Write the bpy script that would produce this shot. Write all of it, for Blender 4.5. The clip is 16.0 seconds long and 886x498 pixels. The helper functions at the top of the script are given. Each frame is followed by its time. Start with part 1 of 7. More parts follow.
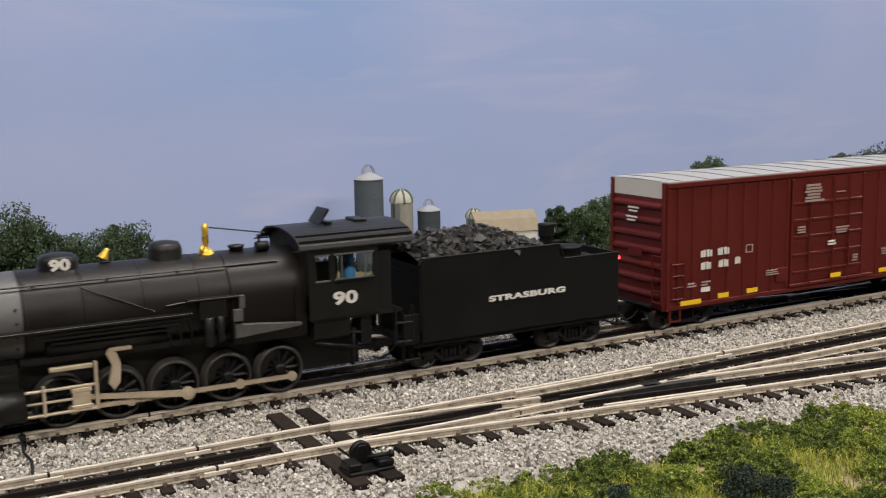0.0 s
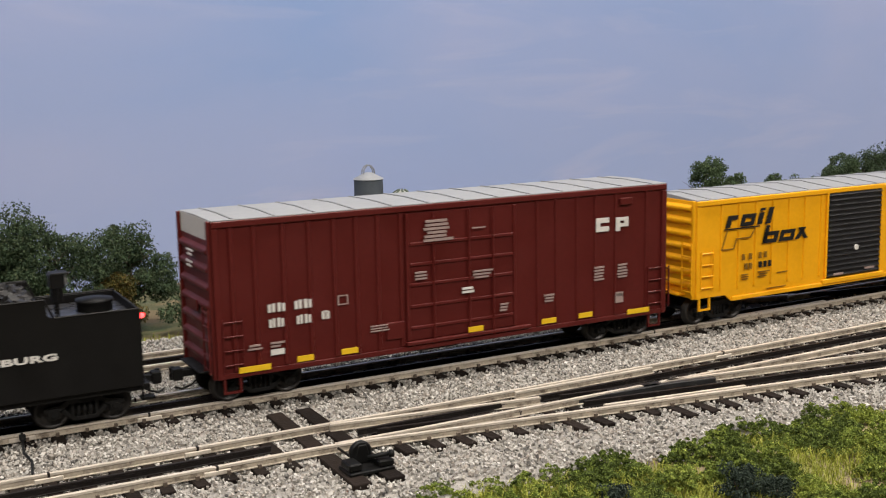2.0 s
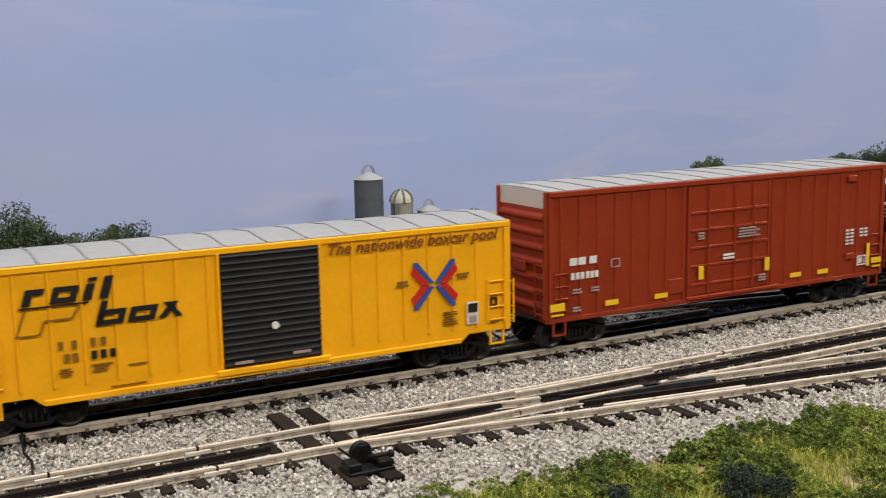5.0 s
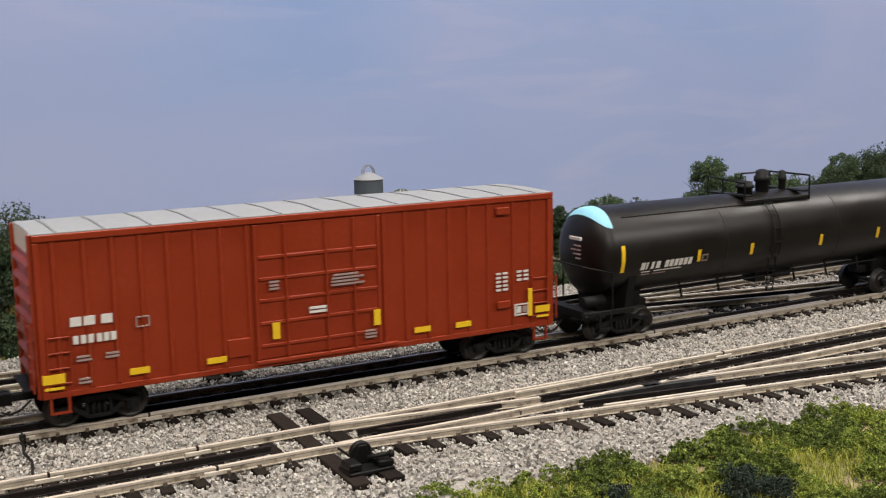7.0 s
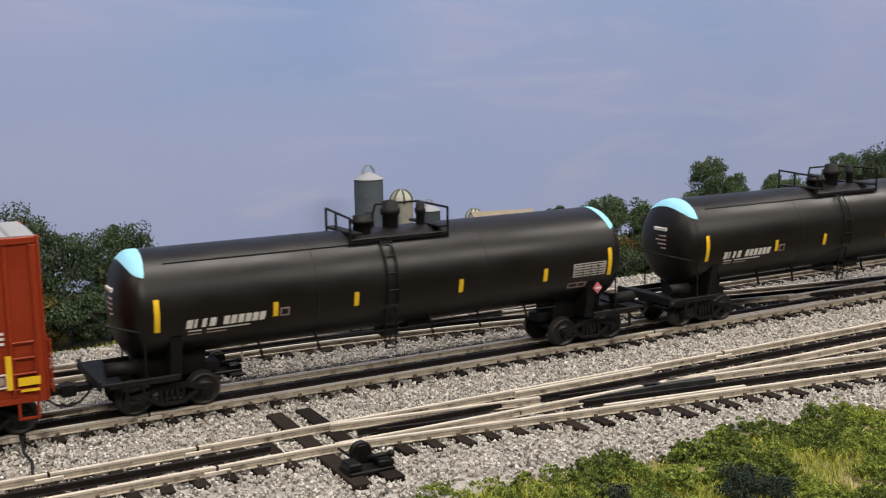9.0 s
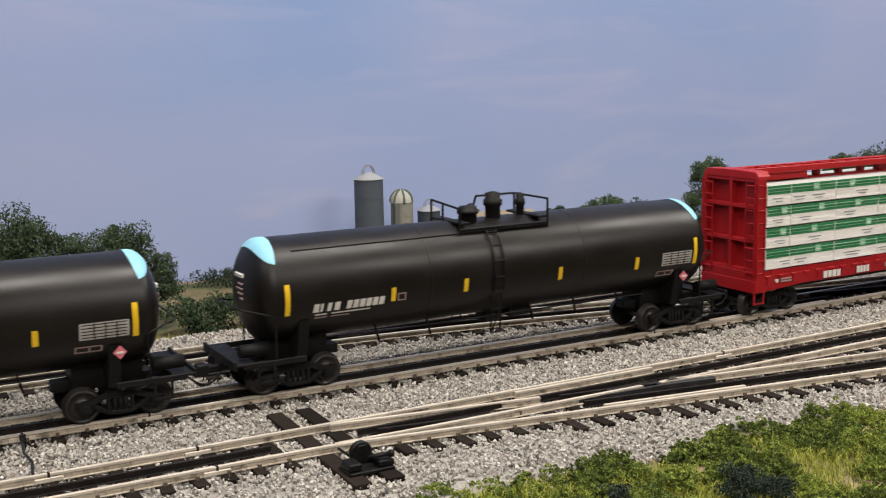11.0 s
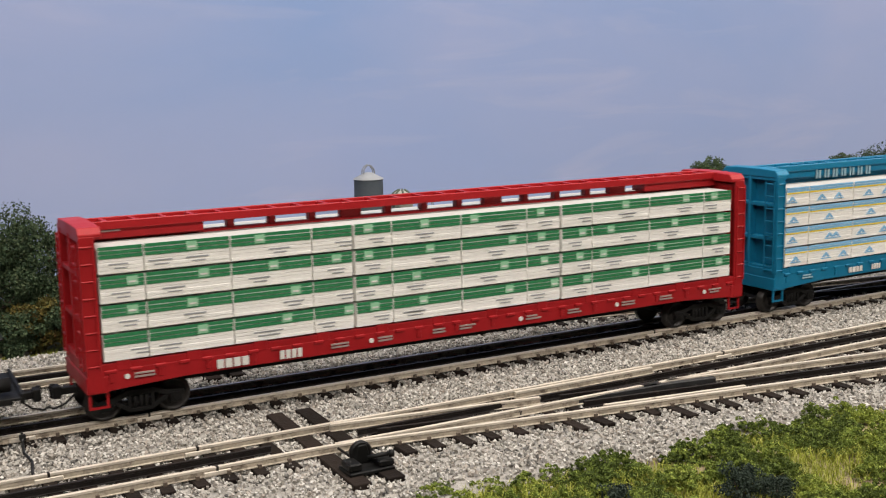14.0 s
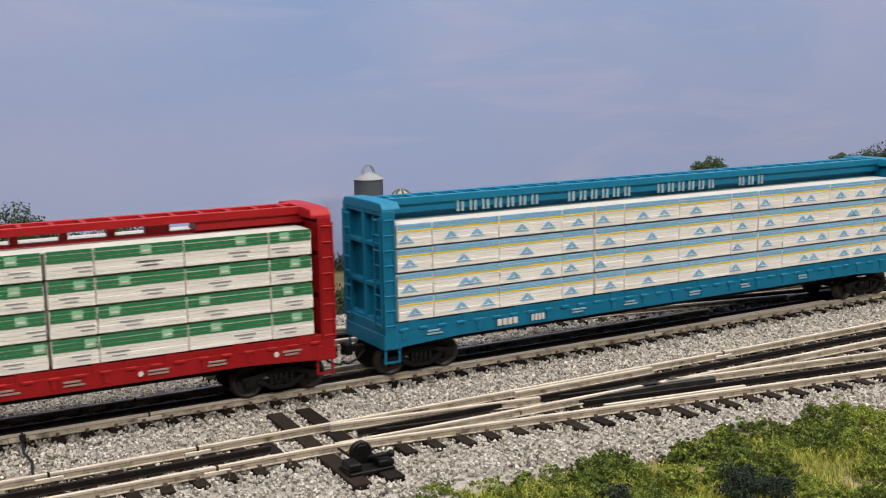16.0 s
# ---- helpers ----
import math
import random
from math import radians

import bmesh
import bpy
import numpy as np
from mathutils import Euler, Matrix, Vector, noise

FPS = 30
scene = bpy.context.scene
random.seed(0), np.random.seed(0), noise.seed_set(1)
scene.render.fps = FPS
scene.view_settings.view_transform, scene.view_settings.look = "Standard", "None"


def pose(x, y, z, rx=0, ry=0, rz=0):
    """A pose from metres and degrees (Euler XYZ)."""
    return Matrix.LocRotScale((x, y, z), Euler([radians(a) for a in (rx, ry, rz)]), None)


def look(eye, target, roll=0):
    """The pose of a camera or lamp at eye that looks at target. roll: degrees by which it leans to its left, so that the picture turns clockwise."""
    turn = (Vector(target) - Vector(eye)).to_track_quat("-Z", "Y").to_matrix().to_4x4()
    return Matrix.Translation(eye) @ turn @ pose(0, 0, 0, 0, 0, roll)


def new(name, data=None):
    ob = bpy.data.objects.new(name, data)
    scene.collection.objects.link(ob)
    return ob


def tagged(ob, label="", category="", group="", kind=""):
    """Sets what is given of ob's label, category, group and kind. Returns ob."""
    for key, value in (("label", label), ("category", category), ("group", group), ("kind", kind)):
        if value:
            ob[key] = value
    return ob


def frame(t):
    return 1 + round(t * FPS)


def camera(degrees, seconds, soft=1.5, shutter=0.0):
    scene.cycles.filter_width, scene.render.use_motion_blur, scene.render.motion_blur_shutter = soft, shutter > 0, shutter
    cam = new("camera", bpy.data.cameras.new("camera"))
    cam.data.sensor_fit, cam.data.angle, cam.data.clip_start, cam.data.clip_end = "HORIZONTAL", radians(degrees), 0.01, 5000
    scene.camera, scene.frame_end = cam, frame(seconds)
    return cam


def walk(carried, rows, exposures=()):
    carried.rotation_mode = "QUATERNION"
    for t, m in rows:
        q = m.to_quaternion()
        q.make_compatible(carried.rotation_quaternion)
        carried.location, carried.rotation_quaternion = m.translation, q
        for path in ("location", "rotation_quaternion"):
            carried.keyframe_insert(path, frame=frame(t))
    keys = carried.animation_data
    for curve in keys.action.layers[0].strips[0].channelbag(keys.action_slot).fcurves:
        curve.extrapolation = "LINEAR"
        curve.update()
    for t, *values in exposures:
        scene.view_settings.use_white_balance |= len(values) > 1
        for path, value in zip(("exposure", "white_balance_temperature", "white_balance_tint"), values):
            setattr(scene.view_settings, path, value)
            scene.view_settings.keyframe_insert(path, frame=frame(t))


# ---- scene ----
from collections import defaultdict

# ---- camera: fixed, looking over the layout ----
CAM = (0.0, -0.65375, 0.19607)
YAW, PITCH, ROLL = 27.997, 9.275, -1.044
cam = camera(42.93, 16.0, soft=1.15, shutter=0.28)


def camera_pose():
    y, p = radians(YAW), radians(PITCH)
    d = (math.sin(y) * math.cos(p), math.cos(y) * math.cos(p), -math.sin(p))
    return look(CAM, [a + b for a, b in zip(CAM, d)], ROLL)


walk(cam, [(0, camera_pose()), (16, camera_pose())])

# ---- light: a closed train room with ceiling panels ----
scene.view_settings.exposure = 0.0
world = bpy.data.worlds.new("room_air")
scene.world = world
world.use_nodes = True
world.node_tree.nodes["Background"].inputs[0].default_value = (0.75, 0.8, 0.9, 1)
world.node_tree.nodes["Background"].inputs[1].default_value = 0.03
PANELS = [(-1.3, -0.15, 0.36), (0.35, -0.15, 0.9), (2.0, -0.15, 0.85), (-0.5, -1.5, 1.35), (1.4, -1.5, 1.35)]
PANEL_W = 23.6


def ceiling_lamps():
    for x, y, part_of_power in PANELS:
        data = bpy.data.lights.new("ceiling_lamp", "AREA")
        data.shape, data.size, data.size_y, data.energy = "RECTANGLE", 1.15, 0.28, PANEL_W * part_of_power
        data.color = (1.0, 0.932, 0.860)
        ob = new("ceiling_lamp", data)
        ob.location = (x, y, 1.285)


# ---- curve of the tracks and the train's travel ----
K = 0.04543


def A(s, n, z=0.0):
    th = K * s
    return Vector((math.sin(th) / K - n * math.sin(th), (1 - math.cos(th)) / K + n * math.cos(th), z))


def track_pose(s, n=0.0, z=0.0):
    return Matrix.Translation(A(s, n, z)) @ Matrix.Rotation(K * s, 4, "Z")


def travel(t):
    u = (t - 8) / 8
    return -(0.163649 * (t - 8) + 0.1 * (0.016007 * u**2 - 0.009742 * u**3 - 0.012342 * u**4 + 0.068783 * u**5))


def smooth(a):
    a = min(max(a, 0), 1)
    return a * a * (3 - 2 * a)


def slack(t):
    """Play in the couplers running out between the last tank car and the lumber cars."""
    a = min(max((t - 11.3) / 2.4, 0), 1)
    return -0.0072 * a


# ---- materials ----
MATS = {}


def mat(name, color, rough=0.5, metal=0.0, var=0.12, scale=60.0, bump=0.0, bscale=400.0, spec=0.5, island=None, obj=0.0, emit=None, wear=None):
    """A painted, printed or natural surface: two scales of tone, optional relief, optional tone by piece."""
    if name in MATS:
        return MATS[name]
    m = bpy.data.materials.new(name)
    m.use_nodes = True
    nt = m.node_tree
    N, L = nt.nodes, nt.links
    b = N["Principled BSDF"]
    b.inputs["Roughness"].default_value = rough
    b.inputs["Metallic"].default_value = metal
    b.inputs["Specular IOR Level"].default_value = spec
    co = N.new("ShaderNodeTexCoord")
    big = N.new("ShaderNodeTexNoise")
    big.inputs["Scale"].default_value = scale
    big.inputs["Detail"].default_value = 5
    fine = N.new("ShaderNodeTexNoise")
    fine.inputs["Scale"].default_value = scale * 9
    fine.inputs["Detail"].default_value = 3
    L.new(co.outputs["Object"], big.inputs["Vector"])
    L.new(co.outputs["Object"], fine.inputs["Vector"])
    add = N.new("ShaderNodeMath")
    add.operation = "ADD"
    L.new(big.outputs["Fac"], add.inputs[0])
    L.new(fine.outputs["Fac"], add.inputs[1])
    mr = N.new("ShaderNodeMapRange")
    mr.inputs["From Min"].default_value, mr.inputs["From Max"].default_value = 0.6, 1.4
    mr.inputs["To Min"].default_value, mr.inputs["To Max"].default_value = 1 - var, 1 + var
    L.new(add.outputs[0], mr.inputs["Value"])
    if island:
        ramp = N.new("ShaderNodeValToRGB")
        els = ramp.color_ramp.elements
        while len(els) < len(island):
            els.new(0.5)
        for i, c in enumerate(island):
            els[i].position = i / (len(island) - 1)
            els[i].color = (*c, 1)
        geo = N.new("ShaderNodeNewGeometry")
        L.new(geo.outputs["Random Per Island"], ramp.inputs["Fac"])
        base = ramp.outputs["Color"]
    else:
        rgb = N.new("ShaderNodeRGB")
        rgb.outputs[0].default_value = (*color, 1)
        base = rgb.outputs[0]
    mul = N.new("ShaderNodeVectorMath")
    mul.operation = "SCALE"
    L.new(base, mul.inputs[0])
    L.new(mr.outputs[0], mul.inputs["Scale"])
    out = mul.outputs[0]
    if obj:
        info = N.new("ShaderNodeObjectInfo")
        m2 = N.new("ShaderNodeMapRange")
        m2.inputs["To Min"].default_value, m2.inputs["To Max"].default_value = 1 - obj, 1 + obj
        L.new(info.outputs["Random"], m2.inputs["Value"])
        mul2 = N.new("ShaderNodeVectorMath")
        mul2.operation = "SCALE"
        L.new(out, mul2.inputs[0])
        L.new(m2.outputs[0], mul2.inputs["Scale"])
        out = mul2.outputs[0]
    if wear:
        wc, amount, wscale = wear
        wn = N.new("ShaderNodeTexNoise")
        wn.inputs["Scale"].default_value = wscale
        wn.inputs["Detail"].default_value = 8
        wn.inputs["Roughness"].default_value = 0.7
        L.new(co.outputs["Object"], wn.inputs["Vector"])
        wr = N.new("ShaderNodeMapRange")
        wr.inputs["From Min"].default_value, wr.inputs["From Max"].default_value = 0.62 - 0.25 * amount, 0.8 - 0.25 * amount
        L.new(wn.outputs["Fac"], wr.inputs["Value"])
        mx = N.new("ShaderNodeMix")
        mx.data_type = "RGBA"
        L.new(wr.outputs[0], mx.inputs["Factor"])
        L.new(out, mx.inputs["A"])
        mx.inputs["B"].default_value = (*wc, 1)
        out = mx.outputs["Result"]
    L.new(out, b.inputs["Base Color"])
    rr = N.new("ShaderNodeMapRange")
    rr.inputs["From Min"].default_value, rr.inputs["From Max"].default_value = 0.3, 0.7
    rr.inputs["To Min"].default_value, rr.inputs["To Max"].default_value = max(rough - 0.07, 0.03), min(rough + 0.08, 1)
    L.new(big.outputs["Fac"], rr.inputs["Value"])
    L.new(rr.outputs[0], b.inputs["Roughness"])
    if bump:
        bn = N.new("ShaderNodeTexNoise")
        bn.inputs["Scale"].default_value = bscale
        bn.inputs["Detail"].default_value = 6
        L.new(co.outputs["Object"], bn.inputs["Vector"])
        bp = N.new("ShaderNodeBump")
        bp.inputs["Strength"].default_value = bump
        bp.inputs["Distance"].default_value = 0.001
        L.new(bn.outputs["Fac"], bp.inputs["Height"])
        L.new(bp.outputs[0], b.inputs["Normal"])
    if emit:
        b.inputs["Emission Color"].default_value = (*emit[0], 1)
        b.inputs["Emission Strength"].default_value = emit[1]
    MATS[name] = m
    return m


# ---- mesh helpers ----
def box(bm, x0, x1, y0, y1, z0, z1):
    v = [bm.verts.new((x, y, z)) for x in (x0, x1) for y in (y0, y1) for z in (z0, z1)]
    for f in ((0, 1, 3, 2), (4, 6, 7, 5), (0, 4, 5, 1), (2, 3, 7, 6), (0, 2, 6, 4), (1, 5, 7, 3)):
        bm.faces.new([v[i] for i in f])
    return v


def rod(bm, p, q, r, n=8, r2=None):
    """A round bar from p to q."""
    p, q = Vector(p), Vector(q)
    d = (q - p).normalized()
    a = d.orthogonal().normalized()
    b = d.cross(a)
    r2 = r if r2 is None else r2
    rings = [[bm.verts.new(c + (a * math.cos(i * math.tau / n) + b * math.sin(i * math.tau / n)) * rr) for i in range(n)] for c, rr in ((p, r), (q, r2))]
    for i in range(n):
        j = (i + 1) % n
        bm.faces.new((rings[0][i], rings[0][j], rings[1][j], rings[1][i])).smooth = n > 6
    bm.faces.new(rings[0][::-1])
    bm.faces.new(rings[1])


def lathe(bm, prof, axis="z", at=(0, 0, 0), n=24, smooth=True):
    """Turns a profile of (radius, height) about an axis."""
    at = Vector(at)
    rings = []
    for r, h in prof:
        ring = []
        for i in range(n):
            c, s = r * math.cos(i * math.tau / n), r * math.sin(i * math.tau / n)
            v = {"z": (c, s, h), "x": (h, c, s), "y": (s, h, c)}[axis]
            ring.append(bm.verts.new(at + Vector(v)))
        rings.append(ring)
    for a, b in zip(rings, rings[1:]):
        for i in range(n):
            j = (i + 1) % n
            bm.faces.new((a[i], a[j], b[j], b[i])).smooth = smooth
    if prof[0][0] > 1e-6:
        bm.faces.new([bm.verts.new(v.co) for v in rings[0][::-1]])
    if prof[-1][0] > 1e-6:
        bm.faces.new([bm.verts.new(v.co) for v in rings[-1]])


def prism(bm, pts, y0, y1, axis="y", smooth=False):
    """Extrudes an outline along an axis: (x, z) along y, (y, z) along x, (x, y) along z."""
    mk = {"y": lambda a, b, h: (a, h, b), "x": lambda a, b, h: (h, a, b), "z": lambda a, b, h: (a, b, h)}[axis]
    A0 = [bm.verts.new(mk(a, b, y0)) for a, b in pts]
    A1 = [bm.verts.new(mk(a, b, y1)) for a, b in pts]
    n = len(pts)
    for i in range(n):
        j = (i + 1) % n
        bm.faces.new((A0[i], A0[j], A1[j], A1[i])).smooth = smooth
    if smooth:
        A0 = [bm.verts.new(v.co) for v in A0]
        A1 = [bm.verts.new(v.co) for v in A1]
    bm.faces.new(A0[::-1])
    bm.faces.new(A1)


def mesh_of(name, bm, material, bevel=0.0, smooth=False):
    bmesh.ops.recalc_face_normals(bm, faces=bm.faces)
    if bevel:
        es = [e for e in bm.edges if len(e.link_faces) == 2 and e.calc_face_angle(0) > 0.6]
        bmesh.ops.bevel(bm, geom=es, offset=bevel, segments=1, affect="EDGES", clamp_overlap=True)
    if smooth:
        for f in bm.faces:
            f.smooth = True
    me = bpy.data.meshes.new(name)
    bm.to_mesh(me)
    bm.free()
    me.materials.append(material)
    return me


def part(name, bm, material, parent, label="", bevel=0.0, at=None, kind=""):
    """One mesh object under a thing or under a part. bm may be a finished mesh."""
    me = bm if isinstance(bm, bpy.types.Mesh) else mesh_of(name, bm, material, bevel)
    ob = new(name, me)
    ob.parent = parent
    if at is not None:
        ob.matrix_basis = at if isinstance(at, Matrix) else Matrix.Translation(at)
    return tagged(ob, label=label, kind=kind)


def boxes(*bs):
    bm = bmesh.new()
    for b in bs:
        box(bm, *b)
    return bm


def thing(name, label, category, at=None, group="", kind="", data=None):
    ob = new(name, data)
    if at is not None:
        ob.matrix_basis = at if isinstance(at, Matrix) else Matrix.Translation(at)
    return tagged(ob, label, category, group, kind)


def cloud(name, verts, faces, material):
    me = bpy.data.meshes.new(name)
    me.from_pydata(verts, [], faces)
    me.materials.append(material)
    return me


def words(text, size, shear=0.0, spacing=1.0, bold=0.0):
    """Built-in font as a flat mesh, in x and z, reading along +x, facing -y."""
    cu = bpy.data.curves.new("lettering", "FONT")
    cu.body, cu.size, cu.shear, cu.space_character, cu.offset, cu.extrude = text, size, shear, spacing, bold, 0.00012
    cu.resolution_u = 3
    ob = bpy.data.objects.new("lettering", cu)
    scene.collection.objects.link(ob)
    me = bpy.data.meshes.new_from_object(ob.evaluated_get(bpy.context.evaluated_depsgraph_get()))
    bpy.data.objects.remove(ob)
    bpy.data.curves.remove(cu)
    me.materials.clear()
    me.transform(Matrix.Rotation(radians(90), 4, "X"))
    return me


MOVING = []  # (thing, centre on the track, wheelsets)

# ---- the room ----
def sky_material():
    m = bpy.data.materials.new("sky_mural")
    m.use_nodes = True
    N, L = m.node_tree.nodes, m.node_tree.links
    b = N["Principled BSDF"]
    b.inputs["Roughness"].default_value = 0.75
    b.inputs["Specular IOR Level"].default_value = 0.2
    co = N.new("ShaderNodeTexCoord")
    mp = N.new("ShaderNodeMapping")
    mp.inputs["Scale"].default_value = (1.5, 1.0, 3.4)
    mp.inputs["Rotation"].default_value = (0, radians(12), 0)
    L.new(co.outputs["Object"], mp.inputs["Vector"])
    n1 = N.new("ShaderNodeTexNoise")
    n1.inputs["Scale"].default_value, n1.inputs["Detail"].default_value, n1.inputs["Distortion"].default_value = 1.6, 5, 0.5
    n1.inputs["Roughness"].default_value = 0.45
    L.new(mp.outputs[0], n1.inputs["Vector"])
    ramp = N.new("ShaderNodeValToRGB")
    e = ramp.color_ramp.elements
    e[0].position, e[0].color = 0.32, (*SKY_BLUE, 1)
    e[1].position, e[1].color = 0.72, (*SKY_PINK, 1)
    L.new(n1.outputs["Fac"], ramp.inputs["Fac"])
    # lighter and pinker towards the horizon
    sep = N.new("ShaderNodeSeparateXYZ")
    L.new(co.outputs["Object"], sep.inputs[0])
    mr = N.new("ShaderNodeMapRange")
    mr.inputs["From Min"].default_value, mr.inputs["From Max"].default_value = 0.0, 0.26
    mr.inputs["To Min"].default_value, mr.inputs["To Max"].default_value = 0.6, 0.0
    L.new(sep.outputs["Z"], mr.inputs["Value"])
    mx = N.new("ShaderNodeMix")
    mx.data_type = "RGBA"
    L.new(mr.outputs[0], mx.inputs["Factor"])
    L.new(ramp.outputs[0], mx.inputs["A"])
    mx.inputs["B"].default_value = (*SKY_LOW, 1)
    # thin streaks of cirrus
    mp2 = N.new("ShaderNodeMapping")
    mp2.inputs["Scale"].default_value = (3.0, 1.0, 17.0)
    mp2.inputs["Rotation"].default_value = (0, radians(8), 0)
    L.new(co.outputs["Object"], mp2.inputs["Vector"])
    n2 = N.new("ShaderNodeTexNoise")
    n2.inputs["Scale"].default_value, n2.inputs["Detail"].default_value, n2.inputs["Distortion"].default_value = 1.3, 7, 0.8
    L.new(mp2.outputs[0], n2.inputs["Vector"])
    r2 = N.new("ShaderNodeMapRange")
    r2.inputs["From Min"].default_value, r2.inputs["From Max"].default_value = 0.56, 0.8
    r2.inputs["To Max"].default_value = 0.45
    L.new(n2.outputs["Fac"], r2.inputs["Value"])
    mx2 = N.new("ShaderNodeMix")
    mx2.data_type = "RGBA"
    L.new(r2.outputs[0], mx2.inputs["Factor"])
    L.new(mx.outputs["Result"], mx2.inputs["A"])
    mx2.inputs["B"].default_value = (*SKY_CLOUD, 1)
    L.new(mx2.outputs["Result"], b.inputs["Base Color"])
    return m


SKY_BLUE, SKY_PINK, SKY_LOW, SKY_CLOUD = (0.225, 0.320, 0.555), (0.305, 0.358, 0.560), (0.345, 0.392, 0.590), (0.440, 0.435, 0.580)
WALL_Y = 0.52
ROOM = (-3.7, 4.1, -3.2, WALL_Y, -1.1, 1.3)


def room():
    x0, x1, y0, y1, z0, z1 = ROOM
    wallp = mat("wall_paint", (0.08, 0.075, 0.07), 0.8, var=0.05, scale=3, bump=0.1, bscale=120)
    part_of = lambda name, b, m, label, cat: tagged(new(name, mesh_of(name, boxes(b), m)), label, cat, kind="structure")
    part_of("wall_north", (x0 - 0.1, x1 + 0.1, y1, y1 + 0.1, z0, z1), sky_material(), "wall with a pale blue painted cloudy sky mural", "wall")
    part_of("wall_south", (x0 - 0.1, x1 + 0.1, y0 - 0.1, y0, z0, z1), wallp, "plain painted room wall", "wall")
    part_of("wall_west", (x0 - 0.1, x0, y0, y1, z0, z1), wallp, "plain painted room wall", "wall")
    part_of("wall_east", (x1, x1 + 0.1, y0, y1, z0, z1), wallp, "plain painted room wall", "wall")
    part_of("floor", (x0 - 0.1, x1 + 0.1, y0 - 0.1, y1 + 0.1, z0 - 0.1, z0), mat("floor_grey", (0.045, 0.042, 0.04), 0.6, var=0.15, scale=5), "plain grey room floor", "floor")
    part_of("ceiling", (x0 - 0.1, x1 + 0.1, y0 - 0.1, y1 + 0.1, z1, z1 + 0.1), mat("ceiling_white", (0.8, 0.79, 0.77), 0.85, var=0.04, scale=4), "plain white room ceiling", "ceiling")


# ---- the layout's ground ----
def grid_sheet(name, s0, s1, n0, n1, ds, dn, height, material):
    ss, nn = np.arange(s0, s1 + ds / 2, ds), np.arange(n0, n1 + dn / 2, dn)
    verts = [tuple(A(s, n, height(s, n))) for s in ss for n in nn]
    k = len(nn)
    faces = [(i * k + j, (i + 1) * k + j, (i + 1) * k + j + 1, i * k + j + 1) for i in range(len(ss) - 1) for j in range(k - 1)]
    me = cloud(name, verts, faces, material)
    for p in me.polygons:
        p.use_smooth = True
    return me


def front_edge(s):
    """Where the ballast gives way to scrub, in front of the tracks."""
    return -0.196 - 0.058 * max(0, s - 0.25) + 0.006 * math.sin(s * 31) + 0.004 * math.sin(s * 77 + 1)


def field_z(n):
    """The field falls gently away from the tracks towards the wall."""
    return -0.0130 - 0.0115 * smooth((n - 0.20) / 0.28)


def ground():
    bm = boxes((ROOM[0] + 0.005, ROOM[1] - 0.005, -0.5, WALL_Y - 0.004, -0.1, -0.027))
    tagged(new("ground", mesh_of("ground", bm, mat("layout_earth", (0.20, 0.15, 0.10), 0.95, var=0.3, scale=30, bump=0.6))), "brown earth layer of the layout table", "ground", kind="structure")
    hill = lambda s, n: (field_z(n) + 0.0008 if n > 0.184 else -0.0275) + 0.0022 * noise.noise((s * 9, n * 9, 3)) + 0.0015 * noise.noise((s * 60, n * 60, 1))
    field = mat("field_grass", (0.055, 0.072, 0.022), 0.95, var=0.45, scale=14, bump=0.7, bscale=900, wear=((0.16, 0.115, 0.055), 0.75, 14))
    tagged(new("field", grid_sheet("field", -1.0, 2.2, 0.178, 0.482, 0.014, 0.008, hill, field)), "green and straw-coloured grass field behind the tracks", "field", kind="structure")
    dirt = mat("scrub_earth", (0.20, 0.15, 0.09), 0.95, var=0.35, scale=25, bump=0.8, bscale=700, wear=((0.16, 0.17, 0.05), 0.6, 28))
    tagged(new("scrub_ground", grid_sheet("scrub_ground", -0.3, 1.5, -0.46, -0.172, 0.01, 0.008, lambda s, n: (-0.0128 if n > -0.455 else -0.0275) + 0.0022 * noise.noise((s * 25, n * 25, 7)), dirt)), "sandy earth with patches of grass before the tracks", "ground", kind="structure")


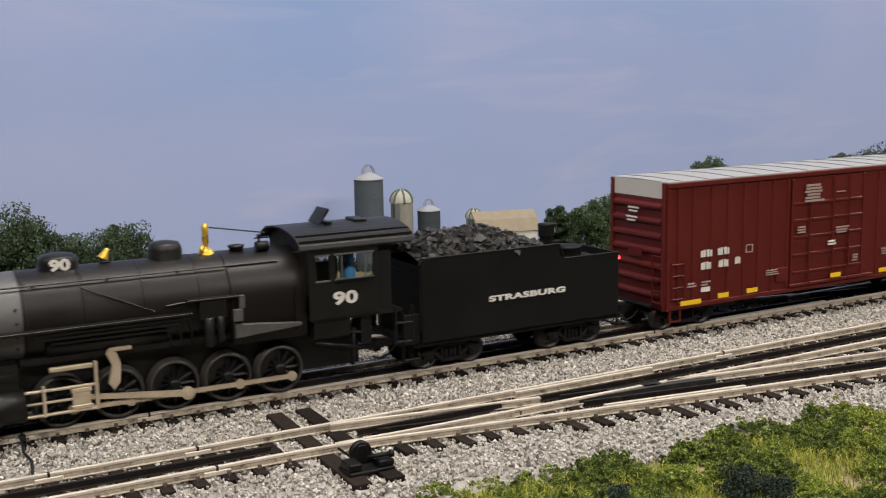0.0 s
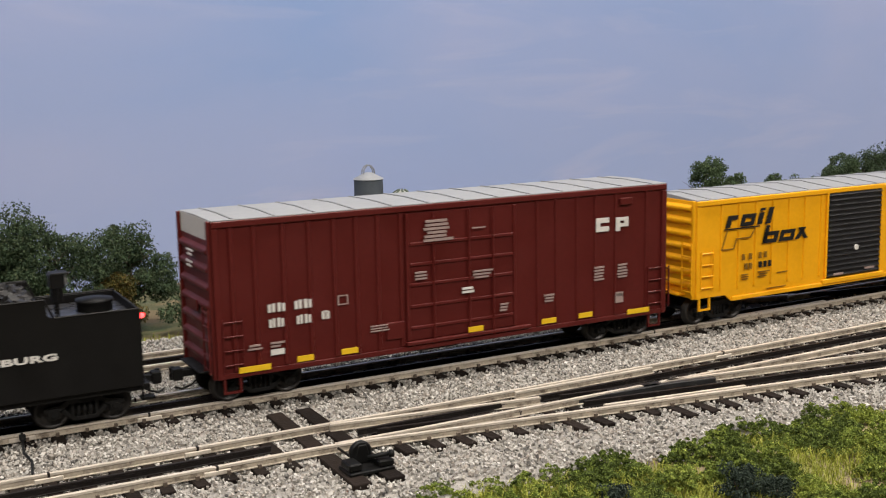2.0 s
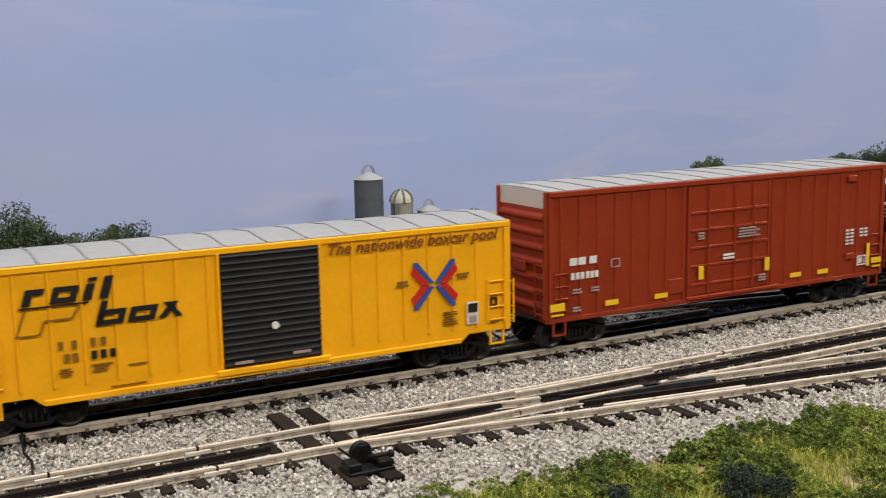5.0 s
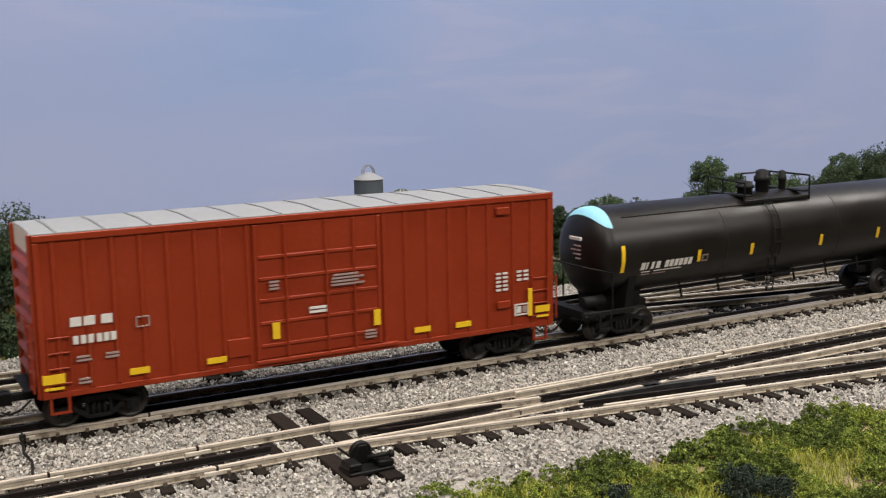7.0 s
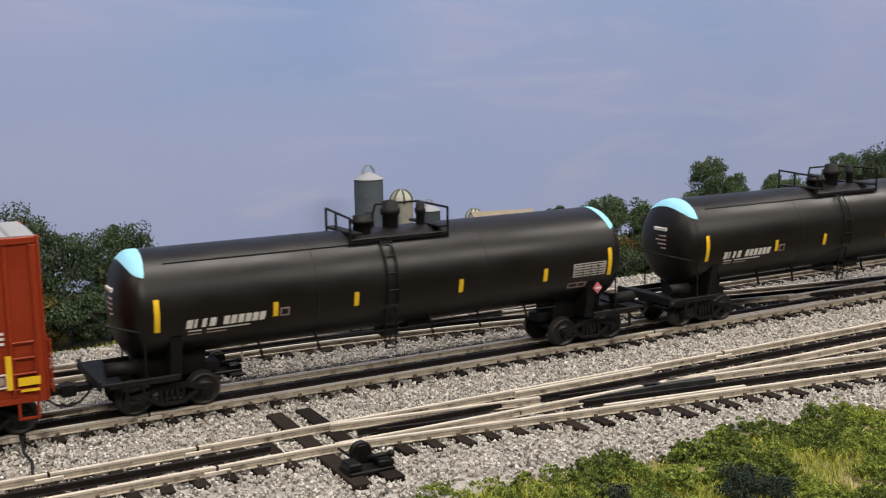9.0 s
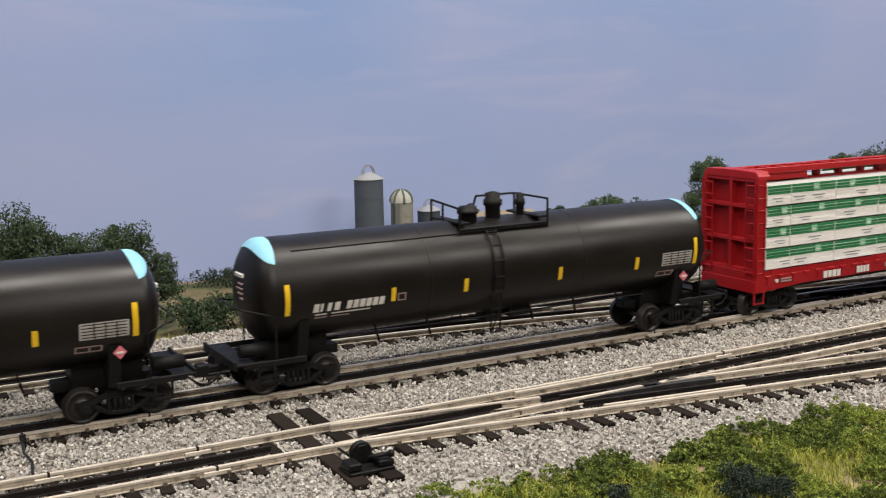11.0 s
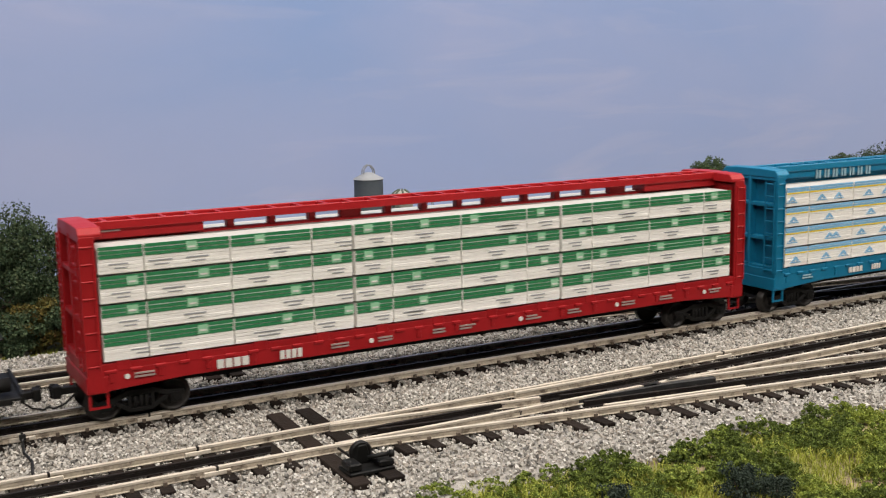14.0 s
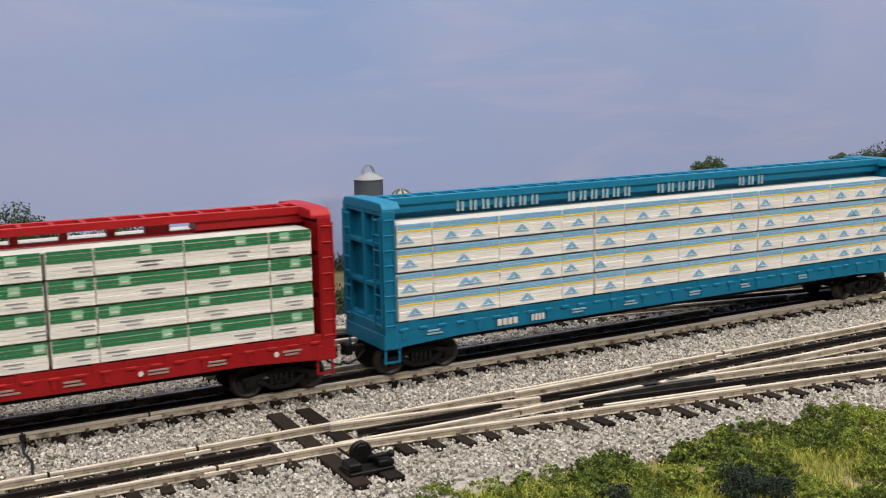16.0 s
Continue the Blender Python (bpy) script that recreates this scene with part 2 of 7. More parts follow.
def ballast():
    grey = mat("ballast_bed", (0.28, 0.262, 0.236), 0.95, var=0.5, scale=260, bump=1.0, bscale=700)
    h = lambda s, n: -0.0071 - 0.0042 * max(0, abs(n) - 0.182) / 0.04 - (0.018 if n < -0.205 or n > 0.197 else 0) + 0.0006 * noise.noise((s * 80, n * 80, 0))
    tagged(new("ballast_bed", grid_sheet("ballast_bed", -3.3, 3.7, -0.208, 0.200, 0.02, 0.008, h, grey)), "grey gravel roadbed under the tracks", "roadbed", kind="structure")
    rng = np.random.default_rng(4)
    cube = np.array([(x, y, z) for x in (-1, 1) for y in (-1, 1) for z in (-1, 1)], float)
    quads = np.array(((0, 1, 3, 2), (4, 6, 7, 5), (0, 4, 5, 1), (2, 3, 7, 6), (0, 2, 6, 4), (1, 5, 7, 3)))
    count = 110000
    s, n = rng.uniform(-0.03, 1.12, count), rng.uniform(-0.222, 0.186, count)
    edge = np.array([front_edge(a) for a in s])
    # hidden places and the fringe of the scrub hold fewer stones
    keep = (n > edge - rng.exponential(0.004, count)) & ((n < 0.02) | (s > 0.02)) & ((s < 0.95) | (n > -0.1))
    s, n = s[keep], n[keep]
    c = len(s)
    size = rng.uniform(0.00048, 0.00098, c) * rng.choice([1, 1, 1, 0.7], c)
    base = cube[None] * rng.uniform(0.55, 1.25, (c, 1, 3)) * rng.uniform(0.72, 1.15, (c, 8, 1)) * size[:, None, None]
    q = rng.normal(size=(c, 4))
    q /= np.linalg.norm(q, axis=1, keepdims=True)
    w, x, y, z = q.T
    R = np.stack([1 - 2 * (y * y + z * z), 2 * (x * y - z * w), 2 * (x * z + y * w), 2 * (x * y + z * w), 1 - 2 * (x * x + z * z), 2 * (y * z - x * w), 2 * (x * z - y * w), 2 * (y * z + x * w), 1 - 2 * (x * x + y * y)], -1).reshape(c, 3, 3)
    v = np.einsum("cij,ckj->cki", R, base)
    th = K * s
    lift = -0.0061 - 0.0045 * np.maximum(0, np.abs(n) - 0.182) / 0.04 + rng.uniform(-0.0004, 0.0007, c)
    # heaped a little along the tie ends
    lift += 0.0007 * np.exp(-(((np.abs(n) - 0.036) / 0.010) ** 2))
    v += np.stack([np.sin(th) / K - n * np.sin(th), (1 - np.cos(th)) / K + n * np.cos(th), lift], -1)[:, None]
    faces = (quads[None] + 8 * np.arange(c)[:, None, None]).reshape(-1, 4)
    stone = mat("ballast_stone", (0.5, 0.5, 0.5), 0.95, var=0.22, scale=500, spec=0.12, island=[(0.090, 0.086, 0.082), (0.27, 0.256, 0.230), (0.35, 0.333, 0.30), (0.41, 0.391, 0.355), (0.50, 0.48, 0.445), (0.34, 0.305, 0.265), (0.19, 0.174, 0.154)])
    tagged(new("ballast_stones", cloud("ballast_stones", v.reshape(-1, 3).tolist(), faces.tolist(), stone)), "loose pale grey ballast stones around the ties", "gravel", kind="stuff")


# ---- tracks ----
G2 = 0.017  # half the gauge
RAIL_H = 0.0055
HEAD = [(-0.0013, 0.0), (0.0013, 0.0), (0.0013, -0.0015), (0.0006, -0.0021), (0.0006, -0.0046), (0.0019, -0.0050), (0.0019, -0.0055), (-0.0019, -0.0055), (-0.0019, -0.0050), (-0.0006, -0.0046), (-0.0006, -0.0021), (-0.0013, -0.0015)]
HEAD = [(a, b * 0.76) for a, b in HEAD]
LOW = [(a * 0.8, b * 0.88 - 0.0006) for a, b in HEAD]


def rail_mesh(name, line, s0, s1, material, prof=HEAD, step=0.02):
    """A rail along n = line(s)."""
    k = max(2, int((s1 - s0) / step) + 1)
    rows = []
    for s in np.linspace(s0, s1, k):
        n = line(s)
        rows.append([A(s, n + a, b) for a, b in prof])
    m = len(prof)
    verts = [tuple(p) for r in rows for p in r]
    faces = [(i * m + j, (i + 1) * m + j, (i + 1) * m + (j + 1) % m, i * m + (j + 1) % m) for i in range(k - 1) for j in range(m)]
    faces += [tuple(range(m))[::-1], tuple(range((k - 1) * m, k * m))]
    me = cloud(name, verts, faces, material)
    if prof is HEAD:
        me.materials.append(mat("rail_web", (0.42, 0.365, 0.29), 0.6, metal=0.1, var=0.25, scale=70, wear=((0.09, 0.065, 0.045), 0.5, 130)))
        for i, p in enumerate(me.polygons):
            p.material_index = 1 if i < (k - 1) * m and 2 <= i % m <= 10 else 0
    bm = bmesh.new()
    bm.from_mesh(me)
    bmesh.ops.recalc_face_normals(bm, faces=bm.faces)
    bm.to_mesh(me)
    bm.free()
    return me


def steel():
    return mat("rail_steel", (0.56, 0.50, 0.42), 0.38, metal=0.12, var=0.18, scale=70, wear=((0.22, 0.16, 0.11), 0.2, 160))


def dark_rail():
    return mat("blackened_rail", (0.014, 0.011, 0.010), 0.55, metal=0.1, spec=0.25, var=0.3, scale=80, wear=((0.07, 0.055, 0.045), 0.2, 120))


def tie_mat():
    return mat("tie_wood", (0.014, 0.010, 0.008), 0.85, spec=0.12, var=0.35, scale=120, bump=0.4, bscale=500, obj=0.35)


def add_rail(track, line, s0, s1, dark=False, prof=None, label=""):
    part("rail", rail_mesh("rail", line, s0, s1, dark_rail() if dark else steel(), prof or (LOW if dark else HEAD)), None, track, label or ("blackened centre rail" if dark else "worn silver rail"))


def tie_data(half, width=0.0070):
    bm = boxes((-width / 2, width / 2, -half, half, -0.0112, -0.0043))
    return mesh_of("tie", bm, tie_mat(), bevel=0.0004)


def spike(track, s, n):
    if "spike" not in MATS:
        MATS["spike"] = mesh_of("spike", boxes((-0.0009, 0.0009, -0.0008, 0.0008, -0.0046, -0.0024)), mat("spike_rust", (0.10, 0.075, 0.055), 0.7, var=0.3))
    part("spike", MATS["spike"], None, track, at=track_pose(s, n))


def ties(track, line, s0, s1, half=0.0280, near=(-0.05, 1.2), step=0.0160, skip=()):
    data = tie_data(half)
    rng = random.Random(11)
    rest_v, rest_f = [], []
    s = s0
    while s < s1:
        if not any(a < s < b for a, b in skip):
            m = track_pose(s, line(s)) @ Matrix.Rotation(rng.uniform(-0.03, 0.03), 4, "Z") @ Matrix.Translation((0, rng.uniform(-0.0008, 0.0008), rng.uniform(-0.0003, 0.0)))
            if near[0] < s < near[1]:
                part("tie", data, None, track, at=m)
                if line(s) < 0.05:
                    spike(track, s, line(s) - G2 - 0.0024)
            else:
                o = len(rest_v)
                rest_v += [tuple(m @ v.co) for v in data.vertices]
                rest_f += [tuple(o + i for i in p.vertices) for p in data.polygons]
        s += step
    if rest_v:
        part("far_ties", cloud("far_ties", rest_v, rest_f, tie_mat()), None, track, kind="stuff")


def joiner(track, s, n):
    """A bright rail joiner with its dark pin."""
    m = track_pose(s, n)
    part("rail_joiner", mesh_of("rail_joiner", boxes((-0.007, 0.007, -0.0019, 0.0019, -0.0041, -0.0019)), steel(), 0.0003), None, track, at=m)
    part("insulating_pin", mesh_of("insulating_pin", boxes((-0.0006, 0.0006, -0.0015, 0.0015, -0.0038, 0.0003)), dark_rail()), None, track, at=m)


FRONT, BACK = -0.107, 0.107


def branch(s):
    """Middle of the diverging leg of the front turnout."""
    d = max(0, s - 0.19)
    return FRONT - (1.5 * d * d if d < 0.05 else 0.00375 + 0.15 * (d - 0.05))


def crossing(s):
    """Middle of the crossover from the back track to the main."""
    return BACK * (1 - smooth((s - 0.24) / 0.76))


def switch_machine(name, s, n, sign):
    """A black hand throw on two long ties."""
    th = thing(name, "black hand-thrown switch stand on two long dark ties", "switch stand", track_pose(s, n, 0.0012), group="switch stands")
    black = mat("switch_black", (0.005, 0.005, 0.005), 0.5, var=0.3, scale=150, spec=0.2)
    part("base_plate", boxes((-0.0125, 0.0125, -0.0085, 0.0065, -0.0055, -0.0035)), black, th, bevel=0.0005)
    bm = boxes((-0.012, -0.005, -0.007, 0.004, -0.0035, 0.0005), (0.004, 0.0125, -0.0075, 0.005, -0.0035, 0.0))
    part("motor_case", bm, black, th, bevel=0.0007)
    bm = bmesh.new()
    lathe(bm, [(0.0052, -0.0016), (0.0060, -0.0010), (0.0060, 0.0010), (0.0052, 0.0016)], "y", (-0.001, 0.0045, 0.0022), 20)
    part("hub", bm, black, th, bevel=0)
    bm = bmesh.new()
    prism(bm, [(-0.0055, -0.0035), (0.0045, -0.0035), (0.002, 0.0065), (-0.003, 0.0065)], 0.0025, 0.0065)
    part("stand", bm, black, th, bevel=0.0006)
    bm = bmesh.new()
    rod(bm, (0.0, -0.002, 0.001), (0.010, -0.006, 0.0026), 0.0011)
    rod(bm, (0.010, -0.006, 0.0026), (0.0125, -0.007, 0.0026), 0.0019)
    part("throw_lever", bm, black, th)
    bm = bmesh.new()
    rod(bm, (-0.002, 0.004, -0.003), (-0.002, 0.034, -0.0035), 0.0007)
    part("throw_rod", bm, black, th)
    return th


def main_track():
    tr = thing("main_track", "three-rail track with silver running rails and dark ties", "railway track", group="tracks")
    add_rail(tr, lambda s: -G2, -3.3, 0.547)
    add_rail(tr, lambda s: -G2, 0.5485, 3.7)
    add_rail(tr, lambda s: G2, -3.3, 0.60)
    add_rail(tr, lambda s: G2, 0.69, 3.7)
    add_rail(tr, lambda s: 0.0, -3.3, 0.72, True)
    add_rail(tr, lambda s: 0.0, 0.80, 3.7, True)
    add_rail(tr, lambda s: -G2 + 0.0042, 0.575, 0.70, label="short guard rail")
    ties(tr, lambda s: 0, -3.3, 3.7)
    for s in (0.0735, 0.1435, 0.516):
        joiner(tr, s, -G2)
    joiner(tr, 0.1435, G2)
    return tr


def front_track():
    tr = thing("front_track", "three-rail turnout with silver rails, dark frog and long ties", "railway track", group="tracks")
    add_rail(tr, lambda s: FRONT + G2, -3.3, 0.150)
    add_rail(tr, lambda s: FRONT + G2, 0.1513, 3.7)
    add_rail(tr, lambda s: FRONT, -3.3, 0.185, True)
    add_rail(tr, lambda s: FRONT, 0.235, 3.7, True)
    add_rail(tr, lambda s: FRONT - G2, -3.3, 0.150)
    # curved stock rail and closure rails
    add_rail(tr, lambda s: branch(s) - G2, 0.1513, 1.35)
    add_rail(tr, lambda s: FRONT - G2 + 0.0006 * (s < 0.24), 0.215, 0.418)
    add_rail(tr, lambda s: FRONT - G2, 0.432, 3.7)
    add_rail(tr, lambda s: branch(s) + G2, 0.225, 0.352)
    add_rail(tr, lambda s: branch(s) + G2, 0.365, 0.425, True, LOW)
    add_rail(tr, lambda s: branch(s) + G2, 0.437, 1.35)
    add_rail(tr, lambda s: branch(s), 0.245, 0.33, True)
    add_rail(tr, lambda s: branch(s), 0.37, 1.35, True)
    # guard rails beside the frog, and the dark frog plates
    add_rail(tr, lambda s: FRONT + G2 - 0.0045, 0.345, 0.45, label="short guard rail")
    add_rail(tr, lambda s: branch(s) - G2 + 0.0045, 0.375, 0.47, label="short guard rail")
    for k, (s, n) in enumerate(((0.40, -0.124), (0.425, -0.121), (0.44, -0.127))):
        part("frog_plate", boxes((-0.03, 0.03, -0.0022, 0.0022, -0.0042, -0.0007)), mat("frog_black", (0.014, 0.014, 0.015), 0.45, var=0.3, scale=90), tr, "black plastic frog plate", bevel=0.0004, at=track_pose(s, n) @ Matrix.Rotation(-0.05 - 0.05 * k, 4, "Z"))
    ties(tr, lambda s: FRONT, -3.3, 0.2, skip=((0.20, 0.24),))
    rng = random.Random(5)
    s = 0.2485
    while s < 0.95:
        # long ties grow in sets along the turnout
        lo = -0.1455 if s < 0.27 else -0.1500 if s < 0.335 else -0.1625 if s < 0.40 else -0.1760 if s < 0.47 else branch(s) - 0.0300
        lo -= rng.uniform(-0.0008, 0.0008)
        hi = FRONT + 0.0280
        part("tie", tie_data((hi - lo) / 2), None, tr, at=track_pose(s, (hi + lo) / 2) @ Matrix.Rotation(rng.uniform(-0.02, 0.02), 4, "Z"))
        spike(tr, s, branch(s) - G2 - 0.0024)
        s += 0.0166
    ties(tr, lambda s: FRONT, 0.96, 3.7)
    for s in (0.2085, 0.2265):
        part("headblock_tie", tie_data(0.0655, 0.0098), None, tr, at=track_pose(s, -0.1095, 0.0003) @ Matrix.Rotation(-0.02, 4, "Z"))
    joiner(tr, 0.1505, FRONT + G2)
    joiner(tr, 0.1505, FRONT - G2)
    joiner(tr, 0.0757, FRONT + G2)
    joiner(tr, 0.515, FRONT + G2)
    switch_machine("switch_stand", 0.2175, -0.1560, -1)
    return tr


def back_track():
    tr = thing("back_track", "three-rail track and crossover behind the main line", "railway track", group="tracks")
    add_rail(tr, lambda s: BACK + G2, -3.3, 3.7)
    add_rail(tr, lambda s: BACK - G2, -3.3, 0.235)
    add_rail(tr, lambda s: BACK, -3.3, 3.7, True)
    add_rail(tr, lambda s: BACK - G2, 0.50, 3.7)
    add_rail(tr, lambda s: crossing(s) - G2, 0.2365, 0.70)
    add_rail(tr, lambda s: crossing(s) - G2, 0.71, 0.83, True)
    add_rail(tr, lambda s: crossing(s) + G2, 0.26, 0.43)
    add_rail(tr, lambda s: crossing(s) + G2, 0.46, 1.0)
    add_rail(tr, lambda s: crossing(s), 0.30, 0.93, True)
    ties(tr, lambda s: BACK, -3.3, 3.7, skip=((0.2, 0.24),))
    s = 0.3
    rng = random.Random(8)
    while s < 0.93:
        part("tie", tie_data(0.0280), None, tr, at=track_pose(s, crossing(s), -0.0004) @ Matrix.Rotation(-0.15, 4, "Z"))
        s += 0.0172
    for s in (0.2035, 0.2200):
        part("headblock_tie", tie_data(0.0430, 0.0098), None, tr, at=track_pose(s, 0.0915, 0.0003))
    switch_machine("switch_stand", 0.2120, 0.0640, -1)
    return tr


def feeder_wire():
    th = thing("feeder_wire", "thin black feeder wire running from the rail into ballast", "wire")
    pts = [A(0.0735, -0.0180, -0.0005), A(0.0732, -0.0215, -0.0035), A(0.0712, -0.0400, -0.0040), A(0.0730, -0.0560, -0.0042), A(0.0710, -0.0700, -0.0045), A(0.0700, -0.0820, -0.0062)]
    bm = bmesh.new()
    for p, q in zip(pts, pts[1:]):
        rod(bm, p, q, 0.0008, 6)
    part("cable", bm, mat("wire_black", (0.008, 0.008, 0.008), 0.5, var=0.2), th)
    part("clip", boxes((-0.0016, 0.0016, -0.0018, 0.0018, -0.0040, -0.0012)), mat("wire_black", (0.008, 0.008, 0.008)), th, at=track_pose(0.0735, -0.0192, 0.0010))


room()
ceiling_lamps()
ground()
ballast()
main_track()
front_track()
back_track()
feeder_wire()


# ---- rolling stock: shared gear ----
def paint(name, color, rough=0.5, var=0.07, spec=0.22, scale=45, **k):
    return mat(name, color, rough, var=var, spec=spec, scale=scale, **k)


def gear_black():
    return paint("gear_black", (0.0065, 0.0062, 0.006), 0.6, 0.3, 0.2, 150)


def white_print():
    return paint("white_print", (0.62, 0.60, 0.56), 0.6, 0.15, 0.2, 300)


def faint_print():
    return paint("faint_print", (0.31, 0.23, 0.21), 0.7, 0.2, 0.2, 300)


def yellow_strip():
    return paint("yellow_reflector", (0.74, 0.47, 0.02), 0.4, 0.08)


WHEEL_R = 0.0098


def wheelset_mesh(r=WHEEL_R, key="wheelset"):
    bm = bmesh.new()
    rod(bm, (0, -0.0215, 0), (0, 0.0215, 0), 0.0016, 10)
    for sg in (-1, 1):
        prof = [(r + 0.0011, 0.0138), (r + 0.0011, 0.0147), (r, 0.0153), (r - 0.0002, 0.0188), (r - 0.0014, 0.0190), (r - 0.0022, 0.0179), (0.0042, 0.0174), (0.0034, 0.0190), (0.0022, 0.0192)]
        lathe(bm, [(a, sg * b) for a, b in prof], "y", n=28)
        # holes' rims on the plate, so that the turning shows
        for i in range(5):
            a = i * math.tau / 5
            c = Vector((math.cos(a) * r * 0.62, sg * 0.0174, math.sin(a) * r * 0.62))
            rod(bm, c, c + Vector((0, sg * 0.0005, 0)), r * 0.11, 6)
    me = mesh_of(key, bm, paint("wheel_steel", (0.034, 0.031, 0.029), 0.42, 0.35, 0.4, 200, metal=0.4))
    return me


def truck_mesh(base, key="truck"):
    """Two cast side frames, a bolster, springs and bearing caps."""
    h = base / 2
    bm = bmesh.new()
    box(bm, -0.0045, 0.0045, -0.020, 0.020, 0.0085, 0.0145)
    for sg in (-1, 1):
        y0, y1 = sg * 0.0200, sg * 0.0230
        a, b = min(y0, y1), max(y0, y1)
        top = [(-h - 0.0050, 0.0132), (-h + 0.0035, 0.0142), (-0.0075, 0.0172), (0.0075, 0.0172), (h - 0.0035, 0.0142), (h + 0.0050, 0.0132), (h + 0.0050, 0.0102), (h - 0.0045, 0.0108), (0.0085, 0.0136), (-0.0085, 0.0136), (-h + 0.0045, 0.0108), (-h - 0.0050, 0.0102)]
        prism(bm, top, a, b)
        prism(bm, [(-h + 0.004, 0.0098), (-0.0065, 0.0040), (0.0065, 0.0040), (h - 0.004, 0.0098), (h - 0.006, 0.0116), (0.0055, 0.0064), (-0.0055, 0.0064), (-h + 0.006, 0.0116)], a, b)
        for x in (-0.0075, 0.0055):
            box(bm, x, x + 0.002, a, b, 0.0055, 0.0145)
        for x in (-0.0032, 0.0, 0.0032):
            rod(bm, (x, (a + b) / 2, 0.0062), (x, (a + b) / 2, 0.0135), 0.0013, 8)
        for x in (-h, h):
            box(bm, x - 0.0034, x + 0.0034, a - 0.0006, b + 0.0006, 0.0065, 0.0125)
            rod(bm, (x, y1, 0.0097), (x, y1 + sg * 0.0014, 0.0097), 0.0021, 10)
    return mesh_of(key, bm, gear_black(), 0.0003)


SHARED = {}


def trucks(car, xs, base=0.0372, label=""):
    """Bogies under a wagon; gives the wheelsets for turning."""
    if base not in SHARED:
        SHARED[base] = (truck_mesh(base), wheelset_mesh())
    tm, wm = SHARED[base]
    out = []
    for x in xs:
        t = part("truck", tm, None, car, "black cast truck", at=(x, 0, 0))
        for dx in (-base / 2, base / 2):
            w = part("wheelset", wm, None, t, "dark steel wheelset", at=(dx, 0, WHEEL_R))
            out.append((w, (dx, 0, WHEEL_R), WHEEL_R))
    return out


def couplers(car, x, z=0.0165, reach=0.017):
    for sg in (-1, 1):
        bm = bmesh.new()
        box(bm, min(0, sg * reach * 0.75), max(0, sg * reach * 0.75), -0.0022, 0.0022, z - 0.002, z + 0.002)
        a, b = sorted((sg * reach * 0.7, sg * reach * 1.05))
        box(bm, a, b, -0.0042, 0.0038, z - 0.0035, z + 0.0035)
        rod(bm, (sg * reach, 0.0025, z - 0.004), (sg * reach, 0.0025, z + 0.004), 0.0018, 8)
        part("coupler", bm, gear_black(), car, "black knuckle coupler", bevel=0.0004, at=(sg * x, 0, 0))
        bm = bmesh.new()
        pts = [(sg * 0.002, -0.006, z - 0.001), (sg * 0.008, -0.007, z - 0.006), (sg * 0.014, -0.0065, z - 0.008), (sg * 0.018, -0.005, z - 0.0065)]
        for p, q in zip(pts, pts[1:]):
            rod(bm, p, q, 0.0007, 6)
        part("brake_hose", bm, gear_black(), car, at=(sg * x, 0, 0))


def strip(car, x, z, w, h, material, name="marking", y=-0.0347, label="", t=0.0003):
    return part(name, boxes((0, w, -t, t, 0, h)), material, car, label, at=(x, y, z))


def lines(car, x, z, w, rows, material, y=-0.0347, h=0.0011, gap=0.0009, seed=0, slant=0):
    """Rows of unreadable print as plain bars."""
    rng = random.Random(seed)
    for i in range(rows):
        ww = w * rng.uniform(0.65, 1.0)
        strip(car, x + (w - ww) * rng.uniform(0, 0.4), z - i * (h + gap), ww, h, material, y=y)


def ladder_rungs(car, x0, x1, y, zs, material, name="ladder", end=False):
    bm = bmesh.new()
    for z in zs:
        if end:
            rod(bm, (y, x0, z), (y, x1, z), 0.00055, 6)
        else:
            rod(bm, (x0, y, z), (x1, y, z), 0.00055, 6)
    for x in (x0, x1):
        a, b = zs[0] - 0.002, zs[-1] + 0.002
        if end:
            box(bm, y - 0.0005, y + 0.0005, x - 0.0004, x + 0.0004, a, b)
        else:
            box(bm, x - 0.0004, x + 0.0004, y - 0.0005, y + 0.0005, a, b)
    part(name, bm, material, car)


def stirrups(car, xs, z, color, drop=0.009):
    for x in xs:
        for y in (-0.0305, 0.0305):
            bm = bmesh.new()
            for a in (-0.0042, 0.0042):
                box(bm, a * 1.15 - 0.0007, a * 1.15 + 0.0007, -0.0007, 0.0007, -drop, 0.001)
            box(bm, -0.0055, 0.0055, -0.0008, 0.0008, -drop - 0.0012, -drop)
            part("stirrup_step", bm, color, car, at=(x, y, z))


def plain_ring(w, h, t, lean=0.0, open_side=""):
    """A plain block outline standing for a letter of a trade mark."""
    bm = bmesh.new()
    sk = lambda x, z: (x + lean * z, z)
    for x0, x1, z0, z1 in ((0, t, 0, h), (w - t, w, 0, h), (t, w - t, 0, t * 0.8), (t, w - t, h - t * 0.8, h)):
        if open_side == "low" and z0 == 0 and x0 == t:
            continue
        prism(bm, [sk(x0, z0), sk(x1, z0), sk(x1, z1), sk(x0, z1)], -0.0003, 0.0003)
    return bm


def plain_bar(w, h, lean=0.0):
    bm = bmesh.new()
    prism(bm, [(0, 0), (w, 0), (w + lean * h, h), (lean * h, h)], -0.0003, 0.0003)
    return bm


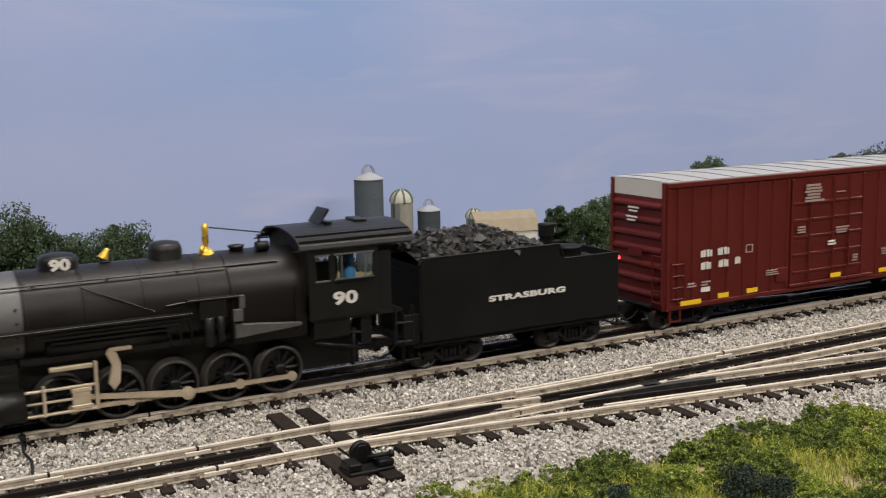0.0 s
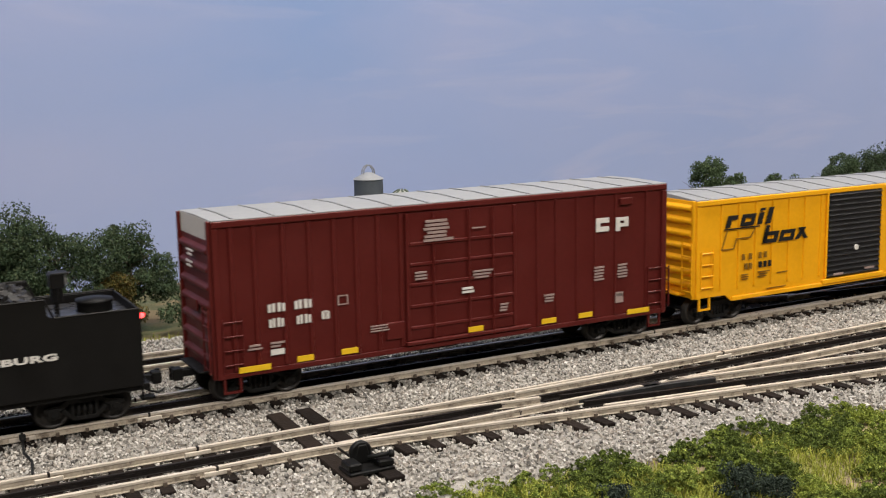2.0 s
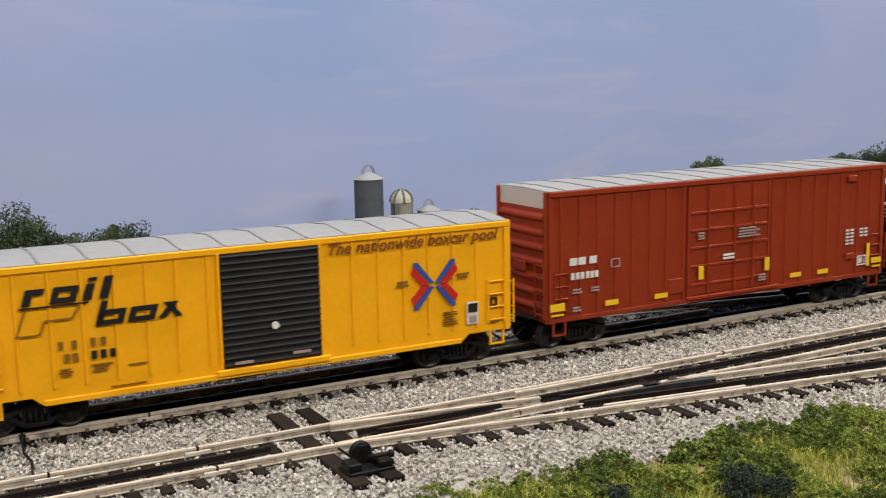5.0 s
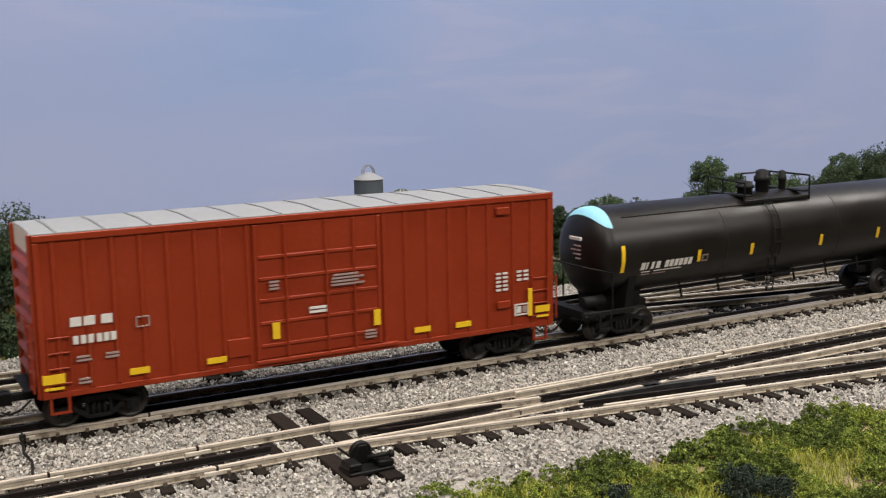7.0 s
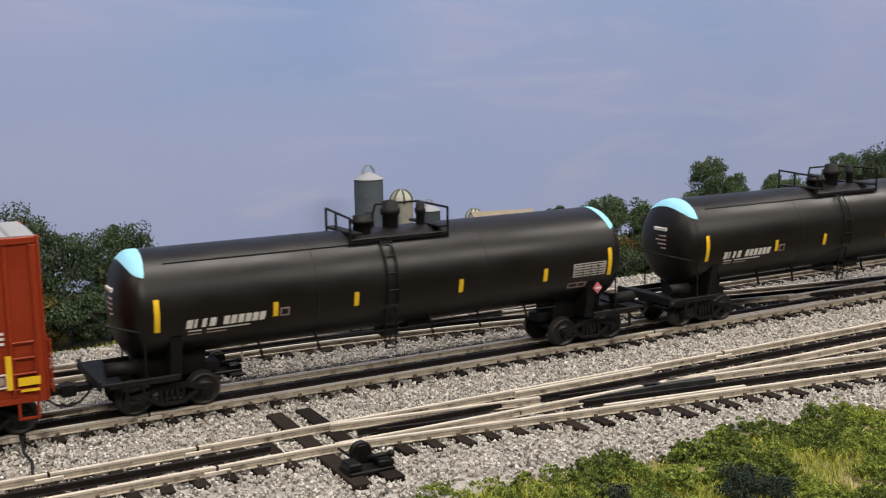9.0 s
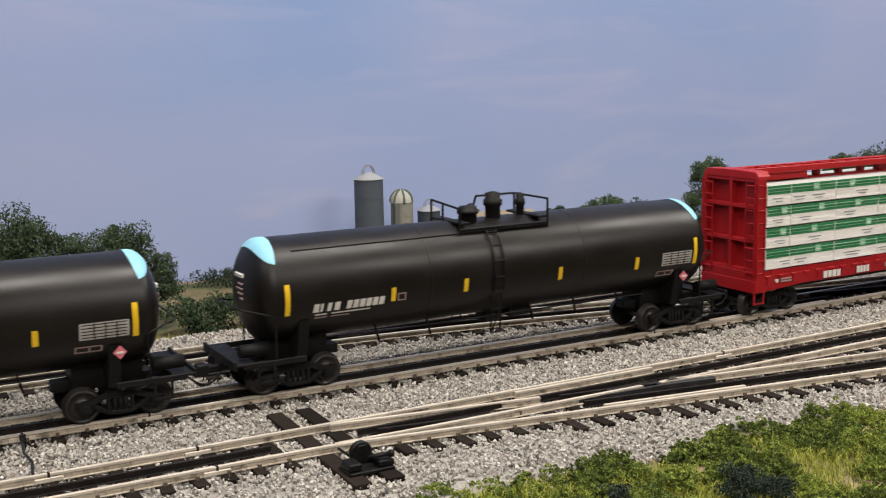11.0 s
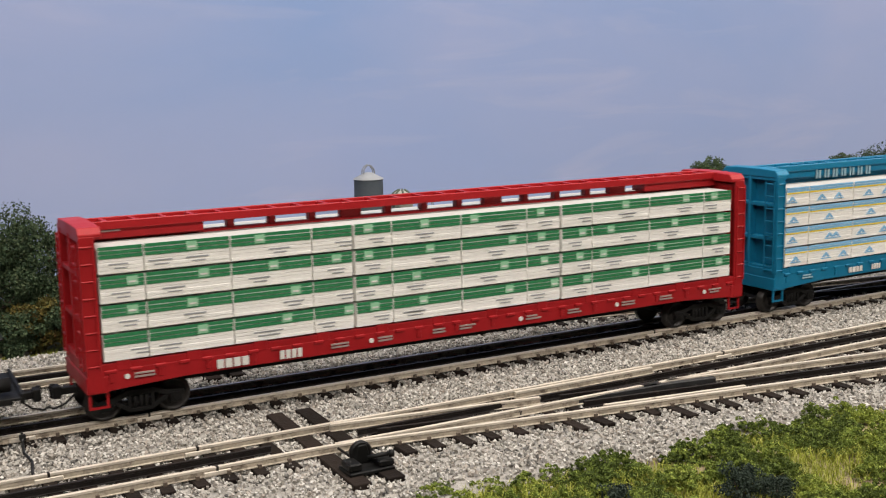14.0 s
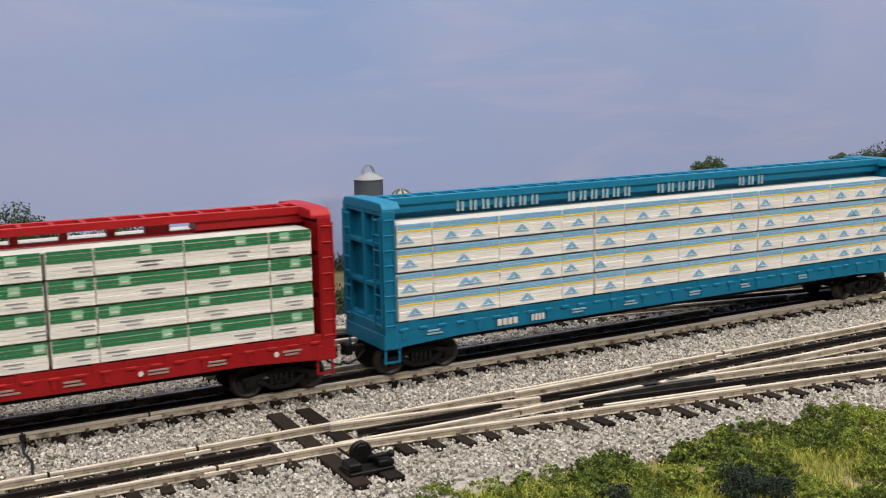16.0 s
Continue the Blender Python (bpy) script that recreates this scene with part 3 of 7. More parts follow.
# ---- boxcars ----
def boxcar(name, label, u0, u1, zb, zt, color, roofc, endtop, truck_off, ribs, door, doorc, drop=0.0, ribw=0.0017, pitch=0.0030):
    """A boxcar with ribbed sides, corrugated ends and a panelled roof. ribs: places from u0; door: (x0, x1, z0, z1)."""
    c, half = (u0 + u1) / 2, (u1 - u0) / 2
    W, aside = 0.0306, -0.0024
    car = thing(name, label, "boxcar", group="train")
    zs = zb + drop
    bm = bmesh.new()
    prof = [(-half, zs), (-half + 0.030, zs), (-half + 0.036, zb), (half - 0.036, zb), (half - 0.030, zs), (half, zs), (half, zt), (-half, zt)] if drop else [(-half, zb), (half, zb), (half, zt), (-half, zt)]
    for sg in (-1, 1):
        bm = bmesh.new()
        a, b = sorted((sg * W, sg * (W - 0.0014)))
        prism(bm, prof, a, b)
        part("side_sheet", bm, color, car, bevel=0.0003)
    part("floor_panel", boxes((-half + 0.0005, half - 0.0005, -W + 0.0014, W - 0.0014, zs + 0.001, zs + 0.004)), color, car)
    # centre sill and gear under the floor
    part("underframe", boxes((-half + 0.01, half - 0.01, -0.005, 0.005, zs - 0.004, zs + 0.001), (-0.03, 0.0, -0.02, -0.008, zb - 0.004, zs), (0.02, 0.035, 0.005, 0.02, zb - 0.003, zs)), gear_black(), car, "black underframe")
    # side posts, shared by both sides
    rz0, rz1 = zb + 0.004 + drop, zt - 0.0045
    bm = bmesh.new()
    prism(bm, [(-ribw, -0.0), (-ribw * 0.55, -0.0013), (ribw * 0.55, -0.0013), (ribw, -0.0)], rz0, rz1, "z")
    rib = mesh_of("side_post", bm, color)
    for x in ribs:
        part("side_post", rib, None, car, at=(x - half, -W, 0))
        part("side_post", rib, None, car, at=Matrix.Translation((x - half, W, 0)) @ Matrix.Rotation(math.pi, 4, "Z"))
    for sg in (-1, 1):
        a, b = sorted((sg * W, sg * (W + 0.0016)))
        part("top_chord", boxes((-half, half, a, b, zt - 0.0042, zt - 0.0003)), color, car, bevel=0.0005)
        part("side_sill", boxes((-half + (0.036 if drop else 0), half - (0.036 if drop else 0), a * 0.985, b * 0.985, zb, zb + 0.0032)), color, car, bevel=0.0003)
        for e in (-1, 1):
            x0, x1 = sorted((e * half, e * (half - 0.0035)))
            part("corner_post", boxes((x0, x1, a, b, zs, zt - 0.0045)), color, car, bevel=0.0004)
    # ends with pressed ribs
    for e in (-1, 1):
        bm = bmesh.new()
        x0, x1 = sorted((e * (half - 0.0012), e * (half + 0.0002)))
        ez1 = zt - (0.012 if endtop else 0.0)
        box(bm, x0, x1, -W + 0.0014, W - 0.0014, zs, ez1)
        n = 7
        rb = bmesh.new()
        prism(rb, [(0, -0.0032), (e * 0.0026, -0.0010), (e * 0.0026, 0.0010), (0, 0.0032)], -W + 0.004, W - 0.004, "y")
        rib_e = mesh_of("end_rib", rb, color, 0.0004)
        for y in (-1, 1):
            q0, q1 = sorted((y * W, y * (W - 0.003)))
            box(bm, *sorted((e * half, e * (half + 0.0022))), q0, q1, zs, zt)
        ew = part("end_wall", bm, color, car, "corrugated end wall", bevel=0.0005)
        for i in range(n):
            part("end_rib", rib_e, None, ew, at=(e * half, 0, zs + 0.010 + (ez1 - zs - 0.016) * i / (n - 1)))
        if endtop:
            bm = boxes((x0, x1, -W + 0.0014, W - 0.0014, ez1 + 0.0002, zt))
            prism(bm, [(-W + 0.003, zt), (W - 0.003, zt), (0, zt + pitch * 0.7)], *sorted((e * half, e * (half - 0.001))), "x")
            part("end_fascia", bm, endtop, car, "white painted top of the end wall")
            part("placard_board", boxes((*sorted((e * (half + 0.0026), e * (half + 0.0034))), -0.008, 0.008, 0.055, 0.062)), color, car, bevel=0.0003)
        yy = -0.0245
        ladder_rungs(car, yy - 0.0065, yy + 0.004, e * (half + 0.004), [zs + 0.006 + 0.0085 * i for i in range(5 if e < 0 else 4)], color, end=True)
        # brake gear platform under the end
        part("end_platform", boxes((*sorted((e * half, e * (half + 0.0075))), -0.020, 0.020, zs + 0.0022, zs + 0.0032)), gear_black() if endtop else color, car, bevel=0.0002)
    # roof: low pitched sheet with cross ribs
    bm = bmesh.new()
    prism(bm, [(-W - 0.0008, zt - 0.0004), (W + 0.0008, zt - 0.0004), (W + 0.0008, zt + 0.0004), (0, zt + pitch), (-W - 0.0008, zt + 0.0004)], -half, half, "x")
    part("roof", bm, roofc, car, "pale grey ribbed roof", bevel=0.0002)
    bm = bmesh.new()
    for sg in (-1, 1):
        prism(bm, [(0, zt + pitch), (sg * (W + 0.0004), zt + 0.0003), (sg * (W + 0.0004), zt + 0.0009), (0, zt + pitch + 0.0005)], -0.0007, 0.0007, "x")
    rr = mesh_of("roof_rib", bm, paint("roof_rib_grey", (0.19, 0.195, 0.20), 0.6))
    k = 13
    for i in range(k):
        part("roof_rib", rr, None, car, at=(-half + (i + 0.5) * 2 * half / k, 0, 0))
    # door on both sides
    x0, x1, z0, z1 = door
    x0, x1 = x0 - half, x1 - half
    for sg in (-1, 1):
        turn = Matrix.Identity(4) if sg < 0 else Matrix.Rotation(math.pi, 4, "Z") @ Matrix.Translation((-(x0 + x1), 0, 0))
        d = part("door", boxes((x0, x1, -W - 0.0010, -W + 0.0002, z0, z1)), doorc, car, bevel=0.0003, at=turn)
        if doorc is color:
            for i, z in enumerate((0.10, 0.27, 0.44, 0.60, 0.76)):
                zz = z0 + z * (z1 - z0)
                part("door_bar", boxes((x0 + 0.0015, x1 - 0.0015, -W - 0.0022, -W - 0.0010, zz - 0.0011, zz + 0.0011)), doorc, d, bevel=0.0004)
            for x in (x0 + 0.018, x1 - 0.017, x1 - 0.035):
                bm = bmesh.new()
                rod(bm, (x, -W - 0.0026, z0 - 0.003), (x, -W - 0.0026, z1), 0.0007, 6)
                part("lock_rod", bm, doorc, d)
            for x in (x0, x1):
                part("door_jamb", boxes((x - 0.0011, x + 0.0011, -W - 0.0020, -W, z0, z1)), doorc, d, bevel=0.0003)
            part("lower_track", boxes((x0 - 0.002, x1 + 0.012, -W - 0.0030, -W, z0 - 0.0028, z0 - 0.0004)), doorc, d, bevel=0.0004)
        else:
            bm = bmesh.new()
            k = 17
            for i in range(k):
                z = z0 + (i + 0.5) * (z1 - z0) / k
                prism(bm, [(-W - 0.0010, z - 0.0016), (-W - 0.0021, z - 0.0003), (-W - 0.0010, z + 0.0012)], x0 + 0.001, x1 - 0.001, "x")
            part("door_slats", bm, doorc, d, "black ribbed door skin")
            for x in (x0, x1):
                part("door_jamb", boxes((x - 0.0014, x + 0.0002, -W - 0.0020, -W, z0 - 0.002, z1)), color, d, bevel=0.0003)
            part("lower_track", boxes((x0 - 0.004, x1 + 0.004, -W - 0.0026, -W, z0 - 0.0040, z0 - 0.0004)), color, d, bevel=0.0004)
    for x in (-half + 0.004, half - 0.016):
        for y in (-W - 0.0018, W + 0.0018):
            ladder_rungs(car, x, x + 0.012, y, [zs + 0.008 + 0.0085 * i for i in range(4)], color)
    stirrups(car, (-half + 0.009, half - 0.009), zs, color, 0.008)
    # the body sits a little towards the near rail on its bogies
    for piece in list(car.children):
        piece.matrix_basis = Matrix.Translation((0, aside, 0)) @ piece.matrix_basis
    couplers(car, half)
    MOVING.append((car, c, trucks(car, (-truck_off, truck_off))))
    return car, half


def oxide_boxcar():
    col = paint("oxide_brown", (0.088, 0.0105, 0.0085), 0.45, 0.1)
    roof = paint("roof_white", (0.26, 0.265, 0.27), 0.6, 0.08, scale=20)
    ribs = [0.0112, 0.0253, 0.0429, 0.0594, 0.0754, 0.0900, 0.1046, 0.1204, 0.2225, 0.2377, 0.2548, 0.2701, 0.2874, 0.3142]
    car, h = boxcar("boxcar", "dark oxide-brown boxcar with white roof and white lettering", -0.8025, -0.4715, 0.0178, 0.1108, col, roof, paint("fascia_white", (0.47, 0.45, 0.42), 0.6), 0.136, ribs, (0.1245, 0.2035, 0.0245, 0.1055), col, pitch=0.0012)
    o = -0.8025 + h  # the car's middle
    W, F = white_print(), faint_print()
    X = lambda u: u - o
    # trade mark: two white blocks
    for u, z, cut in ((-0.5329, 0.0813, ((0.0034, 0.0108, 0.0034, 0.0060),)), (-0.5161, 0.0806, ((0.0036, 0.0070, 0.0052, 0.0070), (0.0036, 0.0108, 0.0, 0.0028)))):
        # a solid block with notches let into it
        xs = sorted({0, 0.0108, *(c for q in cut for c in q[:2])})
        zs = sorted({0, 0.0094, *(c for q in cut for c in q[2:])})
        bm = bmesh.new()
        for a, b in zip(xs, xs[1:]):
            for p, q in zip(zs, zs[1:]):
                if not any(k[0] <= (a + b) / 2 <= k[1] and k[2] <= (p + q) / 2 <= k[3] for k in cut):
                    box(bm, a, b, -0.0003, 0.0003, p, q)
        bmesh.ops.remove_doubles(bm, verts=bm.verts, dist=1e-7)
        part("marking", bm, W, car, "white notched block mark", at=(X(u), -0.0347, z))
    for u, z, w, h2 in ((-0.7707, 0.0544, 0.011, 0.0052), (-0.754, 0.0545, 0.0112, 0.0054), (-0.7703, 0.0452, 0.0095, 0.0054), (-0.753, 0.0453, 0.0095, 0.0054), (-0.7368, 0.0462, 0.0052, 0.0052)):
        for i, q in enumerate((0.0, 0.24, 0.54, 0.80)):
            part("marking", plain_bar(w * (0.16 if i % 2 else 0.18), h2 * (1 if i % 3 else 0.9)), W, car, at=(X(u) + w * q, -0.0347, z))
    part("marking", plain_ring(0.007, 0.006, 0.0008), F, car, at=(X(-0.7262), -0.0347, 0.0535))
    lines(car, X(-0.784), 0.0352, 0.0095, 2, F, seed=1)
    lines(car, X(-0.770), 0.0352, 0.009, 2, F, seed=2)
    strip(car, X(-0.770), 0.0285, 0.0085, 0.0034, W)
    lines(car, X(-0.667), 0.0990, 0.021, 6, F, y=-0.0362, seed=3, h=0.0016, gap=0.0008)
    lines(car, X(-0.632), 0.0925, 0.013, 1, F, y=-0.0362, seed=4, h=0.0007)
    lines(car, X(-0.674), 0.0675, 0.009, 3, F, y=-0.0362, seed=5)
    lines(car, X(-0.632), 0.0640, 0.016, 3, F, y=-0.0362, seed=6)
    lines(car, X(-0.640), 0.0535, 0.010, 2, W, y=-0.0362, seed=7, h=0.0014)
    lines(car, X(-0.612), 0.0400, 0.008, 3, F, y=-0.0362, seed=8)
    for u in (-0.5345, -0.5145):
        lines(car, X(u), 0.0560, 0.010, 5, F, seed=int(-u * 1e3), h=0.0012)
    lines(car, X(-0.576), 0.0415, 0.010, 3, F, seed=9)
    strip(car, X(-0.516), 0.0300, 0.0065, 0.0075, F)
    strip(car, X(-0.5155), 0.0345, 0.0055, 0.002, W)
    lines(car, X(-0.705), 0.0370, 0.014, 3, F, seed=10, h=0.0007)
    for u, z, w in ((-0.7900, 0.0205, 0.0195), (-0.7537, 0.0222, 0.0105), (-0.7248, 0.0226, 0.011), (-0.6358, 0.0250, 0.011), (-0.578, 0.0228, 0.0115), (-0.5475, 0.0230, 0.0112), (-0.5057, 0.0205, 0.019)):
        strip(car, X(u), z, w, 0.0034, yellow_strip(), "reflector_strip", y=-0.0351 - (0.0013 if -0.68 < u < -0.6 else 0), label="yellow reflective strip")
    for y, z in ((-0.006, 0.090), (-0.004, 0.083)):
        part("marking", boxes((-0.0003, 0.0003, 0, 0.012, 0, 0.0012)), W, car, at=(-h - 0.0030, y, z))
        part("marking", boxes((-0.0003, 0.0003, 0, 0.009, 0, 0.0012)), W, car, at=(-h - 0.0030, y + 0.002, z - 0.0026))
    part("hinge_box", boxes((0, 0.010, -0.0012, 0.0006, 0, 0.0048)), col, car, bevel=0.0004, at=(X(-0.5125), -0.0345, 0.0985))
    part("sill_box", boxes((0, 0.013, -0.001, 0.001, 0, 0.011)), col, car, bevel=0.0004, at=(X(-0.6935), -0.0335, 0.027))


def orange_brown_boxcar():
    col = paint("rust_orange", (0.240, 0.029, 0.0080), 0.45, 0.1)
    roof = paint("roof_white", (0.26, 0.265, 0.27), 0.6, 0.08, scale=20)
    u0 = -0.0802
    ribs = [0.0103, 0.0264, 0.0413, 0.0566, 0.0716, 0.0876, 0.1024, 0.1182, 0.2056, 0.2204, 0.2364, 0.2515, 0.2660, 0.2805, 0.2996, 0.3139]
    car, h = boxcar("boxcar", "rust-orange boxcar with white-topped ends and grey roof", u0, 0.2495, 0.0215, 0.1115, col, roof, paint("fascia_white", (0.47, 0.45, 0.42), 0.6), 0.1335, ribs, (0.1225, 0.2015, 0.0265, 0.1065), col, pitch=0.0012)
    o = u0 + h
    X = lambda u: u - o
    W, F = white_print(), faint_print()
    for i, u in enumerate((-0.0637, -0.0565, -0.0472)):
        part("marking", plain_bar(0.0060, 0.0050, 0.05), W, car, "white block lettering", at=(X(u), -0.0347, 0.0602))
    for i, u in enumerate((-0.0626, -0.0585, -0.0545, -0.0500, -0.0462, -0.0424)):
        part("marking", plain_bar(0.0028, 0.0046), W, car, at=(X(u), -0.0347, 0.0503))
    part("marking", plain_ring(0.0078, 0.006, 0.0008), F, car, at=(X(-0.0285), -0.0347, 0.0555))
    lines(car, X(-0.0615), 0.0425, 0.0085, 2, F, seed=11)
    lines(car, X(-0.0460), 0.0425, 0.0085, 2, F, seed=12)
    lines(car, X(-0.0615), 0.0300, 0.008, 2, F, seed=13)
    lines(car, X(0.0880), 0.0720, 0.024, 4, F, y=-0.0362, seed=14)
    lines(car, X(0.0495), 0.0720, 0.006, 3, F, y=-0.0362, seed=15)
    lines(car, X(0.0735), 0.0535, 0.014, 2, W, y=-0.0362, seed=16, h=0.0015)
    lines(car, X(0.110), 0.0350, 0.008, 3, F, y=-0.0362, seed=17)
    for k, u in enumerate((0.2055, 0.2215)):
        for j in range(5 if k == 0 else 3):
            strip(car, X(u), 0.0600 - 0.0027 * j, 0.0035, 0.0014, W)
            strip(car, X(u) + 0.0052, 0.0600 - 0.0027 * j, 0.0035, 0.0014, W)
    part("placard", plain_ring(0.0112, 0.0078, 0.0011), W, car, "small white data placard", at=(X(0.2195), -0.0347, 0.0312))
    strip(car, X(0.2212), 0.0330, 0.0032, 0.0042, W)
    strip(car, X(0.2256), 0.0330, 0.0032, 0.0042, faint_print())
    Yw = yellow_strip()
    for u, z, w, hh in ((-0.0800, 0.0300, 0.0118, 0.0052), (-0.0335, 0.0290, 0.0112, 0.0036), (0.0106, 0.0287, 0.0116, 0.0034), (0.1447, 0.0295, 0.0114, 0.0034), (0.1746, 0.0290, 0.0112, 0.0034), (0.2357, 0.0315, 0.0112, 0.0045)):
        strip(car, X(u), z, w, hh, Yw, "reflector_strip", y=-0.0351, label="yellow reflective strip")
        if w > 0.0117 or u > 0.23:
            strip(car, X(u) + 0.001, z - 0.0034, w * 0.85, 0.0014, Yw, "reflector_strip", y=-0.0351)
    for u, z, hh in ((0.0503, 0.0385, 0.0098), (0.1160, 0.0385, 0.0098)):
        strip(car, X(u), z, 0.0045, hh, Yw, "reflector_strip", y=-0.0366, label="yellow reflective strip")
    strip(car, X(0.2300), 0.0300, 0.0030, 0.0185, Yw, "reflector_strip", y=-0.0351, label="yellow reflective strip")
    part("hinge_box", boxes((0, 0.010, -0.0012, 0.0006, 0, 0.0048)), col, car, bevel=0.0004, at=(X(0.2060), -0.0345, 0.0995))
    part("hinge_box", boxes((0, 0.010, -0.0012, 0.0006, 0, 0.0048)), col, car, bevel=0.0004, at=(X(0.2060), -0.0345, 0.0375))
    part("sill_box", boxes((0, 0.014, -0.001, 0.001, 0, 0.011)), col, car, bevel=0.0004, at=(X(0.0235), -0.0335, 0.030))


def yellow_boxcar():
    col = paint("signal_yellow", (0.82, 0.385, 0.006), 0.45, 0.06)
    black = paint("door_black", (0.010, 0.010, 0.011), 0.5, 0.2)
    roof = paint("roof_grey", (0.25, 0.255, 0.26), 0.6, 0.08, scale=20)
    u0, u1 = -0.4425, -0.1117
    ribs = [0.0245, 0.0420, 0.0590, 0.0765, 0.0940, 0.1110, 0.1290, 0.2190, 0.2365, 0.2540, 0.2715, 0.2890, 0.3065]
    car, h = boxcar("boxcar", "bright yellow boxcar with black ribbed door and grey roof", u0, u1, 0.0180, 0.0957, col, roof, None, 0.1325, ribs, (0.1357, 0.1985, 0.0240, 0.0920), black, drop=0.005, ribw=0.0011)
    o = (u0 + u1) / 2
    X = lambda u: u - o
    ink = paint("black_print", (0.012, 0.012, 0.012), 0.55, 0.2)
    dim = paint("dim_black_print", (0.20, 0.10, 0.01), 0.6, 0.2)
    y = -0.0345
    # the two-line trade mark as plain slanted blocks
    t = 0.0036
    for x, w, hh, kind in ((-0.4150, 0.0044, 0.0088, "bar"), (-0.4086, 0.0052, 0.0034, "hook"), (-0.4005, 0.0135, 0.0088, "ring"), (-0.3835, 0.0048, 0.0088, "bar"), (-0.3745, 0.0048, 0.0122, "bar")):
        bm = plain_bar(w, hh, 0.32) if kind in ("bar", "hook") else plain_ring(w, hh, t, 0.32, "low" if kind == "low" else "")
        part("marking", bm, ink, car, "slanted black block lettering", at=(X(x), y, 0.0738 + (0.0054 if kind == "hook" else 0)))
    part("marking", plain_bar(0.0048, 0.0020, 0.32), ink, car, at=(X(-0.3799), y, 0.0840))
    part("marking", plain_bar(0.036, 0.0008, 0.0), ink, car, at=(X(-0.4163), y, 0.0722))
    for x, w, hh, kind in ((-0.3775, 0.0150, 0.0085, "ring"), (-0.3600, 0.0150, 0.0085, "ring")):
        part("marking", plain_ring(w, hh, t, 0.32), ink, car, "slanted black block lettering", at=(X(x), y, 0.0588))
    part("marking", plain_bar(t, 0.0135, 0.32), ink, car, at=(X(-0.3775), y, 0.0588))
    for a, b in ((-0.3430, 0.9), (-0.3330, -0.75)):
        part("marking", plain_bar(0.0042, 0.0088, a and b), ink, car, "slanted black block lettering", at=(X(a), y, 0.0590))
    # a hollow arrow-like outline below
    for q in ([(0, 0), (0.0055, 0.0145), (0.0063, 0.0145), (0.0008, 0)], [(0.0120, 0), (0.0148, 0.0072), (0.0156, 0.0072), (0.0128, 0)], [(0, 0), (0.0128, 0), (0.0130, 0.0008), (0, 0.0008)], [(0.0150, 0.0072), (0.0290, 0.0072), (0.0292, 0.0080), (0.0150, 0.0080)], [(0.0290, 0.0072), (0.0335, 0.0145), (0.0343, 0.0145), (0.0298, 0.0072)]):
        bm = bmesh.new()
        prism(bm, q, -0.0003, 0.0003)
        part("marking", bm, dim, car, at=(X(-0.4190), y, 0.0573))
    for i, u in enumerate((-0.3976, -0.3905, -0.3805, -0.3750)):
        part("marking", plain_bar(0.0026, 0.0046), dim, car, at=(X(u), y, 0.0480))
    for i, u in enumerate((-0.3950, -0.3905, -0.3805, -0.3755, -0.3705)):
        part("marking", plain_bar(0.0030, 0.0046), dim if i < 2 else ink, car, at=(X(u), y, 0.0408))
    lines(car, X(-0.398), 0.0365, 0.008, 3, dim, y=y, seed=21, h=0.0008)
    lines(car, X(-0.381), 0.0370, 0.012, 3, dim, y=y, seed=22, h=0.0008)
    lines(car, X(-0.361), 0.0345, 0.011, 1, dim, y=y, seed=23, h=0.0008)
    lines(car, X(-0.372), 0.0235, 0.022, 1, dim, y=y, seed=24, h=0.0006)
    brown = paint("brown_print", (0.16, 0.045, 0.01), 0.55, 0.2)
    me = words("The nationwide boxcar pool", 0.0104, 0.3, 1.0, 0.00012)
    me.materials.append(brown)
    wd = max(v.co.x for v in me.vertices)
    me.transform(Matrix.Diagonal((0.121 / wd, 1, 1, 1)))
    part("lettering", me, None, car, "brown slogan lettering", at=(X(-0.2410), y - 0.0005, 0.0845))
    # crossed red and blue emblem
    red, blue = paint("emblem_red", (0.45, 0.02, 0.015), 0.5), paint("emblem_blue", (0.03, 0.07, 0.28), 0.5)
    cx, cz = X(-0.1672), 0.0590
    for sx in (-1, 1):
        for sz in (-1, 1):
            for m, q in ((blue, [(0.0004, 0.0012), (0.0108, 0.0140), (0.0136, 0.0140), (0.0134, 0.0120), (0.0030, 0.0006)]), (red, [(0.0034, 0.0004), (0.0136, 0.0116), (0.0152, 0.0074), (0.0084, 0.0002)])):
                bm = bmesh.new()
                prism(bm, [(cx + sx * p * 1.1, cz + sz * r * 1.08) for p, r in q], -0.0003, 0.0003)
                part("emblem", bm, m, car, "crossed red and blue emblem", at=(0, y, 0))
    lines(car, cx - 0.027, cz + 0.003, 0.009, 2, dim, y=y, seed=25, h=0.0014)
    lines(car, cx + 0.016, cz + 0.004, 0.010, 2, dim, y=y, seed=26, h=0.0014)
    lines(car, X(-0.1615), 0.0395, 0.011, 6, dim, y=y, seed=27, h=0.0007)
    strip(car, X(-0.1440), 0.0300, 0.0085, 0.0145, white_print(), "placard", y=y, label="white and black data placard")
    strip(car, X(-0.1432), 0.0378, 0.0069, 0.0058, ink, y=y - 0.0004)
    strip(car, X(-0.1425), 0.0310, 0.0055, 0.0045, faint_print(), y=y - 0.0004)
    part("marking", plain_ring(0.0055, 0.0058, 0.0014), ink, car, at=(X(-0.1265), y, 0.0400))
    strip(car, X(-0.127), 0.0290, 0.007, 0.0012, dim, y=y)
    for u, z in ((-0.300, 0.0260), (-0.264, 0.0275)):
        strip(car, X(u), z, 0.011, 0.0016, faint_print(), y=-0.0357)
    bm = bmesh.new()
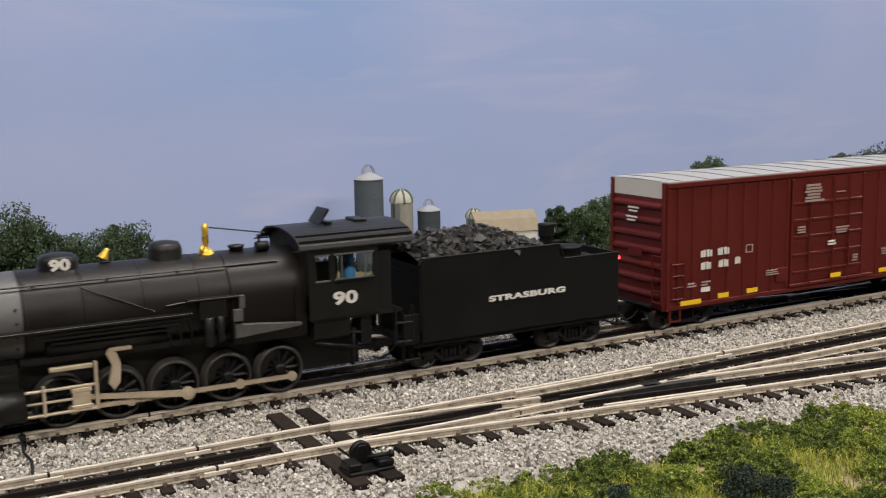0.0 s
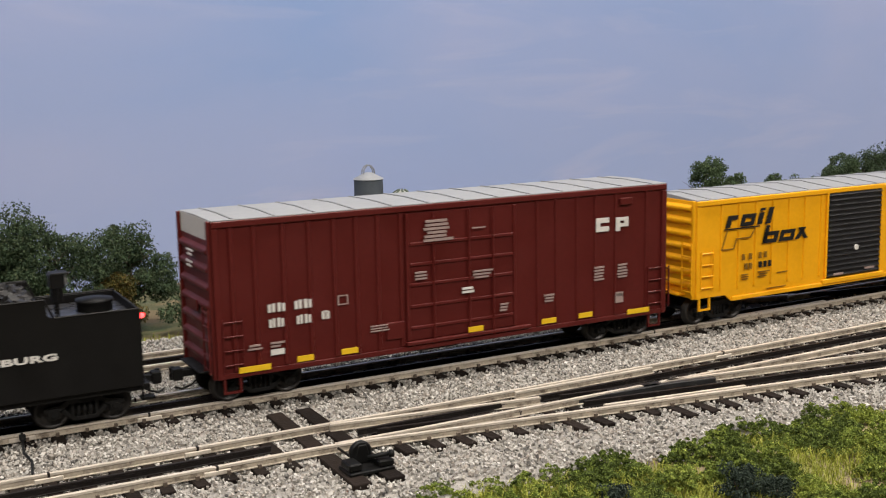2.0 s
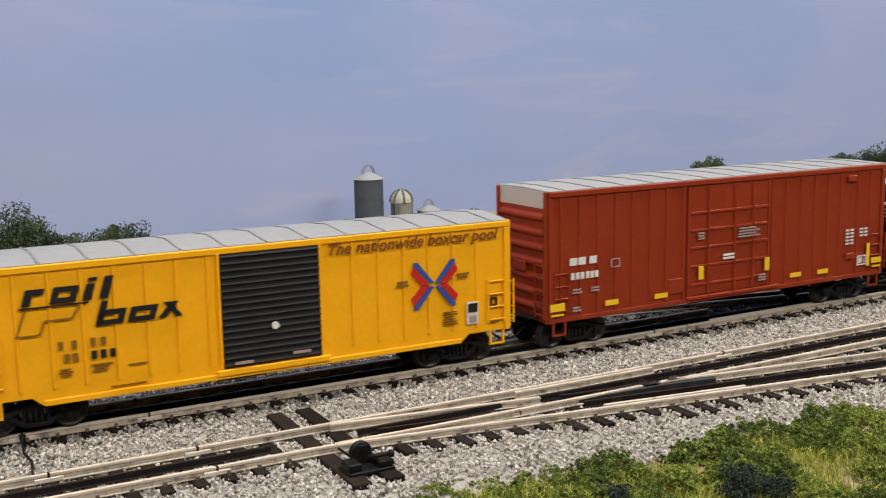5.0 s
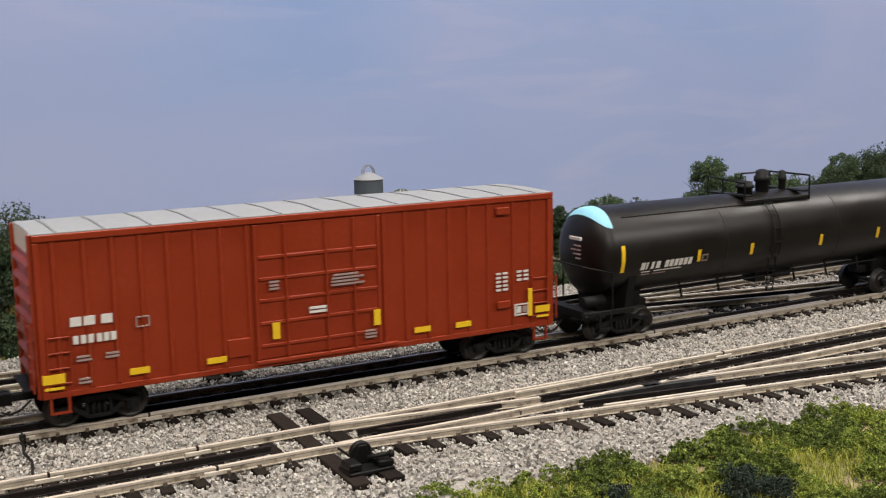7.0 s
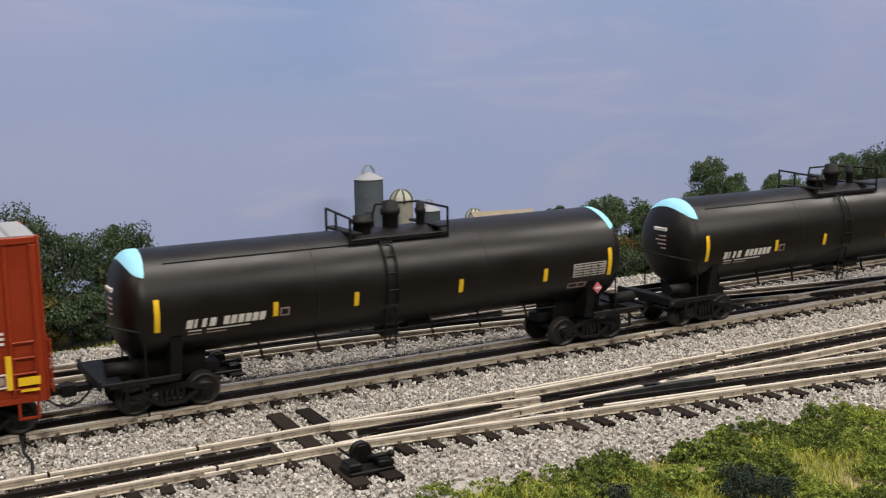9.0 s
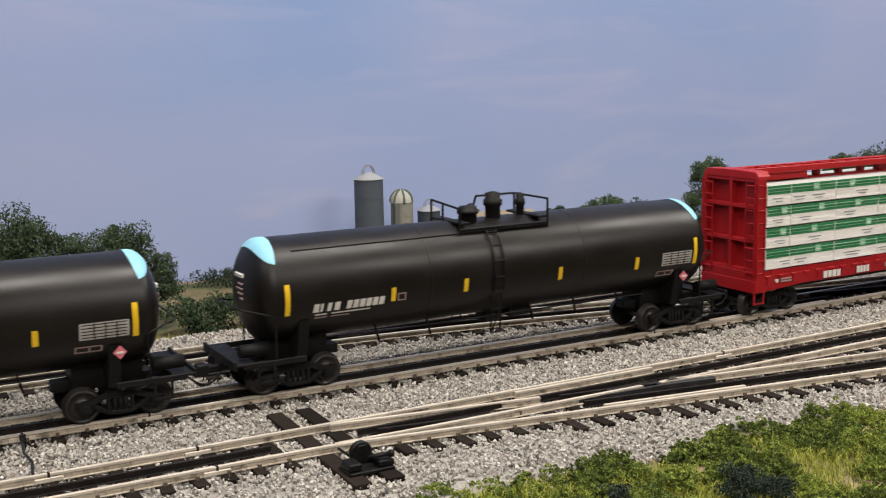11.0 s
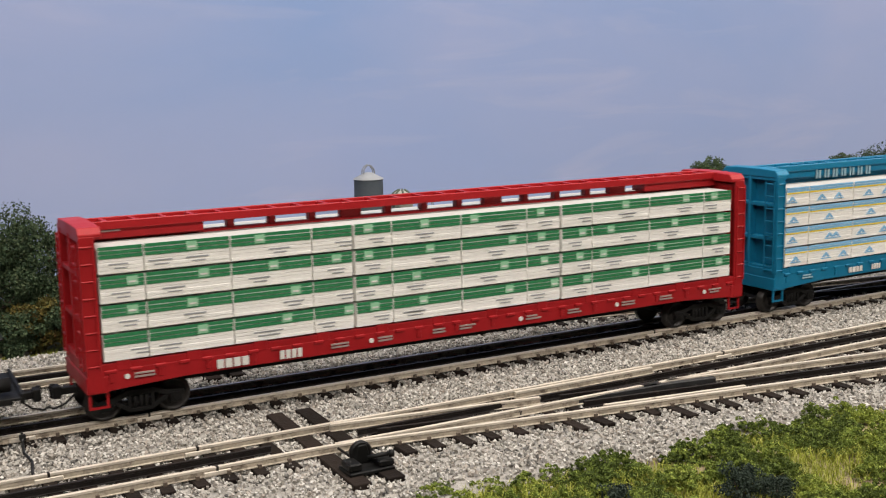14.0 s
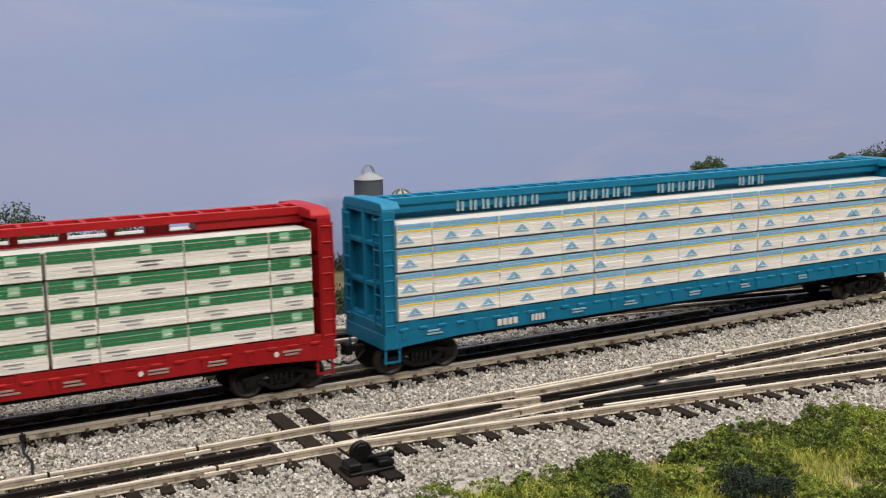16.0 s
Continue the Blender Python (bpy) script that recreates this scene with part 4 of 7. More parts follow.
    rod(bm, (0, -0.0008, 0), (0, 0.0006, 0), 0.0022, 12)
    part("emblem", bm, white_print(), car, "small round white badge", at=(X(-0.2745), -0.0354, 0.0465))


# ---- tank cars ----
def tank_car(u):
    c = u
    car = thing("tank_car", "long black tank car with pale blue end caps", "tank car", group="train")
    black = paint("tank_black", (0.0054, 0.0041, 0.0034), 0.38, 0.12, 0.32, 30)
    trim = gear_black()
    R, zc, L = 0.0323, 0.0615, 0.1625
    head = [(R * math.cos(a), L + 0.0150 * math.sin(a)) for a in [i * math.pi / 2 / 9 for i in range(10)]]
    head[-1] = (0.0004, head[-1][1])
    bm = bmesh.new()
    prof = [(r, -x) for r, x in head[::-1]] + head
    lathe(bm, prof, "x", (0, 0, zc), 56)
    part("shell", bm, black, car, "satin black tank shell")
    for x in (-0.06, 0.06):
        bm = bmesh.new()
        lathe(bm, [(R - 0.001, x - 0.0004), (R + 0.00012, x - 0.0004), (R + 0.00012, x + 0.0004), (R - 0.001, x + 0.0004)], "x", (0, 0, zc), 56)
        part("weld_band", bm, black, car)
    # blue segment at the top of each head
    cap = paint("cap_blue", (0.25, 0.53, 0.66), 0.5, 0.06)
    for e in (-1, 1):
        bm = bmesh.new()
        low, rows = 0.60, []
        amax = math.acos(low)
        for i in range(-14, 15):
            a = amax * i / 14 * 0.999
            lim = 0.62 * math.acos(min(1, low / math.cos(a)))
            row = []
            for j in range(7):
                b = lim * j / 6
                r = (R + 0.0003) * math.cos(b)
                row.append(bm.verts.new((e * (L + 0.0003 + 0.0150 * math.sin(b)), r * math.sin(a), zc + r * math.cos(a))))
            rows.append(row)
        for p, q in zip(rows, rows[1:]):
            for j in range(6):
                bm.faces.new((p[j], q[j], q[j + 1], p[j + 1])).smooth = True
        # its rim on the shell
        for i in range(28):
            a0, a1 = amax * (i - 14) / 14, amax * (i - 13) / 14
            w0, w1 = (0.003 * (1 - ((i - 14) / 14) ** 2), 0.003 * (1 - ((i - 13) / 14) ** 2))
            rr = R + 0.0003
            f = [(e * (L + 0.0003), rr * math.sin(a0), zc + rr * math.cos(a0)), (e * (L + 0.0003), rr * math.sin(a1), zc + rr * math.cos(a1)), (e * (L - w1), rr * math.sin(a1), zc + rr * math.cos(a1)), (e * (L - w0), rr * math.sin(a0), zc + rr * math.cos(a0))]
            bm.faces.new([bm.verts.new(v) for v in f])
        bmesh.ops.remove_doubles(bm, verts=bm.verts, dist=1e-6)
        part("end_cap", bm, cap, car, "pale blue painted end cap")
    side = lambda z: -math.sqrt(max(R * R - (z - zc) ** 2, 0))

    def patch(name, x, z0, z1, w, m, label="", lift=0.0004, lean=0.0):
        """A print that lies on the curved side."""
        bm = bmesh.new()
        k, rows = 5, []
        for i in range(k + 1):
            a = math.asin((z0 + (z1 - z0) * i / k - zc) / R)
            rr = R + lift
            rows.append([bm.verts.new((xx + lean * i / k, -rr * math.cos(a), zc + rr * math.sin(a))) for xx in (x, x + w)])
        for p, q in zip(rows, rows[1:]):
            bm.faces.new((p[0], p[1], q[1], q[0]))
        part(name, bm, m, car, label)

    Yw, W, F = yellow_strip(), white_print(), faint_print()
    for x in (-0.1595, 0.1565):
        patch("reflector_strip", x, 0.0500, 0.0690, 0.0032, Yw, "yellow reflective strip")
    for x in (-0.0890, -0.0365, 0.0375, 0.1030):
        patch("reflector_strip", x, 0.0510, 0.0598, 0.0032, Yw, "yellow reflective strip")
    for i in range(4):
        patch("marking", -0.1415 + i * 0.0046, 0.0500, 0.0552, (0.0036, 0.0016, 0.0026, 0.0036)[i], W, "white block lettering", lean=0.0008)
    for i in range(6):
        patch("marking", -0.1195 + i * 0.0044, 0.0500, 0.0552, 0.0034, W, lean=0.0008)
    for i in range(2):
        patch("marking", -0.1400, 0.0479 - 0.0020 * i, 0.0487 - 0.0020 * i, 0.008, W if i == 0 else F)
        patch("marking", -0.1290, 0.0479 - 0.0020 * i, 0.0487 - 0.0020 * i, 0.026 - 0.014 * i, W if i == 0 else F)
    patch("marking", -0.0845, 0.0508, 0.0560, 0.0058, F)
    patch("marking", -0.0837, 0.0517, 0.0551, 0.0042, black, lift=0.0006)
    patch("placard", 0.1275, 0.0510, 0.0605, 0.0270, paint("panel_print", (0.44, 0.42, 0.40), 0.6, 0.15, 0.2, 300), "white printed data panel")
    for i in range(5):
        patch("marking", 0.1283, 0.0520 + 0.0018 * i, 0.0526 + 0.0018 * i, 0.025, black, lift=0.0006)
    for i in range(3):
        patch("marking", 0.1350 + 0.0062 * i, 0.0512, 0.0602, 0.0008, black, lift=0.0007)
    for x, w in ((0.1250, 0.0010), (0.1325, 0.0010), (0.1390, 0.0010)):
        patch("marking", x, 0.0432, 0.0470, w, F)
    for z in (0.0432, 0.0464):
        patch("marking", 0.1250, z, z + 0.0008, 0.0148, F)
    # hazard diamond on its holder
    bm = bmesh.new()
    prism(bm, [(0, -0.0040), (0.0038, 0), (0, 0.0040), (-0.0038, 0)], -0.0004, 0.0004)
    part("hazard_placard", bm, paint("hazard_red", (0.62, 0.16, 0.20), 0.5), car, "small red and white hazard diamond", at=(0.1490, -0.0300, 0.0415))
    part("marking", boxes((-0.0022, 0.0022, -0.0003, 0.0003, -0.0006, 0.0006)), W, car, at=(0.1490, -0.0306, 0.0415))
    for e in (-1, 1):
        for i, w in enumerate((0.016, 0.009, 0.013, 0.010, 0.006)):
            z = zc + 0.010 - i * 0.0030 - (0.0012 if i else 0)
            bb = math.asin(min(1, abs(z - zc) / R))
            x = e * (L + 0.0150 * math.cos(bb) - 0.0004)
            part("marking", boxes((-0.0009, 0.0009, -0.006, -0.006 + w * 0.8, 0, 0.0022 if i == 0 else 0.0008)), W if i == 0 else F, car, at=Matrix.Translation((x, -0.002, z)) @ Matrix.Rotation(e * 0.16, 4, "Y"))
    # seam line and side rods
    a = math.radians(52)
    part("seam_strip", boxes((-0.150, -0.010, -0.0004, 0.0004, -0.0004, 0.0004)), trim, car, at=(0, -(R + 0.0001) * math.cos(a), zc + (R + 0.0001) * math.sin(a)))
    # top platform, its railing and valves
    zp = zc + R
    deck = boxes((-0.032, 0.036, -0.021, -0.0135, zp - 0.0065, zp - 0.0050), (-0.032, 0.036, 0.0135, 0.021, zp - 0.0065, zp - 0.0050), (-0.032, -0.025, -0.021, 0.021, zp - 0.0010, zp + 0.0004), (0.029, 0.036, -0.021, 0.021, zp - 0.0010, zp + 0.0004))
    part("platform", deck, trim, car, "black grated walkway", bevel=0.0002)
    bm = bmesh.new()
    zr = zp + 0.0118
    for x, y, z0, z1 in ((-0.031, 0.021, -0.007, zr), (-0.033, -0.021, -0.007, zr - 0.002), (-0.0315, 0.004, -0.001, zr - 0.0008), (0.036, 0.021, -0.007, zr), (0.036, -0.021, -0.007, zr), (0.0025, 0.021, -0.007, zr - 0.006)):
        rod(bm, (x, y, zp + z0), (x, y, z1), 0.0008, 6)
    for p, q in (((-0.031, 0.021, zr), (-0.033, -0.021, zr - 0.002)), ((0.0025, 0.021, zr - 0.006), (0.0045, 0.021, zr)), ((0.0045, 0.021, zr), (0.036, 0.021, zr)), ((0.036, -0.021, zr), (0.036, 0.021, zr)), ((-0.033, -0.021, zp - 0.004), (0.036, -0.021, zp - 0.004))):
        rod(bm, p, q, 0.0008, 6)
    part("railing", bm, trim, car, "thin black handrail")
    for x, y, r, hh in ((-0.018, -0.006, 0.0066, 0.009), (0.004, -0.002, 0.0058, 0.016), (0.026, -0.002, 0.0032, 0.014), (-0.006, 0.010, 0.003, 0.008)):
        bm = bmesh.new()
        lathe(bm, [(r * 0.9, -0.004), (r * 0.9, hh * 0.45), (r * 1.12, hh * 0.5), (r * 1.12, hh * 0.72), (r * 0.9, hh * 0.76), (r * 0.9, hh), (r * 0.4, hh * 1.06), (0.0003, hh * 1.08)], "z", (x, y, zp), 20)
        part("valve_dome", bm, trim, car, "black bolted valve housing")
    # ladder down the near and far side
    for sg in (-1, 1):
        bm = bmesh.new()
        angs = [math.radians(d) for d in range(58, -32, -9)]
        for x in (-0.0135, -0.0062):
            pts = [Vector((x + (0.004 if i == 0 else 0), sg * (R + 0.0016) * math.cos(t), zc + (R + 0.0016) * math.sin(t))) for i, t in enumerate(angs)]
            for p, q in zip(pts, pts[1:]):
                rod(bm, p, q, 0.0006, 5)
        for t in angs[1::2]:
            rod(bm, (-0.0135, sg * (R + 0.0016) * math.cos(t), zc + (R + 0.0016) * math.sin(t)), (-0.0062, sg * (R + 0.0016) * math.cos(t), zc + (R + 0.0016) * math.sin(t)), 0.0005, 5)
        part("ladder", bm, trim, car, "thin black ladder")
        bm = bmesh.new()
        for x in (-0.0135, -0.0062):
            rod(bm, (x, sg * 0.0285, zc - 0.016), (x, sg * 0.026, 0.020), 0.0006, 5)
        for z in (0.020, 0.028, 0.035):
            rod(bm, (-0.0135, sg * 0.0265, z), (-0.0062, sg * 0.0265, z), 0.0005, 5)
        rod(bm, (-0.0135, sg * 0.0265, 0.020), (-0.0062, sg * 0.0275, 0.036), 0.0005, 5)
        part("step", bm, trim, car)
        bm = bmesh.new()
        rod(bm, (-0.120, sg * 0.019, zc - R + 0.0005), (0.120, sg * 0.019, zc - R + 0.0005), 0.0006, 5)
        for x in (-0.095, -0.058, 0.022, 0.058, 0.095):
            rod(bm, (x, sg * 0.019, zc - R + 0.006), (x + 0.003, sg * 0.019, zc - R - 0.006), 0.0009, 5)
        part("brake_rod", bm, trim, car)
    part("bottom_outlet", boxes((-0.006, 0.006, -0.007, 0.007, zc - R - 0.007, zc - R + 0.003), (0.01, 0.028, -0.012, 0.002, zc - R - 0.004, zc - R + 0.004)), trim, car, bevel=0.0006)
    # saddles, stub sills and end platforms
    for e in (-1, 1):
        bm = bmesh.new()
        prism(bm, [(-0.023, 0.0195), (0.023, 0.0195), (0.029, 0.046), (0.020, 0.037), (0, 0.030), (-0.020, 0.037), (-0.029, 0.046)], *sorted((e * 0.143, e * 0.150)), "x")
        prism(bm, [(-0.010, 0.0175), (0.010, 0.0175), (0.012, 0.032), (-0.012, 0.032)], *sorted((e * 0.125, e * 0.165)), "x")
        box(bm, *sorted((e * 0.115, e * 0.192)), -0.0055, 0.0055, 0.0165, 0.0225)
        part("saddle", bm, trim, car, "black bolster saddle", bevel=0.0004)
        bm = bmesh.new()
        box(bm, *sorted((e * 0.178, e * 0.192)), -0.030, 0.030, 0.0225, 0.0240)
        box(bm, *sorted((e * 0.190, e * 0.192)), -0.030, 0.030, 0.0205, 0.0260)
        for y in (-0.029, 0.029):
            box(bm, *sorted((e * 0.146, e * 0.186)), y - 0.0012, y + 0.0012, 0.0205, 0.0240)
        part("end_platform", bm, trim, car, bevel=0.0003)
        bm = bmesh.new()
        for p, q in (((e * 0.165, -0.0295, 0.023), (e * 0.165, -0.0295, 0.050)), ((e * 0.165, -0.0295, 0.050), (e * 0.184, -0.020, 0.055)), ((e * 0.184, -0.020, 0.055), (e * 0.184, 0.020, 0.055)), ((e * 0.184, 0.020, 0.055), (e * 0.165, 0.0295, 0.050)), ((e * 0.165, 0.0295, 0.050), (e * 0.165, 0.0295, 0.023))):
            rod(bm, p, q, 0.0006, 6)
        part("end_rail", bm, trim, car)
        bm = bmesh.new()
        rod(bm, (e * 0.168, -0.022, 0.030), (e * 0.186, -0.022, 0.030), 0.004, 12)
        part("air_tank", bm, trim, car)
    stirrups(car, (-0.172, 0.172), 0.021, trim, 0.009)
    couplers(car, 0.190, 0.0165, 0.013)
    MOVING.append((car, c, trucks(car, (-0.1492, 0.1492), 0.0404)))
    return car


# ---- centre-beam flat cars with wrapped lumber ----
NARROW = 0.87
WIDTHS = (0.0252, 0.0495, 0.0499, 0.0264)


def bundle_mesh(w, h, d, key, seed):
    """A banded pack of boards: courses with fine joints."""
    bm = bmesh.new()
    k = 7
    out = []
    for i in range(k):
        z0, z1 = h * i / k, h * (i + 1) / k
        j = 0.00012 * ((i * 7 + seed) % 3)
        out += [(0.0002, z0), (-j, z0 + 0.0003), (-j, z1 - 0.0002), (0.0002, z1)]
    prism(bm, out[:-1] + [(0.0006, h), (d, h), (d, 0)], 0.0003, w - 0.0003, "x")
    return mesh_of(key, bm, paint("lumber_wrap", (0.82, 0.80, 0.76), 0.55, 0.08, 0.3, 60))


def centre_beam(name, label, u0, body_color, scheme, open_top):
    half = 0.2396
    c = u0 + half
    car = thing(name, label, "flat car", group="train")
    col = body_color
    D = 0.0335
    deck0, deck1 = 0.0215, 0.0375
    # deck with side sills that dip between the trucks
    for sg in (-1, 1):
        bm = bmesh.new()
        a, b = sorted((sg * 0.0330, sg * 0.0310))
        prism(bm, [(-half, 0.0205), (-half + 0.055, 0.0235), (-half + 0.070, 0.0235), (half - 0.070, 0.0235), (half - 0.055, 0.0235), (half, 0.0205), (half, deck1 - 0.0045), (-half, deck1 - 0.0045)], a, b)
        part("side_sill", bm, col, car, bevel=0.0004)
        for i in range(34):
            x = -half + 0.013 + i * (2 * half - 0.026) / 33
            q0, q1 = sorted((sg * 0.0330, sg * 0.0340))
            if i % 2 == 0:
                part("stake_pocket", boxes((-0.0014, 0.0014, q0, q1, 0.0258, deck1 - 0.006)), col, car, bevel=0.0003, at=(x, 0, 0))
            part("winch", boxes((-0.003, 0.003, *sorted((sg * 0.0325, sg * 0.0345)), deck1 - 0.0062, deck1 - 0.0044)), col, car, bevel=0.0003, at=(x, 0, 0))
    part("deck", boxes((-half, half, -0.0328, 0.0328, deck1 - 0.0105, deck1 - 0.0008)), col, car, bevel=0.0004)
    for i in range(12):
        x = -half + 0.02 + i * (2 * half - 0.04) / 11
        part("deck_riser", boxes((x - 0.004, x + 0.004, -0.0332, 0.0332, deck1 - 0.0055, deck1)), col, car, bevel=0.0003)
    part("underframe", boxes((-half + 0.01, half - 0.01, -0.006, 0.006, 0.015, deck1 - 0.0105)), gear_black(), car, "black centre sill", bevel=0.0005)
    # spine with posts and the top chord
    zt = 0.1134
    for y0, y1, z0, z1 in ((-0.0115, -0.0095, zt - 0.0048, zt), (0.0095, 0.0115, zt - 0.0048, zt), (-0.0095, 0.0095, zt - 0.0036, zt - 0.0026)):
        part("top_chord", boxes((-half + 0.004, half - 0.004, y0, y1, z0, z1)), col, car, bevel=0.0004)
    for i in range(27):
        x = -half + 0.02 + i * (2 * half - 0.04) / 26
        part("chord_rib", boxes((x - 0.0012, x + 0.0012, -0.0098, 0.0098, zt - 0.0026, zt - 0.0004)), col, car)
    part("spine", boxes((-half + 0.008, half - 0.008, -0.0022, 0.0022, deck1, 0.1032)), col, car)
    ends = 0.068 if open_top else half
    if open_top:
        for e in (-1, 1):
            part("spine_panel", boxes((*sorted((e * (half - 0.008), e * (half - 0.008 - ends))), -0.0085, 0.0085, 0.1030, zt - 0.0040)), col, car, bevel=0.0004)
        x, i = -half + 0.008 + ends + 0.018, 0
        while x < half - 0.008 - ends:
            w = 0.0070 if i % 4 == 3 else 0.0022
            part("spine_post", boxes((x - w, x + w, -0.0034, 0.0034, 0.1030, zt - 0.0035)), col, car, bevel=0.0004)
            x += 0.0262
            i += 1
    else:
        part("spine_panel", boxes((-half + 0.008, half - 0.008, -0.0085, 0.0085, 0.1030, zt - 0.0040)), col, car, bevel=0.0004)
    # bulkheads
    for e in (-1, 1):
        bm = bmesh.new()
        xi, xo = half - 0.0085, half
        X = lambda a, b: sorted((e * a, e * b))
        prism(bm, [(-0.0335, 0.1092), (-0.0300, 0.1128), (-0.0115, zt), (0.0115, zt), (0.0300, 0.1128), (0.0335, 0.1092), (0.0335, 0.1072), (-0.0335, 0.1072)], *X(xi - 0.004, xo), "x")
        bh = part("bulkhead", bm, col, car, "ribbed end bulkhead", bevel=0.0004)
        part("panel", boxes((*X(xi, xi + 0.0022), -0.031, 0.031, deck1 - 0.006, 0.1118)), col, bh)
        for y in (-0.0315, -0.0005, 0.0315):
            w = 0.0022 if abs(y) > 0.01 else 0.0016
            part("post", boxes((*X(xi, xo), y - w, y + w, 0.0215, 0.1082)), col, bh, bevel=0.0004)
        for z in (0.0370, 0.0600, 0.0860, 0.1062):
            part("beam", boxes((*X(xi, xo - 0.0006), -0.031, 0.031, z - 0.0014, z + 0.0014)), col, bh, bevel=0.0003)
        part("end_sill", boxes((*X(xi - 0.003, xo + 0.0006), -0.0335, 0.0335, 0.0205, 0.0300)), col, bh, bevel=0.0004)
        for y in (-0.0255, 0.0255):
            ladder_rungs(car, y - 0.0058, y + 0.0045, e * (half + 0.0012), [0.036 + 0.0095 * i for i in range(8)], col, end=True)
        for y in (-0.0342, 0.0342):
            ladder_rungs(car, e * half - (0.0070 if e > 0 else 0), e * half + (0.0070 if e < 0 else 0), y, [0.036 + 0.0095 * i for i in range(8)], col)
    stirrups(car, (-half + 0.006, half - 0.006), 0.0205, col, 0.008)
    # lumber: three stacks of four columns and four courses, on both sides
    h0, h = deck1 + 0.0004, 0.01625 if open_top else 0.01555
    x0 = -half + 0.0085 + 0.0004
    span = 0.1527
    data = {w: bundle_mesh(w, h - 0.0017, 0.0285, "lumber_pack", i) for i, w in enumerate(WIDTHS)}
    rng = random.Random(17)
    W = white_print()
    grey = paint("grey_print", (0.27, 0.28, 0.29), 0.6)
    for g in range(3):
        for row in range(4):
            x = x0 + g * span + 0.0005
            for wi, w in enumerate(WIDTHS):
                for sg in (-1, 1):
                    m = Matrix.Translation((x, -D, h0 + row * h)) if sg < 0 else Matrix.Translation((x + w, D, h0 + row * h)) @ Matrix.Rotation(math.pi, 4, "Z")
                    b = part("lumber_pack", data[w], None, car, at=m @ Matrix.Translation((0, rng.uniform(-0.0003, 0.0002), 0)))
                    if sg < 0:
                        scheme(b, w, h, rng, W, grey)
                x += w + 0.0001
    part("load_cover", boxes((x0, x0 + 3 * span - 0.001, -D + 0.0008, -0.0032, h0 + 4 * h - 0.0021, h0 + 4 * h - 0.0015), (x0, x0 + 3 * span - 0.001, 0.0032, D - 0.0008, h0 + 4 * h - 0.0021, h0 + 4 * h - 0.0015)), paint("load_top", (0.42, 0.41, 0.39), 0.7, 0.15, scale=80), car, "pale wrapped top of the load")
    # narrower than the bogies' side frames suggest, and flush with their near side
    for piece in list(car.children):
        piece.matrix_basis = Matrix.Translation((0, -0.0335 * (1 - NARROW), 0)) @ Matrix.Diagonal((1, NARROW, 1, 1)) @ piece.matrix_basis
    couplers(car, half, 0.0165, 0.013)
    MOVING.append((car, c, trucks(car, (-0.2085, 0.2085), 0.0396)))
    return car, c


def green_wrap(b, w, h, rng, W, grey):
    green = paint("wrap_green", (0.024, 0.172, 0.068), 0.5, 0.12)
    pale = paint("wrap_green_pale", (0.25, 0.47, 0.30), 0.5, 0.12)
    for i in range(3):
        z = h * 0.53 + i * h * 0.146
        part("wrap_band", boxes((0.0006, w - 0.0006, -0.0006, 0.0003, z, z + h * 0.108)), green, b, "green printed band")
    if w > 0.03 or rng.random() < 0.8:
        x = w * rng.uniform(0.12, 0.75)
        part("wrap_print", boxes((x, x + 0.0062, -0.0009, 0.0002, h * 0.58, h * 0.88)), pale, b)
        part("wrap_print", boxes((x + 0.0010, x + 0.0052, -0.0011, 0.0002, h * 0.66, h * 0.72)), W, b)
    for k in range(2 if w > 0.03 and rng.random() < 0.35 else 1):
        x = w * rng.uniform(0.05, 0.62)
        part("wrap_print", boxes((x, x + min(0.013, w * 0.42), -0.0006, 0.0002, h * 0.30, h * 0.345)), grey, b)
        part("wrap_print", boxes((x + 0.003, x + min(0.011, w * 0.4), -0.0006, 0.0002, h * 0.17, h * 0.205)), grey, b)


def blue_wrap(b, w, h, rng, W, grey):
    blue = paint("wrap_blue", (0.21, 0.42, 0.62), 0.5, 0.12)
    yel = paint("wrap_yellow", (0.80, 0.62, 0.03), 0.5, 0.1)
    for z0, z1 in ((0.70, 0.80), (0.82, 0.93)):
        part("wrap_band", boxes((0.0006, w - 0.0006, -0.0006, 0.0003, h * z0, h * z1)), blue, b, "light blue printed band")
    part("wrap_band", boxes((0.0006, w - 0.0006, -0.0006, 0.0003, h * 0.62, h * 0.67)), yel, b, "yellow printed line")
    for k in range(1 if w < 0.03 or rng.random() < 0.4 else 2):
        x = w * (rng.uniform(0.12, 0.5) + 0.42 * k) + 0.001
        if x > w - 0.006:
            continue
        bm = bmesh.new()
        prism(bm, [(x - 0.0058, h * 0.17), (x + 0.0058, h * 0.17), (x + 0.0050, h * 0.22), (x - 0.0050, h * 0.22)], -0.0006, 0.0002)
        prism(bm, [(x - 0.0044, h * 0.25), (x - 0.0012, h * 0.25), (x + 0.0002, h * 0.36), (x + 0.0018, h * 0.25), (x + 0.0044, h * 0.25), (x + 0.0008, h * 0.48), (x - 0.0006, h * 0.48)], -0.0006, 0.0002)
        part("wrap_print", bm, blue, b, "small blue mountain print")


